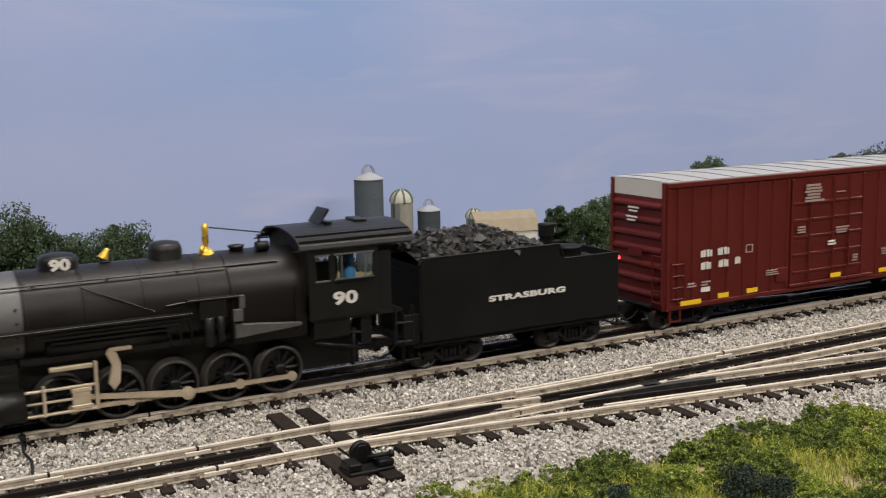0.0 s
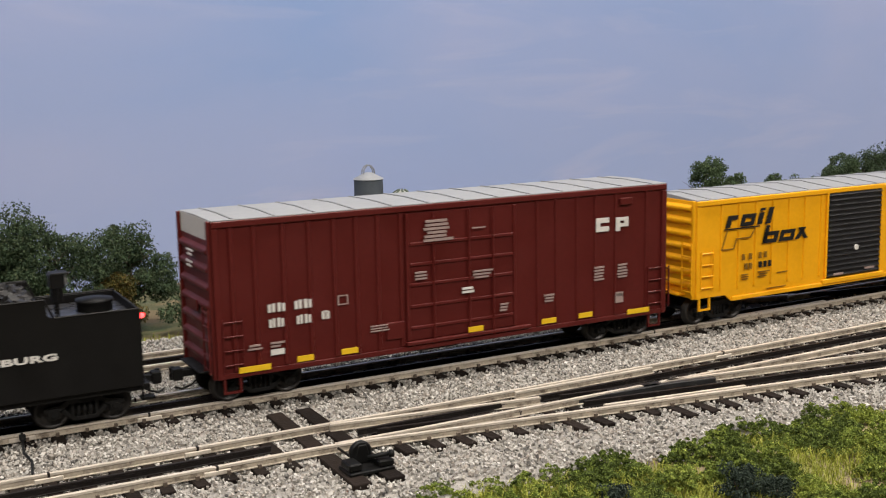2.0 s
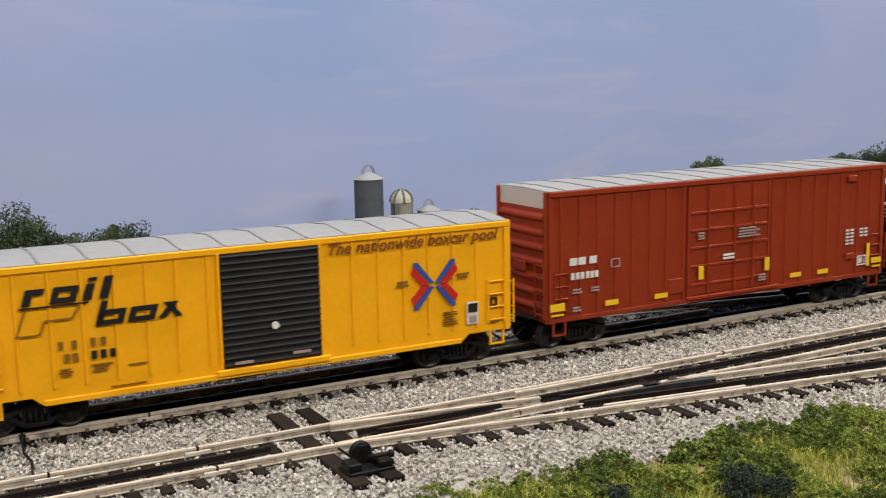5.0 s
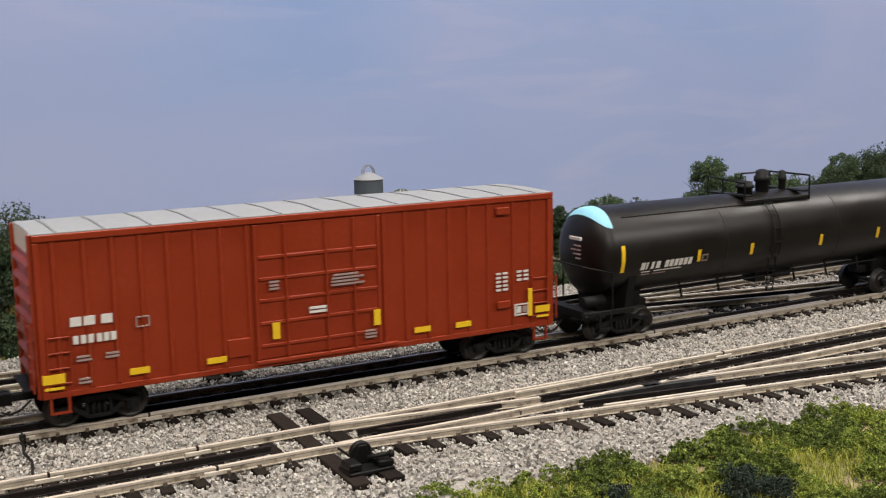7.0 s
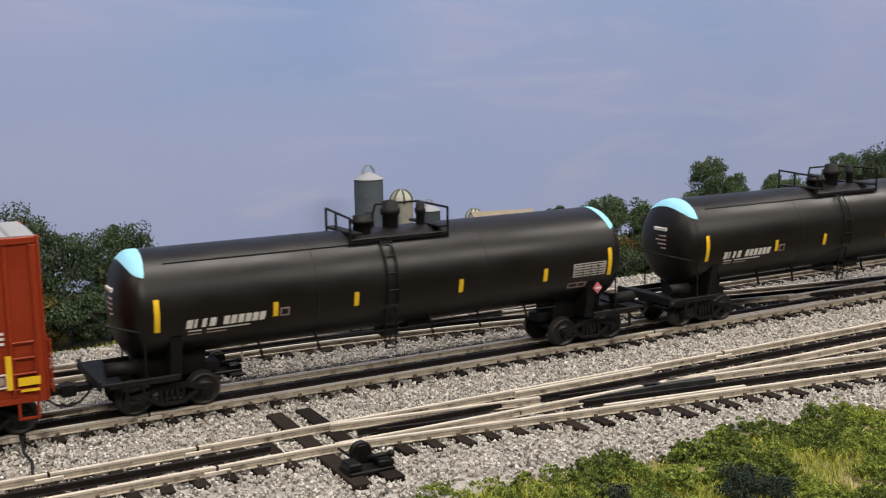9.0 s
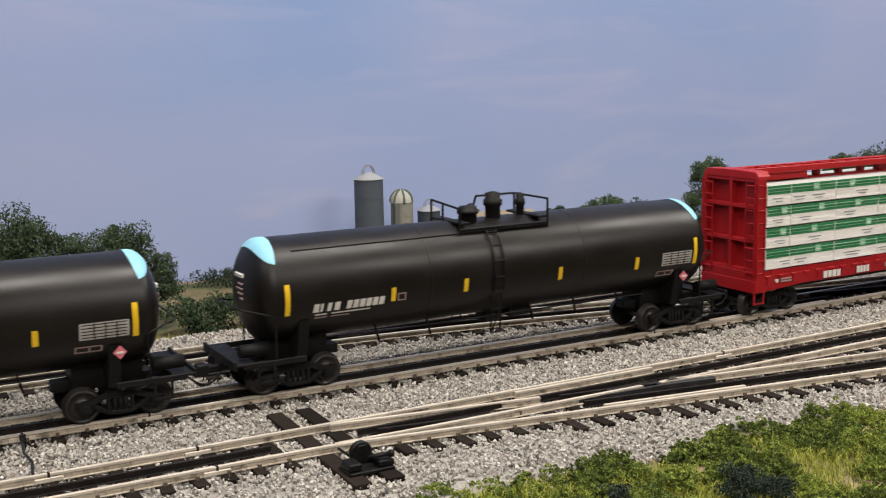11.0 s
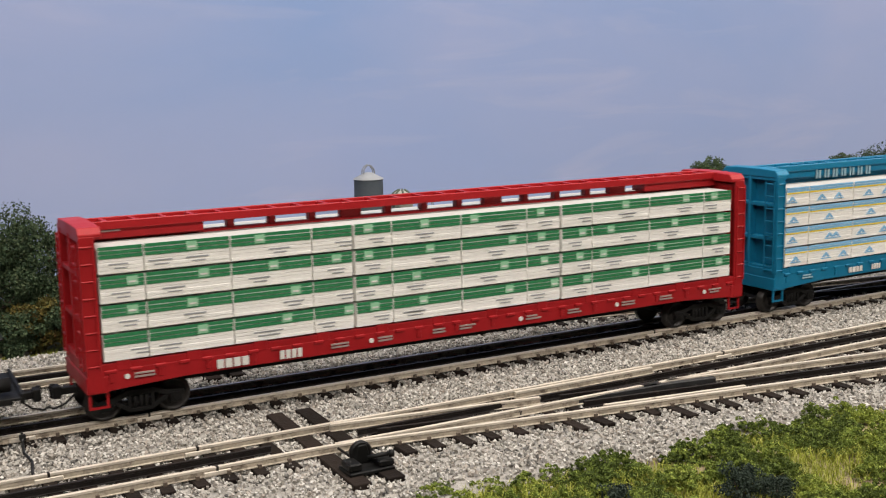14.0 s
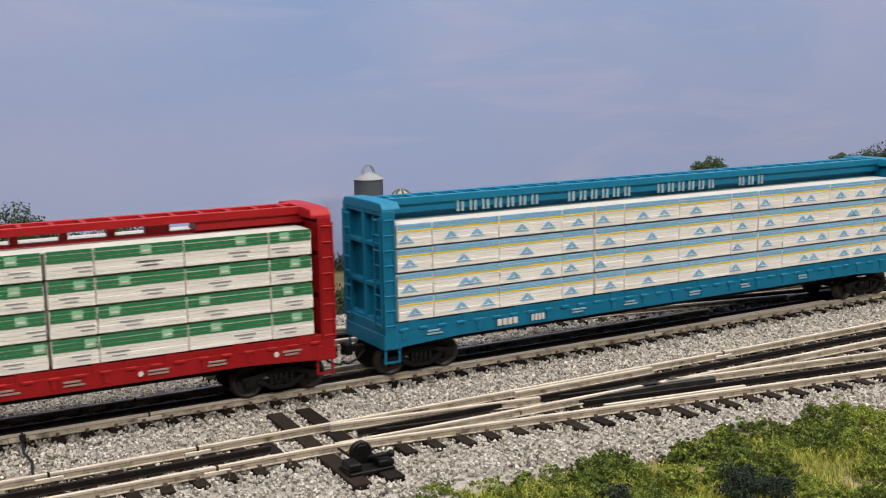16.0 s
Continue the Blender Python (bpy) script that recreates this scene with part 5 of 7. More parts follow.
def lumber_cars():
    red = paint("beam_red", (0.31, 0.010, 0.013), 0.45, 0.08)
    car, c = centre_beam("centre_beam_car", "bright red centre-beam car stacked with white and green wrapped lumber", 1.0906, red, green_wrap, True)
    W = white_print()
    X = lambda u: u - c
    for u, w in ((1.1635, 0.0200), (1.2020, 0.0150)):
        for i in range(4):
            part("marking", plain_bar(w / 4 - 0.0010, 0.0052), W, car, "white block numbers", at=(X(u) + i * w / 4, -0.0343, 0.0252))
    for u in (1.112, 1.262, 1.372, 1.452, 1.532):
        bm = bmesh.new()
        rod(bm, (0, -0.0004, 0), (0, 0.0004, 0), 0.0015, 10)
        part("marking", bm, W, car, at=(X(u), -0.0343, 0.0285))
        lines(car, X(u) + 0.004, 0.0290, 0.012, 2, faint_print(), y=-0.0343, seed=int(u * 100), h=0.0010)
    for u in (1.235, 1.305, 1.325, 1.41, 1.49):
        lines(car, X(u), 0.0290, 0.012, 2, faint_print(), y=-0.0343, seed=int(u * 1000), h=0.0010)
    lines(car, X(1.103), 0.1090, 0.018, 2, faint_print(), y=-0.0124, seed=3, h=0.0009)
    blue = paint("beam_blue", (0.007, 0.152, 0.275), 0.45, 0.08)
    car, c = centre_beam("centre_beam_car", "teal-blue centre-beam car stacked with white and blue wrapped lumber", 1.6030, blue, blue_wrap, False)
    X = lambda u: u - c
    pale = paint("pale_blue_print", (0.26, 0.40, 0.46), 0.6)
    # the owner's name along the beam, as plain blocks
    u = 1.668
    for word in (7, 6, 6, 3):
        for i in range(word):
            for q, ww in ((0.0, 0.0022), (0.0034, 0.0026)):
                part("marking", plain_bar(ww * 0.8, 0.0066 if q else 0.0072), pale, car, "pale block lettering", at=(X(u) + q, -0.0124, 0.1012))
            u += 0.0098
        u += 0.021
    for u, w in ((1.6850, 0.0165), (1.7120, 0.0110)):
        for i in range(4):
            part("marking", plain_bar(w / 4 - 0.0010, 0.0042), W, car, "white block numbers", at=(X(u) + i * w / 4, -0.0343, 0.0262))
    for u in (1.632, 1.745, 1.79, 1.85, 1.90, 1.96):
        lines(car, X(u), 0.0290, 0.012, 2, pale, y=-0.0343, seed=int(u * 1000), h=0.0010)
    lines(car, X(1.617), 0.1085, 0.018, 1, pale, y=-0.0124, seed=3, h=0.0009)


oxide_boxcar()
yellow_boxcar()
orange_brown_boxcar()
tank_car(0.4690)
tank_car(0.8742)
lumber_cars()


# ---- steam locomotive and tender ----
def engine_black():
    return paint("engine_black", (0.0062, 0.0058, 0.0054), 0.42, 0.2, 0.3, 60)


DRIVER_R, DRIVER_Z, CRANK = 0.0148, 0.0150, 0.0066
RODS = []  # parts of the valve gear that move: (part, pose at t)


def arc_roof(bm, x0, x1, w, z_eave, z_top, thick, n=14):
    out = [(w * math.cos(a), z_eave + (z_top - z_eave) * math.sin(a)) for a in [math.pi * i / n for i in range(n + 1)]]
    inn = [((w - thick) * math.cos(a), z_eave + (z_top - z_eave - thick) * math.sin(a)) for a in [math.pi * i / n for i in range(n + 1)]]
    prism(bm, out + inn[::-1], x0, x1, "x")


def driver_mesh():
    bm = bmesh.new()
    r = DRIVER_R
    rod(bm, (0, -0.019, 0), (0, 0.019, 0), 0.0022, 10)
    for sg in (-1, 1):
        lathe(bm, [(r - 0.0026, sg * 0.0150), (r + 0.0011, sg * 0.0140), (r + 0.0011, sg * 0.0149), (r, sg * 0.0155), (r - 0.0002, sg * 0.0196), (r - 0.0018, sg * 0.0198), (r - 0.0026, sg * 0.0190), (r - 0.0026, sg * 0.0150)], "y", n=36)
        lathe(bm, [(0.0036, sg * 0.0150), (0.0036, sg * 0.0200), (0.0016, sg * 0.0203)], "y", n=16)
        for i in range(12):
            a = i * math.tau / 12
            p = Vector((math.cos(a) * 0.003, sg * 0.0172, math.sin(a) * 0.003))
            q = Vector((math.cos(a) * (r - 0.002), sg * 0.0174, math.sin(a) * (r - 0.002)))
            rod(bm, p, q, 0.0009, 5, 0.0007)
        # counterweight opposite the crank pin
        ph = -0.62 + math.pi
        pts = [(math.cos(ph + d) * rr, math.sin(ph + d) * rr) for rr, ds in ((r - 0.0022, (-0.8, -0.5, -0.2, 0.2, 0.5, 0.8)), (r - 0.0062, (0.75, 0.0, -0.75))) for d in ds]
        prism(bm, pts, *sorted((sg * 0.0165, sg * 0.0188)), "y")
    me = mesh_of("driving_wheel", bm, paint("driver_black", (0.0065, 0.006, 0.0056), 0.4, 0.3, 0.35, 150))
    # worn steel tyres
    me.materials.append(paint("tyre_steel", (0.040, 0.036, 0.032), 0.4, 0.25, 0.4, 150))
    for f in me.polygons:
        c = f.center
        f.material_index = 1 if math.hypot(c.x, c.z) > r - 0.0016 else 0
    return me


def side_wall(th, mat_, y, sg, cab):
    """Cab side with its two window openings, built round them."""
    x0, x1, z0, z1 = cab
    a, b = sorted((y, y - sg * 0.0014))
    small, big = (x0 + 0.0050, x0 + 0.0135), (x0 + 0.0175, x1 - 0.0034)
    wz0, wz1 = 0.0690, 0.0842
    bm = boxes((x0, x1, a, b, z0, wz0), (x0, x1, a, b, wz1, z1), (x0, small[0], a, b, wz0, wz1), (small[1], big[0], a, b, wz0, wz1), (big[1], x1, a, b, wz0, wz1))
    bmesh.ops.remove_doubles(bm, verts=bm.verts, dist=1e-6)
    w = part("cab_side", bm, mat_, th)
    frame_ = paint("sash_grey", (0.10, 0.10, 0.10), 0.5)
    for q0, q1 in (small, big):
        k0, k1 = sorted((y + sg * 0.0004, y - sg * 0.0010))
        part("window_frame", boxes((q0 - 0.0006, q1 + 0.0006, k0, k1, wz0 - 0.0008, wz0 + 0.0002), (q0 - 0.0006, q1 + 0.0006, k0, k1, wz1 - 0.0002, wz1 + 0.0008)), frame_, w)
    for q in (big[0] + 0.0022, big[1] - 0.0022):
        k0, k1 = sorted((y - sg * 0.0008, y - sg * 0.0014))
        part("sliding_sash", boxes((q - 0.0030, q - 0.0022, k0, k1, wz0, wz1), (q + 0.0022, q + 0.0030, k0, k1, wz0, wz1), (q - 0.0022, q + 0.0022, k0, k1, wz1 - 0.0008, wz1), (q - 0.0022, q + 0.0022, k0, k1, wz0, wz0 + 0.0008)), frame_, w)
    part("arm_rest", boxes((big[0], big[1], *sorted((y, y + sg * 0.0020)), wz0 - 0.0010, wz0)), mat_, w)
    part("eave_gutter", boxes((x0 - 0.010, x1 + 0.020, *sorted((y, y + sg * 0.0016)), 0.0880, 0.0888)), mat_, w)


def locomotive():
    c = -1.155
    th = thing("steam_locomotive", "black steam locomotive with silver smokebox and gold fittings", "locomotive", group="train")
    X = lambda u: u - c
    B = engine_black()
    zc, R = 0.0615, 0.0262
    bm = bmesh.new()
    lathe(bm, [(R, X(-1.2372)), (R, X(-1.16)), (R, X(-1.0760))], "x", (0, 0, zc), 48)
    part("boiler", bm, paint("boiler_black", (0.0064, 0.0050, 0.0042), 0.42, 0.15, 0.30, 40), th, "satin black banded boiler")
    for u in (-1.236, -1.205, -1.172, -1.140):
        bm = bmesh.new()
        lathe(bm, [(R - 0.001, X(u)), (R + 0.0002, X(u)), (R + 0.0002, X(u) + 0.0014), (R - 0.001, X(u) + 0.0014)], "x", (0, 0, zc), 48, smooth=True)
        part("boiler_band", bm, B, th)
    silver = paint("smokebox_silver", (0.085, 0.085, 0.085), 0.45, 0.12, 0.4, 60, metal=0.3)
    bm = bmesh.new()
    lathe(bm, [(0.0004, X(-1.3150)), (0.010, X(-1.3145)), (0.018, X(-1.3105)), (0.0195, X(-1.3095)), (0.0195, X(-1.3080)), (R - 0.001, X(-1.3080)), (R, X(-1.3070)), (R, X(-1.2372))], "x", (0, 0, zc), 40)
    sb = part("smokebox", bm, silver, th, "silver-grey smokebox")
    bm = bmesh.new()
    lathe(bm, [(0.0068, 0.0850), (0.0062, 0.0905), (0.0072, 0.0985), (0.0078, 0.0990), (0.0070, 0.0992), (0.0055, 0.0960), (0.0004, 0.0955)], "z", (X(-1.285), 0, 0), 20)
    part("chimney", bm, B, sb, "black chimney")
    for sg in (-1, 1):
        bm = bmesh.new()
        for i in range(4):
            rod(bm, (X(-1.2405), sg * (R + 0.0002) * math.cos(0.35 - 0.28 * i), zc + (R + 0.0002) * math.sin(0.35 - 0.28 * i)), (X(-1.2405), sg * (R + 0.0012) * math.cos(0.35 - 0.28 * i), zc + (R + 0.0012) * math.sin(0.35 - 0.28 * i)), 0.0008, 6)
        part("bolt_row", bm, B, sb)
    # firebox, wider and squarer
    bm = bmesh.new()
    arch = [(0.0276 * math.copysign(abs(math.cos(t)) ** 0.9, math.cos(t)), 0.0602 + 0.0276 * max(math.sin(t), 0) ** 0.95) for t in [math.pi * i / 24 for i in range(25)]]
    prism(bm, [(0.0276, 0.036)] + arch + [(-0.0276, 0.036)], X(-1.1215), X(-1.0755), "x", smooth=True)
    part("firebox", bm, paint("boiler_black", (0.0078, 0.0064, 0.0055)), th)
    for x in (-1.117, -1.083):
        part("firebox_band", boxes((X(x), X(x) + 0.0012, -0.0284, -0.0274, 0.040, 0.067)), B, th)
    # domes and fittings along the top
    def dome(name, u, r, z0, z1, label, m=B):
        bm = bmesh.new()
        lathe(bm, [(r * 1.35, z0 - 0.007), (r * 1.28, z0 - 0.0025), (r * 1.06, z0 - 0.0002), (r, z0 + 0.0015), (r * 0.99, z1 - 0.0050), (r * 0.93, z1 - 0.0026), (r * 0.78, z1 - 0.0009), (r * 0.5, z1 - 0.0002), (0.0004, z1)], "z", (X(u), 0, 0), 28)
        return part(name, bm, m, th, label)

    sand = dome("sand_dome", -1.2130, 0.0112, 0.0860, 0.0958, "black sand dome with white numerals")
    dome("steam_dome", -1.1522, 0.0100, 0.0855, 0.0972, "black steam dome")
    numerals = white_print()
    me = words("90", 0.0082, 0, 1.0, 0.0004)
    me.transform(Matrix.Diagonal((1.35, 1, 1, 1)))
    me.materials.append(numerals)
    part("numerals", me, None, sand, "white numerals", at=(X(-1.2130) - 0.0064, -0.0118, 0.0878))
    gold = paint("brass_gold", (0.62, 0.40, 0.05), 0.3, 0.1, 0.5, 80, metal=0.6)
    bm = bmesh.new()
    lathe(bm, [(0.0030, -0.0036), (0.0026, -0.0022), (0.0017, 0.0005), (0.0012, 0.0022), (0.0004, 0.0026)], "z", n=16)
    part("bell", bm, gold, th, "polished brass bell", at=Matrix.Translation((X(-1.1868), -0.003, 0.0940)) @ Matrix.Rotation(0.5, 4, "Y"))
    part("bell_hanger", boxes((-0.0030, 0.0030, -0.0022, 0.0022, -0.0040, -0.0022), (-0.0030, -0.0022, -0.0010, 0.0010, -0.0022, 0.0022), (0.0022, 0.0030, -0.0010, 0.0010, -0.0022, 0.0022)), B, th, at=(X(-1.1868), 0.0, 0.0905))
    bm = bmesh.new()
    lathe(bm, [(0.0050, 0.0845), (0.0050, 0.0875), (0.0042, 0.0880), (0.0042, 0.0892), (0.0030, 0.0900), (0.0012, 0.0905), (0.0012, 0.0930), (0.0019, 0.0932), (0.0019, 0.1042), (0.0010, 0.1052), (0.0004, 0.1054)], "z", (X(-1.1275), 0, 0), 18)
    rod(bm, (X(-1.1305), -0.002, 0.087), (X(-1.1305), -0.002, 0.0925), 0.0014, 10)
    part("whistle", bm, gold, th, "gold whistle and safety valve")
    bm = bmesh.new()
    rod(bm, (X(-1.1258), 0, 0.1030), (X(-1.0905), 0, 0.0968), 0.00045, 5)
    part("whistle_cord", bm, B, th)
    bm = bmesh.new()
    lathe(bm, [(0.0042, 0.0840), (0.0042, 0.0895), (0.0050, 0.0898), (0.0050, 0.0910), (0.0004, 0.0915)], "z", (X(-1.1095), -0.002, 0), 16)
    part("turret", bm, B, th)
    bm = bmesh.new()
    rod(bm, (X(-1.0990), -0.008, 0.0900), (X(-1.0915), -0.008, 0.0900), 0.0030, 14)
    rod(bm, (X(-1.0970), -0.008, 0.0900), (X(-1.0970), -0.008, 0.0960), 0.0008, 8)
    rod(bm, (X(-1.0970), -0.008, 0.0955), (X(-1.0970), -0.008, 0.0972), 0.0013, 8)
    part("generator", bm, B, th)
    # handrails, piping and running boards on both sides
    for sg in (-1, 1):
        bm = bmesh.new()
        hr = lambda u: (X(u), sg * 0.0192, 0.0818)
        rod(bm, hr(-1.300), hr(-1.090), 0.0005, 6)
        for u in (-1.23, -1.19, -1.15, -1.115):
            rod(bm, (X(u), sg * 0.0160, 0.0800), hr(u), 0.0008, 6)
        part("handrail", bm, B, th)
        a, b = sorted((sg * 0.0240, sg * 0.0320))
        part("running_board", boxes((X(-1.300), X(-1.1465), a, b, 0.0575, 0.0590)), B, th, bevel=0.0003)
        part("running_board", boxes((X(-1.1490), X(-1.1190), a, b, 0.0650, 0.0662)), B, th, bevel=0.0003)
        grey = paint("ash_grey", (0.065, 0.061, 0.058), 0.6, 0.35, scale=120)
        bm = bmesh.new()
        prism(bm, [(X(-1.1215), 0.0405), (X(-1.0800), 0.0435), (X(-1.0800), 0.0452), (X(-1.1215), 0.0490)], a, b)
        part("firebox_apron", bm, grey, th, "dusty grey sloping apron", bevel=0.0003)
        bm = bmesh.new()
        for i, z in enumerate((0.0555, 0.0528, 0.0500)):
            rod(bm, (X(-1.232 + 0.004 * i), sg * (0.0295 - 0.001 * i), z), (X(-1.148 - 0.006 * i), sg * (0.0295 - 0.001 * i), z), 0.0007, 6)
        for i in range(3):
            rod(bm, (X(-1.148 - 0.006 * i), sg * (0.0295 - 0.001 * i), 0.0555 - 0.0027 * i), (X(-1.146 - 0.006 * i), sg * 0.028, 0.040), 0.0007, 6)
        rod(bm, (X(-1.206), sg * 0.0245, 0.0790), (X(-1.166), sg * 0.0262, 0.0610), 0.0006, 6)
        rod(bm, (X(-1.160), sg * 0.0268, 0.0635), (X(-1.138), sg * 0.0268, 0.0655), 0.0007, 6)
        part("piping", bm, B, th, "thin black piping")
        bm = boxes((X(-1.142), X(-1.126), *sorted((sg * 0.0255, sg * 0.0315)), 0.0540, 0.0645))
        rod(bm, (X(-1.137), sg * 0.0305, 0.038), (X(-1.137), sg * 0.0305, 0.055), 0.0030, 12)
        rod(bm, (X(-1.130), sg * 0.0305, 0.040), (X(-1.130), sg * 0.0305, 0.055), 0.0022, 12)
        part("air_pump", bm, B, th, bevel=0.0004)
        part("feed_bracket", boxes((X(-1.1225), X(-1.1165), *sorted((sg * 0.0290, sg * 0.0322)), 0.0505, 0.0580), (X(-1.1185), X(-1.1150), *sorted((sg * 0.0290, sg * 0.0318)), 0.0580, 0.0660)), grey, th, "dusty grey bracket", bevel=0.0004)
        bm = bmesh.new()
        rod(bm, (X(-1.226), sg * 0.020, 0.047), (X(-1.160), sg * 0.020, 0.047), 0.0055, 14)
        part("air_reservoir", bm, B, th)
        # cylinder and its saddle
        bm = bmesh.new()
        rod(bm, (X(-1.2760), sg * 0.0275, 0.0185), (X(-1.2400), sg * 0.0275, 0.0185), 0.0092, 24)
        rod(bm, (X(-1.2740), sg * 0.0245, 0.0350), (X(-1.2420), sg * 0.0245, 0.0350), 0.0060, 18)
        box(bm, X(-1.2740), X(-1.2420), *sorted((sg * 0.012, sg * 0.0300)), 0.0260, 0.0420)
        part("cylinder", bm, B, th, "black cylinder block", bevel=0.0)
        metal = paint("rod_metal", (0.46, 0.38, 0.28), 0.4, 0.2, 0.5, 120, metal=0.3)
        k0, k1 = sorted((sg * 0.0262, sg * 0.0288))
        g = part("guide_bars", boxes((X(-1.2400), X(-1.2010), k0, k1, 0.0242, 0.0256), (X(-1.2400), X(-1.2010), k0, k1, 0.0106, 0.0120), (X(-1.2025), X(-1.2005), k0, k1, 0.0104, 0.0380), (X(-1.2305), X(-1.2288), k0, k1 + 0.0002, 0.0100, 0.0275)), metal, th, "tarnished metal guide bars", bevel=0.0003)
        part("valve_stem", boxes((X(-1.2260), X(-1.2030), k0, k1, 0.0345, 0.0372)), metal, th, bevel=0.0005)
        bm = bmesh.new()
        prism(bm, [(X(-1.1950), 0.0240), (X(-1.1920), 0.0195), (X(-1.1885), 0.0240), (X(-1.1875), 0.0340), (X(-1.1895), 0.0410), (X(-1.1935), 0.0440), (X(-1.1955), 0.0410), (X(-1.1925), 0.0340)], k0, k1)
        box(bm, X(-1.1935), X(-1.1810), k0, k1, 0.0418, 0.0440)
        part("valve_link", bm, metal, th, "tarnished expansion link", bevel=0.0004)
        # rods that turn with the drivers
        quarter = 0.0 if sg < 0 else math.pi / 2
        pins = [-1.2195, -1.1878, -1.1556, -1.1235, -1.0908]
        y0, y1 = sorted((sg * 0.0236, sg * 0.0252))
        bm = bmesh.new()
        prism(bm, [(-0.0640, -0.0013), (0.0650, -0.0013), (0.0650, 0.0013), (-0.0640, 0.0013)], y0, y1)
        for p in pins:
            rod(bm, (p + 1.1556, y0 - 0.0002, 0), (p + 1.1556, y1 + 0.0002, 0), 0.0030, 14)
            rod(bm, (p + 1.1556, y0 - 0.0010, 0), (p + 1.1556, y1 + 0.0010, 0), 0.0015, 10)
        side = part("side_rod", bm, metal, th, "tarnished side rod")
        y2, y3 = sorted((sg * 0.0256, sg * 0.0274))
        Lr = 0.0590
        bm = bmesh.new()
        prism(bm, [(-Lr, -0.0013), (0, -0.0019), (0, 0.0019), (-Lr, 0.0013)], y2, y3)
        rod(bm, (0, y2 - 0.0003, 0), (0, y3 + 0.0003, 0), 0.0038, 16)
        rod(bm, (0, y2 - 0.0012, 0), (0, y3 + 0.0012, 0), 0.0017, 12)
        rod(bm, (-Lr, y2 - 0.0003, 0), (-Lr, y3 + 0.0003, 0), 0.0024, 12)
        main = part("main_rod", bm, metal, th, "tarnished main rod")
        bm = boxes((-0.0060, 0.0040, *sorted((sg * 0.0250, sg * 0.0285)), -0.0050, 0.0050), (-0.0065, 0.0045, *sorted((sg * 0.0255, sg * 0.0290)), 0.0036, 0.0060), (-0.0065, 0.0045, *sorted((sg * 0.0255, sg * 0.0290)), -0.0060, -0.0036))
        rod(bm, (-0.034, sg * 0.0272, 0), (-0.004, sg * 0.0272, 0), 0.0009, 8)
        cross = part("crosshead", bm, metal, th, "tarnished crosshead", bevel=0.0003)

        def pin(t, quarter=quarter):
            a = (travel(t) - travel(0)) / DRIVER_R + quarter
            p = Matrix.Rotation(a, 3, "Y") @ Vector((math.cos(-0.62), 0, math.sin(-0.62))) * CRANK
            return Vector((X(-1.1556), 0, DRIVER_Z)) + p

        def slide(t, pin=pin, Lr=Lr):
            p = pin(t)
            return p.x - math.sqrt(Lr * Lr - (0.0180 - p.z) ** 2)

        RODS.append((side, lambda t, pin=pin: Matrix.Translation(pin(t))))
        RODS.append((main, lambda t, pin=pin, Lr=Lr: Matrix.Translation(pin(t)) @ Matrix.Rotation(math.asin((0.0180 - pin(t).z) / Lr), 4, "Y")))
        RODS.append((cross, lambda t, slide=slide: Matrix.Translation((slide(t), 0, 0.0180))))
    part("engine_frame", boxes((X(-1.300), X(-1.035), -0.0115, 0.0115, 0.0100, 0.0360), (X(-1.240), X(-1.075), -0.022, 0.022, 0.0385, 0.0420)), B, th)
    bm = bmesh.new()
    prism(bm, [(X(-1.335), 0.006), (X(-1.322), 0.006), (X(-1.310), 0.024), (X(-1.322), 0.024)], -0.026, 0.026)
    box(bm, X(-1.325), X(-1.285), -0.029, 0.029, 0.0240, 0.0275)
    part("pilot", bm, B, th, "black pilot deck", bevel=0.0005)
    dm = driver_mesh()
    wheels = []
    for u in (-1.2195, -1.1878, -1.1556, -1.1235, -1.0908):
        w = part("driving_wheel", dm, None, th, "black spoked driving wheel", at=(X(u), 0, DRIVER_Z))
        wheels.append((w, (X(u), 0, DRIVER_Z), DRIVER_R))
    pw = part("wheelset", wheelset_mesh(0.0085, "pilot_wheelset"), None, th, "dark steel wheelset", at=(X(-1.2960), 0, 0.0085))
    wheels.append((pw, (X(-1.2960), 0, 0.0085), 0.0085))
    # cab
    cab = (X(-1.0756), X(-1.0295), 0.0455, 0.0905)
    for sg in (-1, 1):
        side_wall(th, B, sg * 0.0330, sg, cab)
    me = words("90", 0.0105, 0, 1.02, 0.0004)
    me.materials.append(numerals)
    wd = max(v.co.x for v in me.vertices)
    me.transform(Matrix.Diagonal((0.0163 / wd, 1, 1, 1)))
    part("numerals", me, None, th, "white numerals", at=(X(-1.0603), -0.0333, 0.0540))
    bm = bmesh.new()
    arc_roof(bm, X(-1.0815), X(-1.0046), 0.0348, 0.0890, 0.0995, 0.0012)
    part("cab_roof", bm, paint("roof_black", (0.013, 0.013, 0.0135), 0.5, 0.15, 0.25), th, "arched black cab roof", bevel=0.0002)
    for q in (0.45, 0.75):
        for sg in (-1, 1):
            part("roof_gutter", boxes((X(-1.0805), X(-1.0056), *sorted((sg * 0.0348 * math.cos(q), sg * (0.0348 * math.cos(q) + 0.0016))), 0.0890 + 0.0105 * math.sin(q) - 0.0006, 0.0890 + 0.0105 * math.sin(q) + 0.0007)), B, th)
    bm = bmesh.new()
    arc = [(0.0322 * math.cos(math.pi * i / 14), 0.0890 + 0.0092 * math.sin(math.pi * i / 14)) for i in range(15)]
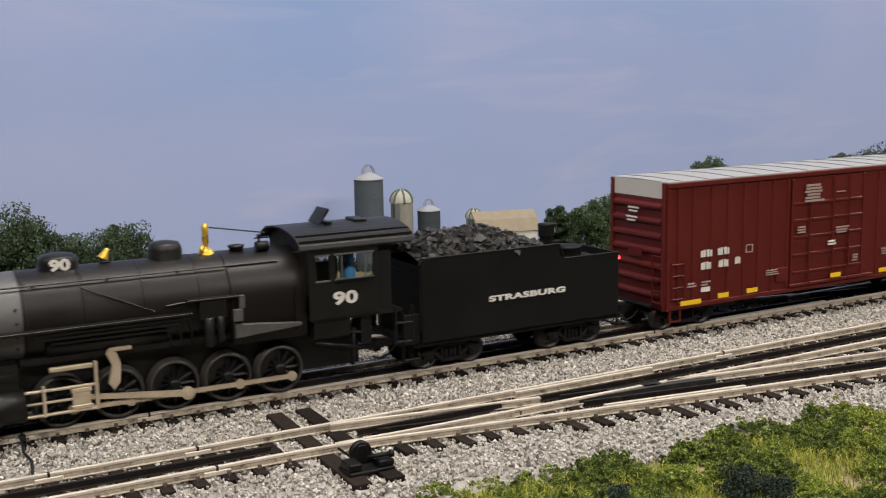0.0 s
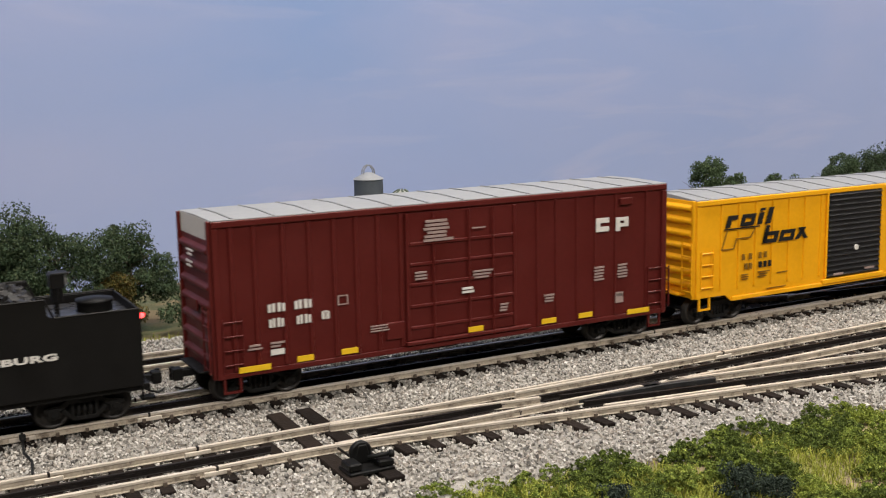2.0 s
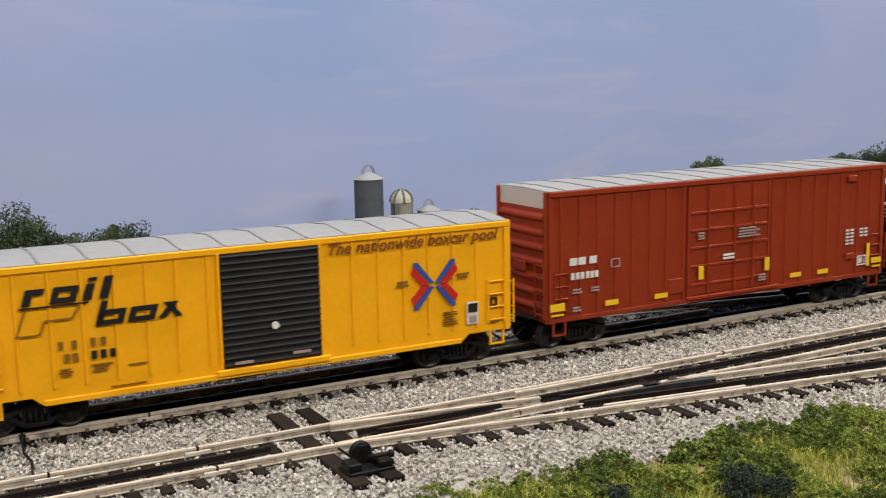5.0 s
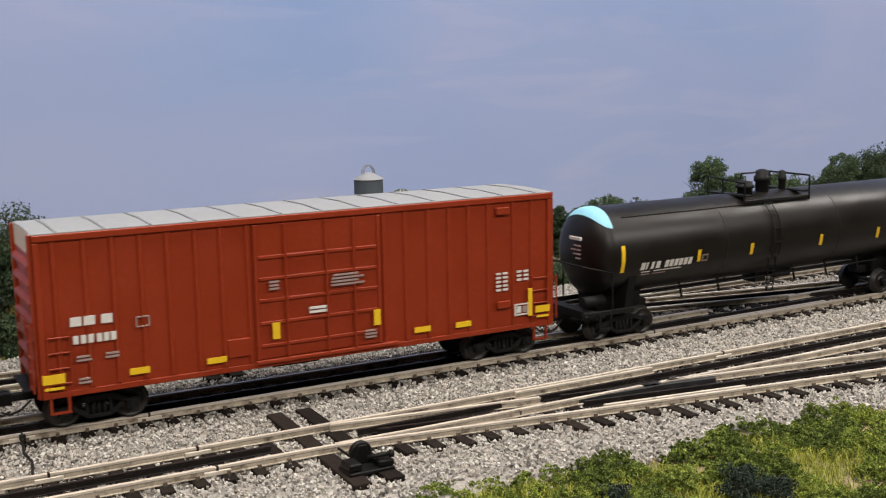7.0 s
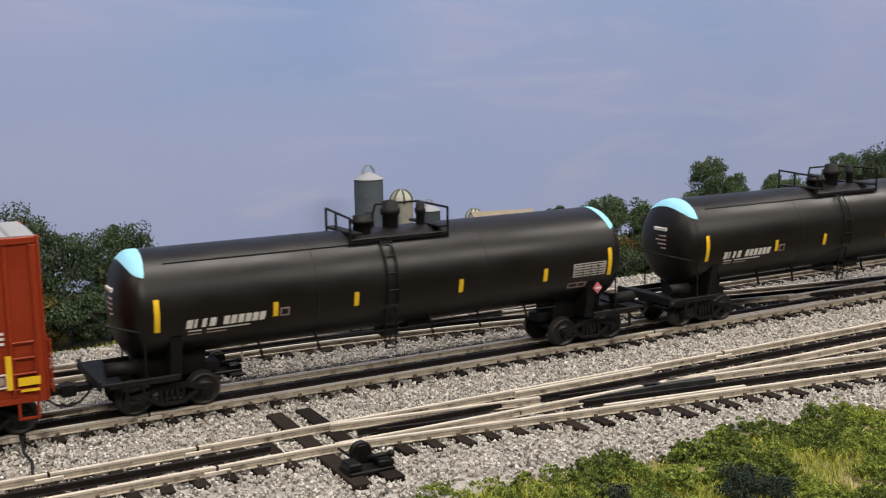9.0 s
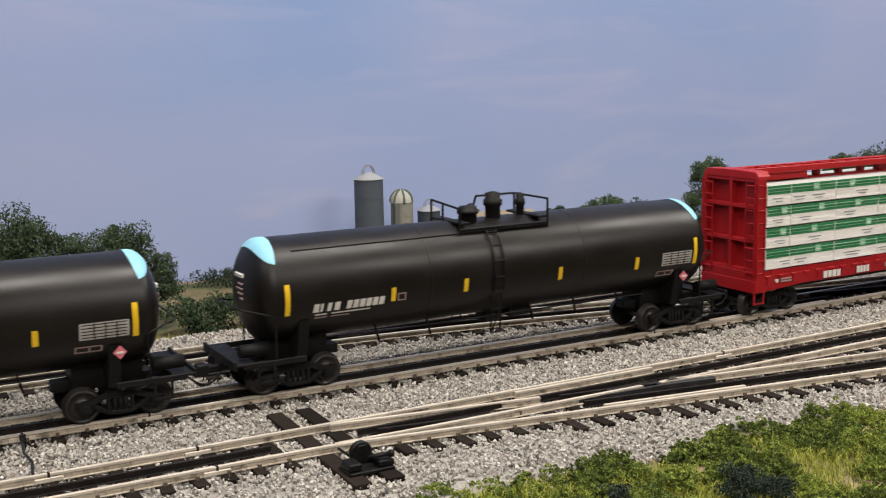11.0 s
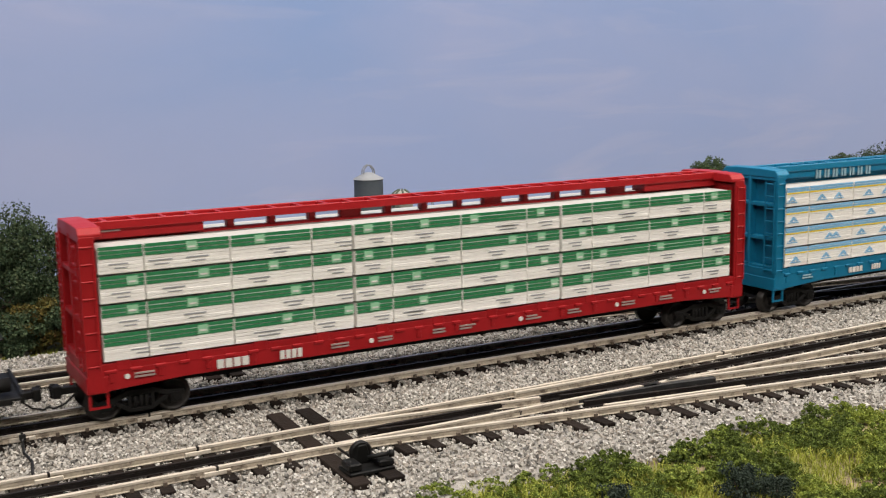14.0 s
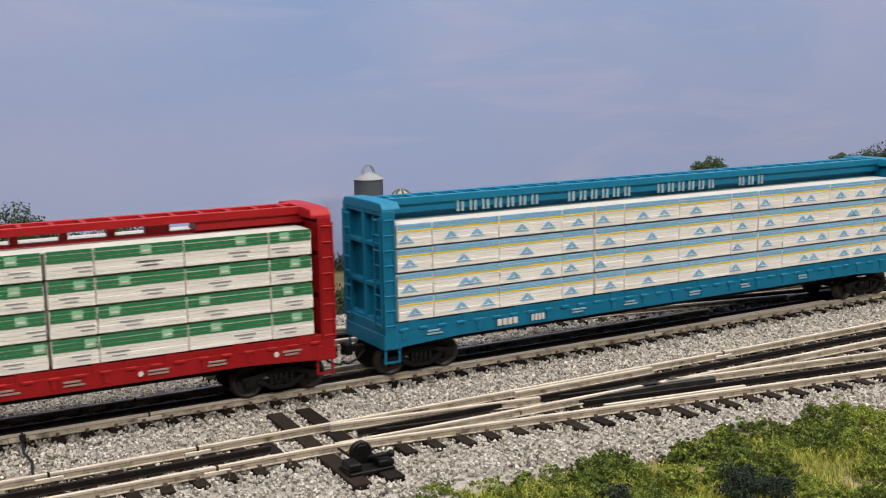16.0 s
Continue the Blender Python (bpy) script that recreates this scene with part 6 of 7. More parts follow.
    prism(bm, [(0.0322, 0.060)] + arc + [(-0.0322, 0.060)], X(-1.0756), X(-1.0744), "x")
    part("cab_front", bm, B, th)
    part("cab_floor", boxes((X(-1.0744), X(-1.0130), -0.0318, 0.0318, 0.0440, 0.0460)), B, th)
    for sg in (-1, 1):
        part("cab_curtain", boxes((X(-1.0290), X(-1.0190), *sorted((sg * 0.0280, sg * 0.0290)), 0.0440, 0.0915)), paint("curtain_black", (0.008, 0.008, 0.008), 0.9), th, "black cloth cab curtain")
    part("backhead", boxes((X(-1.0744), X(-1.0640), -0.018, 0.018, 0.0460, 0.0800)), B, th, bevel=0.002)
    part("roof_hatch", boxes((-0.0055, 0.0055, -0.009, 0.009, -0.0006, 0.0006)), B, th, at=Matrix.Translation((X(-1.0560), -0.004, 0.1050)) @ Matrix.Rotation(-0.95, 4, "Y"))
    part("hatch_prop", boxes((X(-1.0530), X(-1.0500), -0.010, 0.006, 0.0985, 0.1012)), B, th)
    part("roof_vent", boxes((X(-1.0330), X(-1.0250), -0.008, 0.008, 0.0990, 0.1012)), B, th, bevel=0.0004)
    bm = bmesh.new()
    lathe(bm, [(0.0034, 0.0), (0.0040, 0.006), (0.0036, 0.012), (0.0020, 0.014), (0.0022, 0.018), (0.0014, 0.021), (0.0003, 0.0215)], "z", (X(-1.0425), -0.018, 0.0600), 14)
    part("driver_doll", bm, paint("doll_blue", (0.05, 0.20, 0.42), 0.6), th, "small plain blue figure", bevel=0)
    for sg in (-1, 1):
        bm = boxes((X(-1.0180), X(-1.0060), *sorted((sg * 0.0290, sg * 0.0330)), 0.0235, 0.0250), (X(-1.0180), X(-1.0060), *sorted((sg * 0.0290, sg * 0.0330)), 0.0360, 0.0372), (X(-1.0185), X(-1.0175), *sorted((sg * 0.0290, sg * 0.0330)), 0.0235, 0.0470), (X(-1.0065), X(-1.0055), *sorted((sg * 0.0290, sg * 0.0330)), 0.0235, 0.0470))
        part("cab_step", bm, B, th, bevel=0.0003)
        bm = boxes((X(-1.0720), X(-1.0480), *sorted((sg * 0.014, sg * 0.0300)), 0.0330, 0.0440), (X(-1.0400), X(-1.0330), *sorted((sg * 0.014, sg * 0.028)), 0.0260, 0.0440))
        rod(bm, (X(-1.0700), sg * 0.027, 0.030), (X(-1.0300), sg * 0.025, 0.021), 0.0012, 8)
        rod(bm, (X(-1.0560), sg * 0.027, 0.036), (X(-1.0250), sg * 0.026, 0.030), 0.0010, 8)
        rod(bm, (X(-1.0440), sg * 0.022, 0.012), (X(-1.0440), sg * 0.026, 0.036), 0.0012, 8)
        part("injector", bm, B, th)
    part("drawbar", boxes((X(-1.040), X(-0.995), -0.004, 0.004, 0.0155, 0.0190)), B, th)
    MOVING.append((th, c, wheels))


def tender():
    c = -0.9240
    th = thing("tender", "black coal tender with white lettering and heaped coal", "tender", group="train")
    X = lambda u: u - c
    B = paint("tender_black", (0.0055, 0.0052, 0.0050), 0.52, 0.2, 0.16, 50)
    x0, xs, x1 = X(-1.0000), X(-0.8945), X(-0.8440)
    for sg in (-1, 1):
        bm = bmesh.new()
        a, b = sorted((sg * 0.0330, sg * 0.0318))
        prism(bm, [(x0, 0.0215), (x1, 0.0215), (x1, 0.0652), (xs + 0.0045, 0.0652), (xs + 0.0012, 0.0670), (xs, 0.0757), (x0 + 0.003, 0.0757), (x0, 0.0735)], a, b)
        part("side_sheet", bm, B, th, bevel=0.0003)
        bm = bmesh.new()
        y = sg * 0.0326
        for p, q in (((x0, y, 0.0757), (xs, y, 0.0757)), ((xs, y, 0.0757), (xs + 0.0045, y, 0.0654)), ((xs + 0.0045, y, 0.0654), (x1, y, 0.0654))):
            rod(bm, p, q, 0.0007, 6)
        part("beading", bm, B, th)
    part("rear_sheet", boxes((x1 - 0.0012, x1, -0.0318, 0.0318, 0.0215, 0.0652)), B, th)
    part("front_sheet", boxes((x0, x0 + 0.0012, -0.0318, 0.0318, 0.0215, 0.0650)), B, th)
    bm = boxes((xs - 0.004, xs - 0.0026, -0.0318, 0.0318, 0.0600, 0.0740))
    part("coal_board", bm, B, th)
    deckm = paint("deck_grey", (0.030, 0.030, 0.032), 0.3, 0.25, 0.5, 90)
    part("tank_deck", boxes((xs - 0.003, x1 - 0.0012, -0.0318, 0.0318, 0.0590, 0.0602)), deckm, th, "worn grey tank deck")
    part("coal_bunker", boxes((x0 + 0.0012, xs - 0.004, -0.0318, 0.0318, 0.0560, 0.0700)), B, th)
    # coal heap of separate lumps
    rng = random.Random(3)
    cv, cf = [], []
    cube = [(x, y, z) for x in (-1, 1) for y in (-1, 1) for z in (-1, 1)]
    fq = ((0, 1, 3, 2), (4, 6, 7, 5), (0, 4, 5, 1), (2, 3, 7, 6), (0, 2, 6, 4), (1, 5, 7, 3))
    for _ in range(900):
        x, y = rng.uniform(x0 + 0.003, xs - 0.005), rng.uniform(-0.0305, 0.0305)
        u = (x - x0) / (xs - x0)
        top = 0.0715 + 0.0150 * (1 - (y / 0.034) ** 2) * min(1, (1 - u) * 2.6 + 0.08) * min(1, 0.55 + u * 1.8)
        m = Matrix.Translation((x, y, top - rng.uniform(0, 0.002))) @ Euler([rng.uniform(0, 3) for _ in range(3)]).to_matrix().to_4x4()
        s = rng.uniform(0.0011, 0.0026)
        o = len(cv)
        sc = [rng.uniform(0.6, 1.2) for _ in range(3)]
        cv += [tuple(m @ (Vector((q[0] * sc[0], q[1] * sc[1], q[2] * sc[2])) * s * rng.uniform(0.75, 1.1))) for q in cube]
        cf += [tuple(o + i for i in f) for f in fq]
    coalm = mat("coal", (0.03, 0.03, 0.03), 0.5, var=0.3, scale=400, spec=0.3, island=[(0.006, 0.0055, 0.0055), (0.015, 0.0145, 0.014), (0.027, 0.025, 0.024), (0.010, 0.0095, 0.009)])
    bm = bmesh.new()
    k = 16
    grid = [[bm.verts.new((x0 + 0.0015 + (xs - x0 - 0.005) * i / k, -0.0310 + 0.062 * j / 8, 0.0700 + 0.0145 * (1 - ((j - 4) / 4.4) ** 2) * min(1, (1 - i / k) * 2.6 + 0.08) * min(1, 0.55 + i / k * 1.8))) for j in range(9)] for i in range(k + 1)]
    for i in range(k):
        for j in range(8):
            bm.faces.new((grid[i][j], grid[i + 1][j], grid[i + 1][j + 1], grid[i][j + 1]))
    part("coal_bed", bm, coalm, th)
    part("coal", cloud("coal", cv, cf, coalm), None, th, "heaped dull black coal", kind="stuff")
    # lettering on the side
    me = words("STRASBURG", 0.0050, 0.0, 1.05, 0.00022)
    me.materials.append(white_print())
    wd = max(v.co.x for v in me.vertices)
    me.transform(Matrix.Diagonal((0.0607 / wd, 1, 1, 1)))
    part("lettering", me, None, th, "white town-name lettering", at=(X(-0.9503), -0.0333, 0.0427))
    # rear lamp, hatch, marker and rear gear
    lampm = B
    part("backup_lamp", boxes((-0.0050, 0.0030, -0.0050, 0.0050, 0.0, 0.0085), (-0.0040, 0.0020, -0.0040, 0.0040, -0.0080, 0.0), (-0.0045, 0.0055, -0.0052, 0.0052, 0.0082, 0.0090)), lampm, th, "black backup lamp", bevel=0.0005, at=(X(-0.8815), 0.0, 0.0760))
    bm = bmesh.new()
    lathe(bm, [(0.0004, 0.0034), (0.0028, 0.0034), (0.0028, 0.0046), (0.0033, 0.0046)], "x", (X(-0.8815), 0, 0.0802), 16)
    part("lamp_lens", bm, paint("lens_glass", (0.5, 0.5, 0.48), 0.15, 0.05, 0.5), th, "pale lamp lens")
    for y in (-0.0046, 0.0046):
        bm = bmesh.new()
        rod(bm, (X(-0.8830), y, 0.060), (X(-0.8830), y, 0.0765), 0.0007, 6)
        part("lamp_stand", bm, B, th)
    bm = bmesh.new()
    lathe(bm, [(0.0100, 0.0600), (0.0100, 0.0650), (0.0106, 0.0652), (0.0106, 0.0668), (0.0004, 0.0676)], "z", (X(-0.8615), 0.004, 0), 24)
    part("water_hatch", bm, B, th, "round black water hatch")
    red = mat("marker_red", (0.5, 0.02, 0.02), 0.3, emit=((1.0, 0.05, 0.05), 6.0))
    for y in (-0.0305, 0.0305):
        bm = bmesh.new()
        lathe(bm, [(0.0014, 0), (0.0016, 0.0014), (0.0010, 0.0024), (0.0003, 0.0027)], "x", (x1, y, 0.0610), 12)
        part("marker_lamp", bm, red, th, "small glowing red marker lamp")
    part("frame", boxes((x0 - 0.006, x1 + 0.004, -0.030, 0.030, 0.0180, 0.0215), (x0, x1, -0.007, 0.007, 0.012, 0.018)), B, th, bevel=0.0004)
    for sg in (-1, 1):
        bm = boxes((X(-1.0130), X(-1.0020), *sorted((sg * 0.029, sg * 0.033)), 0.0110, 0.0124), (X(-1.0130), X(-1.0020), *sorted((sg * 0.029, sg * 0.033)), 0.0215, 0.0410), (X(-1.0135), X(-1.0125), *sorted((sg * 0.029, sg * 0.033)), 0.0110, 0.0430))
        part("front_step", bm, B, th, bevel=0.0004)
        bm = boxes((x1 - 0.002, x1 + 0.006, *sorted((sg * 0.026, sg * 0.033)), 0.0130, 0.0142))
        rod(bm, (x1 + 0.004, sg * 0.0265, 0.014), (x1 + 0.004, sg * 0.0265, 0.021), 0.0006, 6)
        rod(bm, (x1 - 0.001, sg * 0.032, 0.014), (x1 - 0.001, sg * 0.032, 0.021), 0.0006, 6)
        part("rear_step", bm, B, th)
        bm = bmesh.new()
        rod(bm, (x0 - 0.0015, sg * 0.0335, 0.030), (x0 - 0.0015, sg * 0.0335, 0.070), 0.0006, 6)
        part("grab_iron", bm, B, th)
    ladder_rungs(th, 0.010, 0.022, x1 + 0.002, [0.026 + 0.008 * i for i in range(5)], B, end=True)
    couplers(th, x1, 0.0165, 0.016)
    MOVING.append((th, c, trucks(th, (X(-0.9735), X(-0.8755)), 0.0338)))


locomotive()
tender()


# ---- trees, scrub and the far farm ----
def leaf_cloud(points, normals, size, rng, fold=0.35):
    """Small folded leaves at the points, turned roughly along the normals."""
    n = len(points)
    nor = normals + rng.normal(0, 0.55, (n, 3))
    nor /= np.linalg.norm(nor, axis=1, keepdims=True)
    ref = rng.normal(size=(n, 3))
    a = np.cross(nor, ref)
    a /= np.linalg.norm(a, axis=1, keepdims=True) + 1e-9
    b = np.cross(nor, a)
    sz = size * rng.uniform(0.55, 1.3, (n, 1))
    p0, p2 = points - a * sz, points + a * sz
    p1, p3 = points + b * sz * 0.7 + nor * sz * fold, points - b * sz * 0.7 + nor * sz * fold
    v = np.stack([p0, p1, p2, p3], 1).reshape(-1, 3)
    i = np.arange(n)[:, None] * 4
    f = np.concatenate([i + np.array([[0, 1, 2]]), i + np.array([[0, 2, 3]])])
    return v, f


def clump_leaves(centres, radii, per, size, rng, squash=0.8, upper=False):
    P, Nn = [], []
    for c, r in zip(centres, radii):
        d = rng.normal(size=(per, 3))
        if upper:
            d[:, 2] = np.abs(d[:, 2]) - 0.15
        d /= np.linalg.norm(d, axis=1, keepdims=True)
        rr = r * rng.uniform(0.62, 1.08, (per, 1))
        P.append(c + d * rr * np.array([1, 1, squash]))
        Nn.append(d)
    return leaf_cloud(np.concatenate(P), np.concatenate(Nn), size, rng)


GREENS = {
    "oak": [(0.017, 0.030, 0.016), (0.034, 0.056, 0.028), (0.052, 0.080, 0.038), (0.025, 0.042, 0.022), (0.078, 0.106, 0.052), (0.042, 0.052, 0.026)],
    "light": [(0.028, 0.046, 0.022), (0.054, 0.084, 0.038), (0.084, 0.122, 0.055), (0.040, 0.064, 0.030), (0.120, 0.160, 0.076)],
    "autumn": [(0.030, 0.032, 0.010), (0.075, 0.070, 0.018), (0.12, 0.085, 0.02), (0.045, 0.050, 0.015), (0.09, 0.05, 0.015)],
    "pine": [(0.008, 0.016, 0.010), (0.020, 0.034, 0.018), (0.034, 0.050, 0.026), (0.014, 0.024, 0.014)],
}


def leaf_mat(key):
    return mat("leaves_" + key, (0.05, 0.08, 0.02), 0.7, var=0.25, scale=80, spec=0.15, island=GREENS[key])


def bark():
    return mat("bark", (0.075, 0.055, 0.04), 0.9, var=0.4, scale=200, bump=0.6, bscale=900)


def tree(s, n, height, width, key, label, seed, name="tree", clumps=165, per=95, low=0.12, size=0.0012):
    rng = np.random.default_rng(seed)
    base = A(s, n, field_z(n) - 0.001)
    t = thing(name, label, "tree", Matrix.Translation(base), group="trees")
    bm = bmesh.new()
    tops = []
    rod(bm, (0, 0, 0), (0.001, 0, height * 0.40), height * 0.030, 8, height * 0.019)
    rod(bm, (0.001, 0, height * 0.40), (-0.001, 0.001, height * 0.80), height * 0.019, 8, height * 0.006)
    for i in range(11):
        a, z = i * 2.4, height * rng.uniform(0.25, 0.62)
        q = Vector((math.cos(a) * width * rng.uniform(0.15, 0.30), math.sin(a) * width * 0.25, z + height * rng.uniform(0.04, 0.14)))
        rod(bm, (0, 0, z), q, height * 0.010, 6, height * 0.003)
        for k in (-0.6, 0.6):
            rod(bm, q * 0.7 + Vector((0, 0, z * 0.3)), q + Vector((width * 0.12 * k, width * 0.08, height * 0.05)), height * 0.004, 5, height * 0.0015)
    part("trunk", bm, bark(), t, "grey-brown branching trunk")
    # crown of uneven clumps with gaps
    C, Rr = [], []
    while len(C) < clumps:
        p = rng.uniform(-1, 1, 3)
        d = np.linalg.norm(p * np.array([1, 1, 1.0]))
        lobe = 0.82 + 0.22 * math.sin(3.1 * math.atan2(p[2], p[0]) + seed) + 0.1 * math.sin(7 * math.atan2(p[2], p[0]))
        if d > lobe or d < 0.15:
            continue
        zc = height * (low + (1 - low) / 2) + p[2] * height * (1 - low) / 2 * 0.95
        C.append((p[0] * width / 2, p[1] * width * 0.36, zc))
        Rr.append(width * rng.uniform(0.06, 0.125))
    v, f = clump_leaves(np.array(C), np.array(Rr), per, size, rng)
    part("crown", cloud("crown", v.tolist(), f.tolist(), leaf_mat(key)), None, t, "uneven leafy crown", kind="stuff")
    return t


def conifer(s, n, height, width, label, seed):
    rng = np.random.default_rng(seed)
    t = thing("conifer", label, "tree", Matrix.Translation(A(s, n, field_z(n) - 0.001)), group="trees")
    bm = bmesh.new()
    rod(bm, (0, 0, 0), (0, 0, height * 0.96), height * 0.022, 8, height * 0.004)
    part("trunk", bm, bark(), t)
    C, Rr = [], []
    for i in range(60):
        u = i / 60
        a = i * 2.39
        r = width / 2 * (1 - u) ** 0.8 * rng.uniform(0.5, 1.0)
        C.append((math.cos(a) * r, math.sin(a) * r, height * (0.12 + 0.86 * u)))
        Rr.append(width * 0.13 * (1.15 - u))
    v, f = clump_leaves(np.array(C), np.array(Rr), 40, 0.0011, rng)
    part("crown", cloud("crown", v.tolist(), f.tolist(), leaf_mat("pine")), None, t, "dark needled crown", kind="stuff")


def back_trees():
    for args in (
                (0.093, 0.235, 0.100, 0.074, "oak", "dark-green leafy tree beside the grass strip", 2),
        (0.203, 0.270, 0.089, 0.084, "oak", "rounded dark-green tree with open crown", 3),
        (0.178, 0.232, 0.055, 0.055, "autumn", "low bushy tree with yellowing leaves", 4),
        (0.115, 0.215, 0.045, 0.060, "autumn", "low tangled shrub with rusty leaves", 5),
        (0.150, 0.212, 0.050, 0.062, "oak", "low dark tangled tree beside the grass strip", 24),
        (0.100, 0.206, 0.040, 0.050, "oak", "low dark tangled shrub beside the grass strip", 25),
        (0.715, 0.300, 0.079, 0.072, "light", "green leafy tree behind the back track", 6),
        (0.672, 0.310, 0.070, 0.050, "oak", "dark-green leafy tree behind the back track", 7),
        (0.757, 0.275, 0.068, 0.060, "light", "pale-green leafy tree behind the back track", 8),
        (0.875, 0.310, 0.109, 0.078, "light", "tall broad green tree on the field", 9),
        (0.935, 0.330, 0.084, 0.050, "light", "green leafy tree on the field", 10),
        (0.975, 0.300, 0.072, 0.062, "light", "low broad green tree on the field", 41),
        (1.020, 0.325, 0.086, 0.066, "light", "green leafy tree on the field", 13),
        (1.065, 0.300, 0.082, 0.070, "oak", "broad dark-green tree on the field", 42),
        (1.110, 0.325, 0.098, 0.074, "light", "green leafy tree on the field", 11),
        (1.165, 0.310, 0.114, 0.084, "oak", "tall dark-green tree on the field", 12),
        (0.905, 0.270, 0.046, 0.080, "light", "low green bush on the field", 43),
        (1.000, 0.262, 0.050, 0.090, "light", "low green bush on the field", 44),
        (1.100, 0.258, 0.052, 0.090, "light", "low green bush on the field", 45),
    ):
        tree(*args)
    tree(0.138, 0.255, 0.109, 0.120, "oak", "broad dark-green oak beside the grass strip", 1, clumps=230)
    tree(0.560, 0.400, 0.046, 0.030, "autumn", "small yellow-green tree beside the barn", 14, clumps=34, low=0.15)
    tree(0.800, 0.255, 0.040, 0.060, "light", "low green bush beside the back track", 15, clumps=40, low=0.05)
    tree(0.700, 0.235, 0.034, 0.070, "autumn", "low straw-green bush beside the back track", 16, clumps=40, low=0.05)
    conifer(0.362, 0.400, 0.047, 0.026, "small dark-green conifer standing in the field", 20)
    for i, (s, h) in enumerate(((0.245, 0.036), (0.300, 0.033), (0.352, 0.029), (0.405, 0.028), (0.458, 0.025), (0.510, 0.022), (0.600, 0.028), (0.660, 0.036), (0.720, 0.042), (0.780, 0.046), (0.840, 0.047), (0.900, 0.047), (0.965, 0.047))):
        tree(s, 0.208, h, 0.074, "oak", "low dark-green hedge bush along the back track", 50 + i, name="hedge_bush", clumps=80, per=75, low=0.02)
    for i in range(7):
        tree(0.36 + 0.072 * i, 0.470, 0.014, 0.100, "pine", "low dark-green hedge at the field's far edge", 80 + i, name="far_hedge", clumps=60, per=45, low=0.0)


def scrub():
    """Clumped foliage, grass tufts and bushes before the tracks."""
    rng = np.random.default_rng(12)
    sets = {"dark": ([], []), "mid": ([], []), "lime": ([], [])}
    step = 0.0088
    for i in range(int(0.44 / step)):
        for j in range(int(0.17 / step)):
            s = 0.165 + (i + rng.uniform(0.05, 0.95)) * step
            n = front_edge(s) + 0.001 - (j + rng.uniform(0.05, 0.95)) * step
            if n < -0.36:
                continue
            near_edge = math.exp(-((front_edge(s) - n) / 0.022) ** 2)
            bare = math.exp(-((s - 0.436) / 0.024) ** 2 - ((n + 0.262) / 0.011) ** 2)
            grassy = noise.noise((s * 21, n * 21, 5.0)) + 0.4 * noise.noise((s * 55, n * 55, 2.0))
            if grassy + (0.30 if s > 0.25 else 0.16) * near_edge - 1.6 * bare < -0.03:
                continue
            c2 = noise.noise((s * 30, n * 30, 9.0)) + rng.normal(0, 0.12)
            key = "dark" if c2 < 0.02 else "mid" if c2 < 0.34 else "lime"
            # an uneven hummock of small tufts with hollows between them
            r = rng.uniform(0.0052, 0.0096) * (1.15 if s > 0.30 else 0.85)
            tall = r * rng.uniform(0.75, 1.25) * (0.7 if key == "lime" else 1)
            for _ in range(int(rng.uniform(17, 30) * (r / 0.0075) ** 2)):
                a, q = rng.uniform(0, math.tau), math.sqrt(rng.uniform(0, 1))
                z = tall * (1 - q * q) * rng.uniform(0.55, 1.15)
                mix = key if rng.random() < 0.78 else ("mid" if key != "mid" else rng.choice(["dark", "lime"]))
                sets[mix][0].append((*A(s + r * q * math.cos(a), n + r * q * math.sin(a), -0.0122 + z),))
                sets[mix][1].append(rng.uniform(0.0009, 0.0021))
    pal = {
        "dark": [(0.028, 0.041, 0.012), (0.067, 0.095, 0.020), (0.109, 0.147, 0.031), (0.046, 0.067, 0.015), (0.166, 0.211, 0.046)],
        "mid": [(0.064, 0.084, 0.018), (0.134, 0.179, 0.033), (0.211, 0.269, 0.051), (0.096, 0.128, 0.024), (0.307, 0.358, 0.077)],
        "lime": [(0.102, 0.128, 0.015), (0.179, 0.224, 0.036), (0.256, 0.301, 0.054), (0.134, 0.173, 0.028), (0.333, 0.358, 0.090)],
    }
    for key, (c, r) in sets.items():
        v, f = clump_leaves(np.array(c), np.array(r), 34, 0.00068, rng, 0.9, True)
        tagged(new("scrub_foliage", cloud("scrub_foliage", v.tolist(), f.tolist(), mat("scrub_" + key, (0.05, 0.08, 0.02), 0.75, var=0.25, scale=120, spec=0.12, island=pal[key]))), {"dark": "dense dark-green ground foliage beside the ballast", "mid": "mid-green clumpy ground foliage beside the ballast", "lime": "yellow-green ground foliage among the scrub"}[key], "foliage", kind="stuff")

    def blades(name, count, place, lo, hi, pal, label):
        v, f = [], []
        for _ in range(count):
            q = place()
            if q is None:
                continue
            p = A(*q, -0.0135)
            h, a = rng.uniform(lo, hi), rng.uniform(0, 6.28)
            d, lean = Vector((math.cos(a), math.sin(a), 0)), rng.uniform(0.1, 0.9) * h
            e = Vector((-d.y, d.x, 0)) * 0.00022
            m = p + d * lean * 0.35 + Vector((0, 0, h * 0.65))
            t = p + d * lean + Vector((0, 0, h * (1 - 0.2 * lean / h)))
            o = len(v)
            v += [tuple(p - e), tuple(p + e), tuple(m + e * 0.8), tuple(m - e * 0.8), tuple(t)]
            f += [(o, o + 1, o + 2, o + 3), (o + 3, o + 2, o + 4)]
        tagged(new(name, cloud(name, v, f, mat(name + "_blades", (0.2, 0.2, 0.05), 0.7, var=0.2, spec=0.15, island=pal))), label, "grass", kind="stuff")

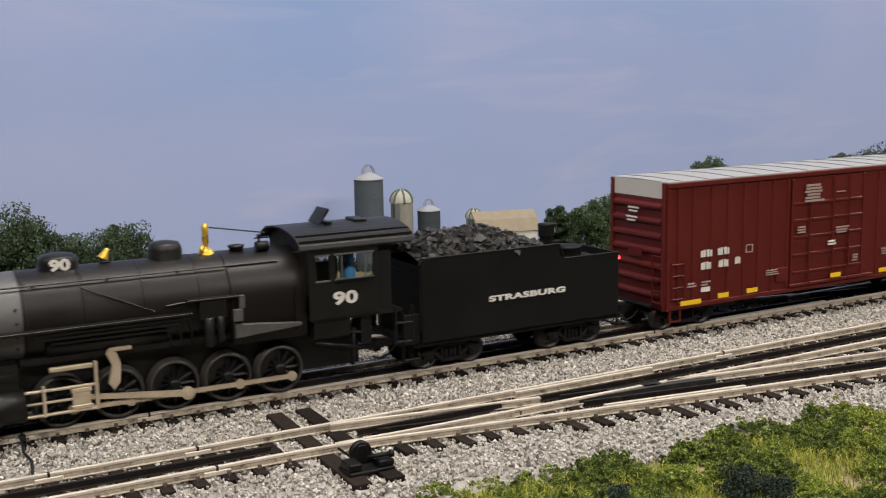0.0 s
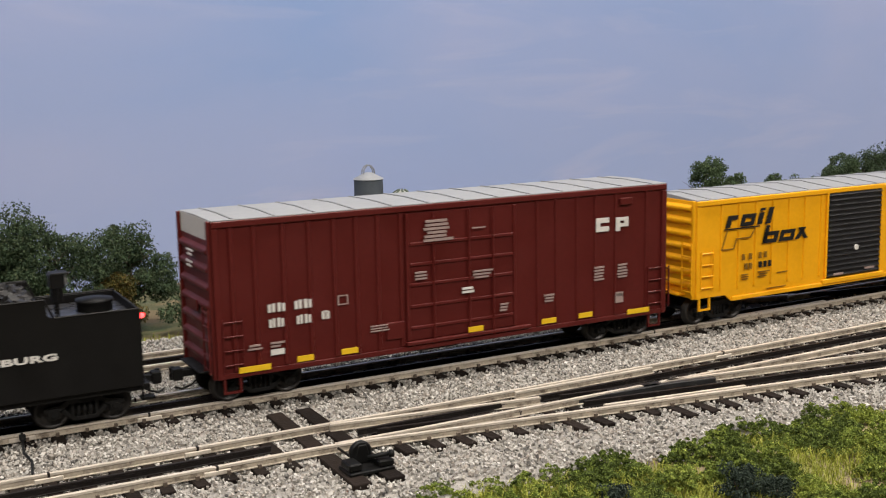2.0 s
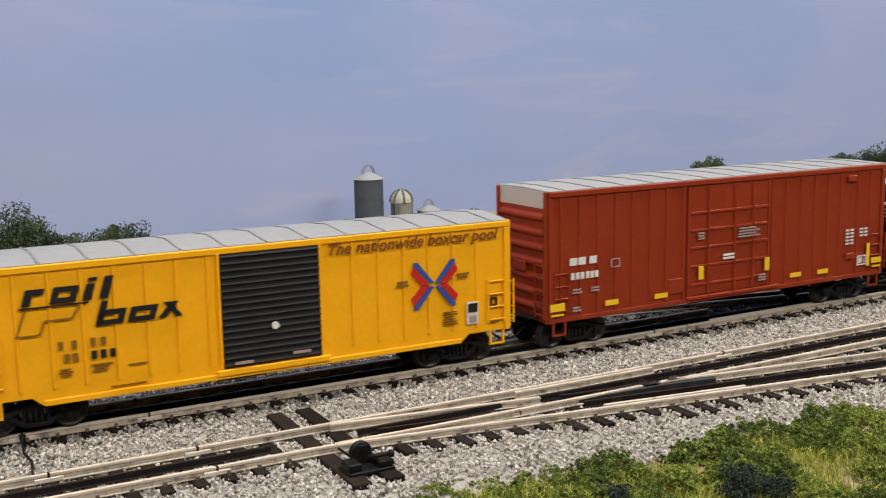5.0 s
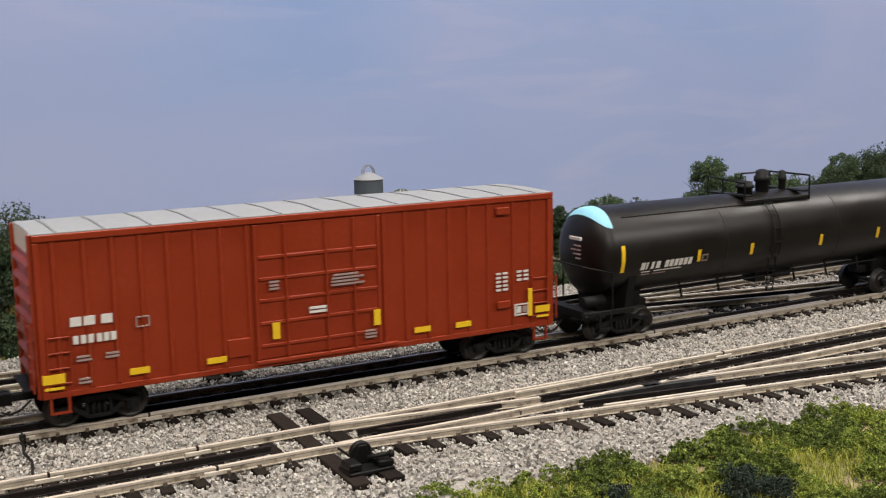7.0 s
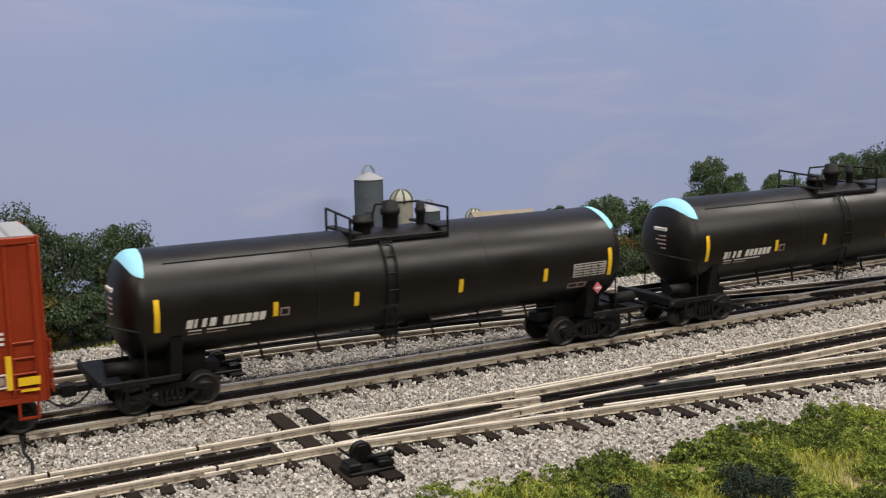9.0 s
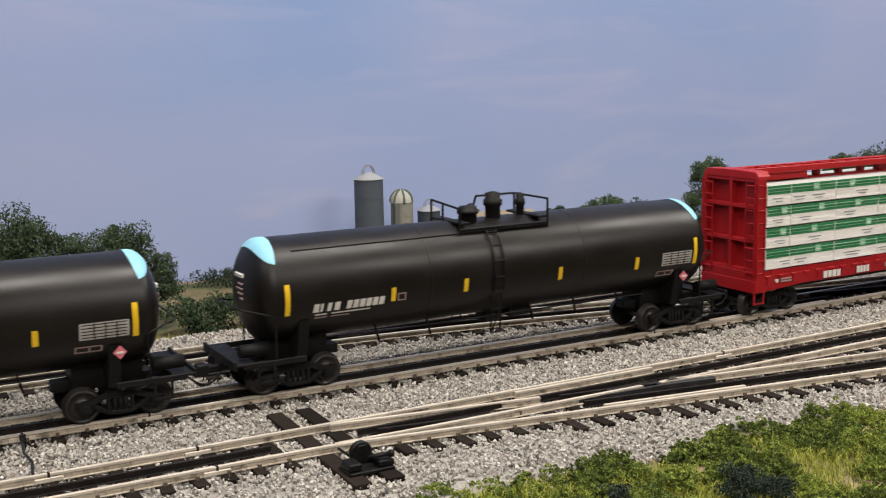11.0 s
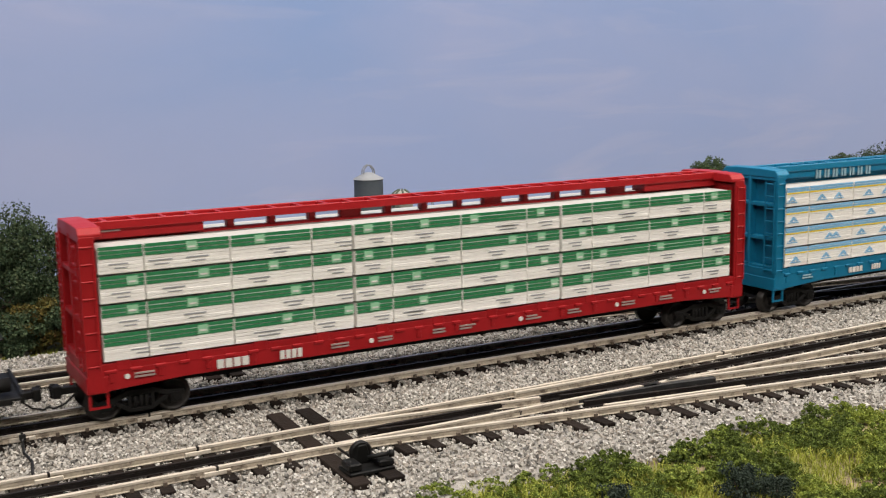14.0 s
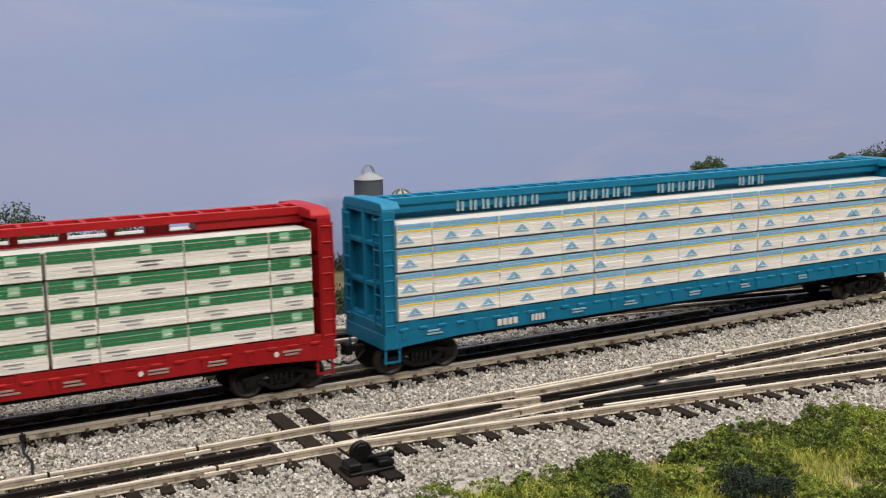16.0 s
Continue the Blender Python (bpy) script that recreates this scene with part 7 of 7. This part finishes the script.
    straw = [(0.13, 0.15, 0.020), (0.26, 0.28, 0.04), (0.34, 0.35, 0.06), (0.19, 0.22, 0.030), (0.42, 0.40, 0.11)]

    def front_place():
        s = rng.uniform(0.16, 0.62)
        n = front_edge(s) - 0.006 - abs(rng.normal(0, 0.065))
        return (s, n) if n > -0.4 and noise.noise((s * 24, n * 24, 14.0)) > -0.12 else None

    blades("grass_tufts", 34000, front_place, 0.003, 0.009, straw, "yellow-green static grass tufts among the scrub")

    def back_place():
        s = rng.uniform(-0.02, 1.2)
        return (s, 0.185 + abs(rng.normal(0, 0.012)))

    blades("verge_grass", 15000, back_place, 0.003, 0.0075, straw, "yellow-green grass verge behind the back track")
    # single dark bushes that stand out
    for s, n, h, w, seed, label in ((0.3600, -0.2720, 0.020, 0.018, 31, "dark blue-green bush among the scrub"), (0.306, -0.243, 0.011, 0.014, 32, "small dark blue-green bush among the scrub"), (0.3740, -0.2790, 0.014, 0.016, 33, "dark blue-green bush among the scrub")):
        t = thing("bush", label, "bush", Matrix.Translation(A(s, n, -0.0135)), group="bushes")
        r2 = np.random.default_rng(seed)
        bm = bmesh.new()
        for i in range(6):
            rod(bm, (0, 0, 0), (math.cos(i) * w * 0.3, math.sin(i) * w * 0.3, h * 0.6), 0.0008, 5, 0.0003)
        part("stems", bm, bark(), t)
        c = [(r2.normal(0, w * 0.24), r2.normal(0, w * 0.24), h * r2.uniform(0.2, 0.85)) for _ in range(34)]
        v, f = clump_leaves(np.array(c), np.array([r2.uniform(0.0025, 0.0045) for _ in c]), 90, 0.0007, r2)
        part("foliage", cloud("foliage", v.tolist(), f.tolist(), mat("bush_dark", (0.02, 0.03, 0.03), 0.8, var=0.25, scale=120, spec=0.1, island=[(0.013, 0.019, 0.015), (0.030, 0.043, 0.033), (0.050, 0.066, 0.048), (0.021, 0.031, 0.024)])), None, t, kind="stuff")


def silo(x, y, r, h, style, label):
    h += 0.0105
    t = thing("silo", label, "silo", (x, y, -0.0240), group="farm silos")
    body = paint("silo_" + style, {"tall": (0.068, 0.080, 0.095), "dome": (0.22, 0.215, 0.185), "short": (0.045, 0.054, 0.066)}[style], 0.6, 0.14, scale=90)
    bm = bmesh.new()
    lathe(bm, [(r, 0), (r, h)], "z", n=28)
    part("wall", bm, body, t)
    for i in range(1, 6):
        hb = bmesh.new()
        z = h * i / 5
        lathe(hb, [(r * 0.98, z - 0.0006), (r * 1.012, z - 0.0006), (r * 1.012, z - 0.0001), (r * 0.98, z - 0.0001)], "z", n=28)
        part("hoop", hb, body, t)
    bm = bmesh.new()
    if style == "dome":
        lathe(bm, [(r * 1.03 * math.cos(a), h + r * 1.1 * math.sin(a)) for a in [i * math.pi / 2 / 7 * 0.99 for i in range(8)]], "z", n=28)
        part("roof", bm, paint("dome_tin", (0.36, 0.36, 0.31), 0.5, 0.1), t, "striped metal dome")
        for i in range(7):
            bm = bmesh.new()
            a = i * math.tau / 7
            pts = [Vector((r * 1.05 * math.cos(b) * math.cos(a), r * 1.05 * math.cos(b) * math.sin(a), h + r * 1.12 * math.sin(b))) for b in [j * 0.26 for j in range(6)]]
            for p, q in zip(pts, pts[1:]):
                rod(bm, p, q, r * 0.10, 5)
            part("roof_rib", bm, paint("rib_green", (0.10, 0.12, 0.09), 0.6), t)
        part("chute", boxes((-r * 1.15, -r * 0.75, -r * 1.0, -r * 0.5, 0, h)), paint("chute_grey", (0.10, 0.11, 0.10), 0.6), t)
    else:
        lathe(bm, [(r * 1.06, h), (r * 1.05, h + 0.0004), (r * 0.35, h + r * 0.40), (r * 0.22, h + r * 0.44), (0.0002, h + r * 0.46)], "z", n=28)
        part("roof", bm, paint("silo_roof_white", (0.30, 0.31, 0.32), 0.5, 0.08), t, "pale conical roof")
        bm = bmesh.new()
        for j in (-1, 1):
            pts = [Vector((math.cos(b) * r * 0.42, j * r * 0.15, h + r * 0.36 + math.sin(b) * r * 0.60)) for b in [i * math.pi / 6 for i in range(7)]]
            for p, q in zip(pts, pts[1:]):
                rod(bm, p, q, r * 0.045, 5)
        part("filler_hoop", bm, paint("hoop_grey", (0.22, 0.23, 0.25), 0.6), t)


def barn(x, y, rz, w, d, h, label, roofc):
    """A gambrel-roofed barn with gable towards -y of its own axes."""
    t = thing("barn", label, "barn", Matrix.Translation((x, y, -0.0135)) @ Matrix.Rotation(rz, 4, "Z"), group="farm barns")
    white = paint("barn_white", (0.52, 0.51, 0.48), 0.8, 0.12, scale=120)
    e = h * 0.52
    gable = [(-w / 2, -0.0105), (w / 2, -0.0105), (w / 2, e), (w * 0.33, h * 0.80), (0, h), (-w * 0.33, h * 0.80), (-w / 2, e)]
    bm = bmesh.new()
    prism(bm, gable, 0, d)
    part("wall", bm, white, t, "white boarded walls")
    for sg in (-1, 1):
        bm = bmesh.new()
        o = [(sg * w * 0.54, e - h * 0.04), (sg * w * 0.345, h * 0.83), (0, h * 1.035), (0, h * 1.005), (sg * w * 0.335, h * 0.805), (sg * w * 0.51, e - h * 0.04)]
        prism(bm, o, -d * 0.03, d * 1.03)
        part("roof_slope", bm, roofc, t, "weathered tan roof")
    part("loft_door", boxes((-w * 0.06, w * 0.06, -0.0004, 0.0004, h * 0.62, h * 0.76)), paint("loft_dark", (0.03, 0.03, 0.03), 0.8), t, "dark loft opening")
    for i in range(4):
        part("window", boxes((w / 2 - 0.0003, w / 2 + 0.0003, d * (0.15 + 0.2 * i), d * (0.22 + 0.2 * i), e * 0.4, e * 0.65)), paint("loft_dark", (0.03, 0.03, 0.03), 0.8), t)
    return t


def cow(x, y, rz, seed):
    t = thing("cow", "tiny black and white cow grazing in the field", "cow", Matrix.Translation((x, y, field_z(y) + 0.001)) @ Matrix.Rotation(rz, 4, "Z"), group="cows")
    hide = mat("cow_hide", (0.4, 0.4, 0.38), 0.8, var=0.1, wear=((0.012, 0.012, 0.012), 0.9, 260))
    bm = bmesh.new()
    lathe(bm, [(0.0003, -0.0034), (0.0014, -0.0032), (0.0018, -0.0015), (0.0019, 0.0012), (0.0013, 0.0030), (0.0003, 0.0033)], "x", (0, 0, 0.0034), 12)
    part("body", bm, hide, t)
    bm = bmesh.new()
    rod(bm, (0.0028, 0, 0.0040), (0.0046, 0, 0.0026), 0.0009, 8, 0.0005)
    part("head", bm, hide, t)
    for a in (-0.0022, 0.0022):
        for b in (-0.0009, 0.0009):
            part("leg", boxes((a - 0.0003, a + 0.0003, b - 0.0003, b + 0.0003, -0.0002, 0.0026)), hide, t)


def farm():
    silo(0.502, 0.460, 0.0158, 0.0890, "tall", "tall blue-grey corrugated silo with pale roof")
    silo(0.5415, 0.460, 0.0124, 0.0610, "dome", "pale banded silo with striped metal dome")
    silo(0.5760, 0.462, 0.0128, 0.0490, "short", "short dark blue-grey silo with pale roof")
    silo(0.6435, 0.478, 0.0095, 0.0335, "dome", "small pale domed silo behind the barn")
    tan = paint("barn_roof_tan", (0.26, 0.22, 0.16), 0.85, 0.18, scale=140)
    moss = paint("barn_roof_moss", (0.16, 0.14, 0.09), 0.85, 0.2, scale=140)
    barn(0.6200, 0.405, 0.25, 0.036, 0.040, 0.0300, "white gambrel barn with mossy brown roof", moss)
    barn(0.7080, 0.455, math.radians(78), 0.040, 0.072, 0.0400, "large white barn with weathered tan roof", tan)
    shed = thing("shed", "low white farm shed beside the silos", "shed", (0.520, 0.395, -0.0135))
    bm = bmesh.new()
    prism(bm, [(-0.020, -0.009), (0.022, -0.009), (0.022, 0.010), (0.004, 0.017), (-0.020, 0.009)], 0, 0.02)
    part("wall", bm, paint("barn_white", (0.5, 0.5, 0.5)), shed)
    bm = bmesh.new()
    prism(bm, [(-0.0215, 0.009), (0.004, 0.0175), (0.0235, 0.0102), (0.0235, 0.0112), (0.004, 0.0187), (-0.0215, 0.0101)], -0.001, 0.021)
    part("roof", bm, paint("shed_roof", (0.42, 0.42, 0.42), 0.7, 0.12), shed, "pale sheet roof")
    cow(0.3420, 0.330, 0.3, 1)
    cow(0.3560, 0.322, 2.6, 2)


back_trees()
farm()
scrub()


def motions():
    times = [i * 0.25 for i in range(65)]
    spin = [min(i * 2 / FPS, 16.0) for i in range(241)]
    for th, centre, wheels in MOVING:
        ahead = slack if centre < 1.0 else lambda t: 0.0
        walk(th, [(t, track_pose(centre + travel(t) + ahead(t))) for t in times])
        for wheel, at, radius in wheels:
            walk(wheel, [(t, Matrix.Translation(at) @ Matrix.Rotation((travel(t) - travel(0)) / radius, 4, "Y")) for t in spin])
    for rod_part, at in RODS:
        walk(rod_part, [(t, at(t)) for t in spin])


motions()
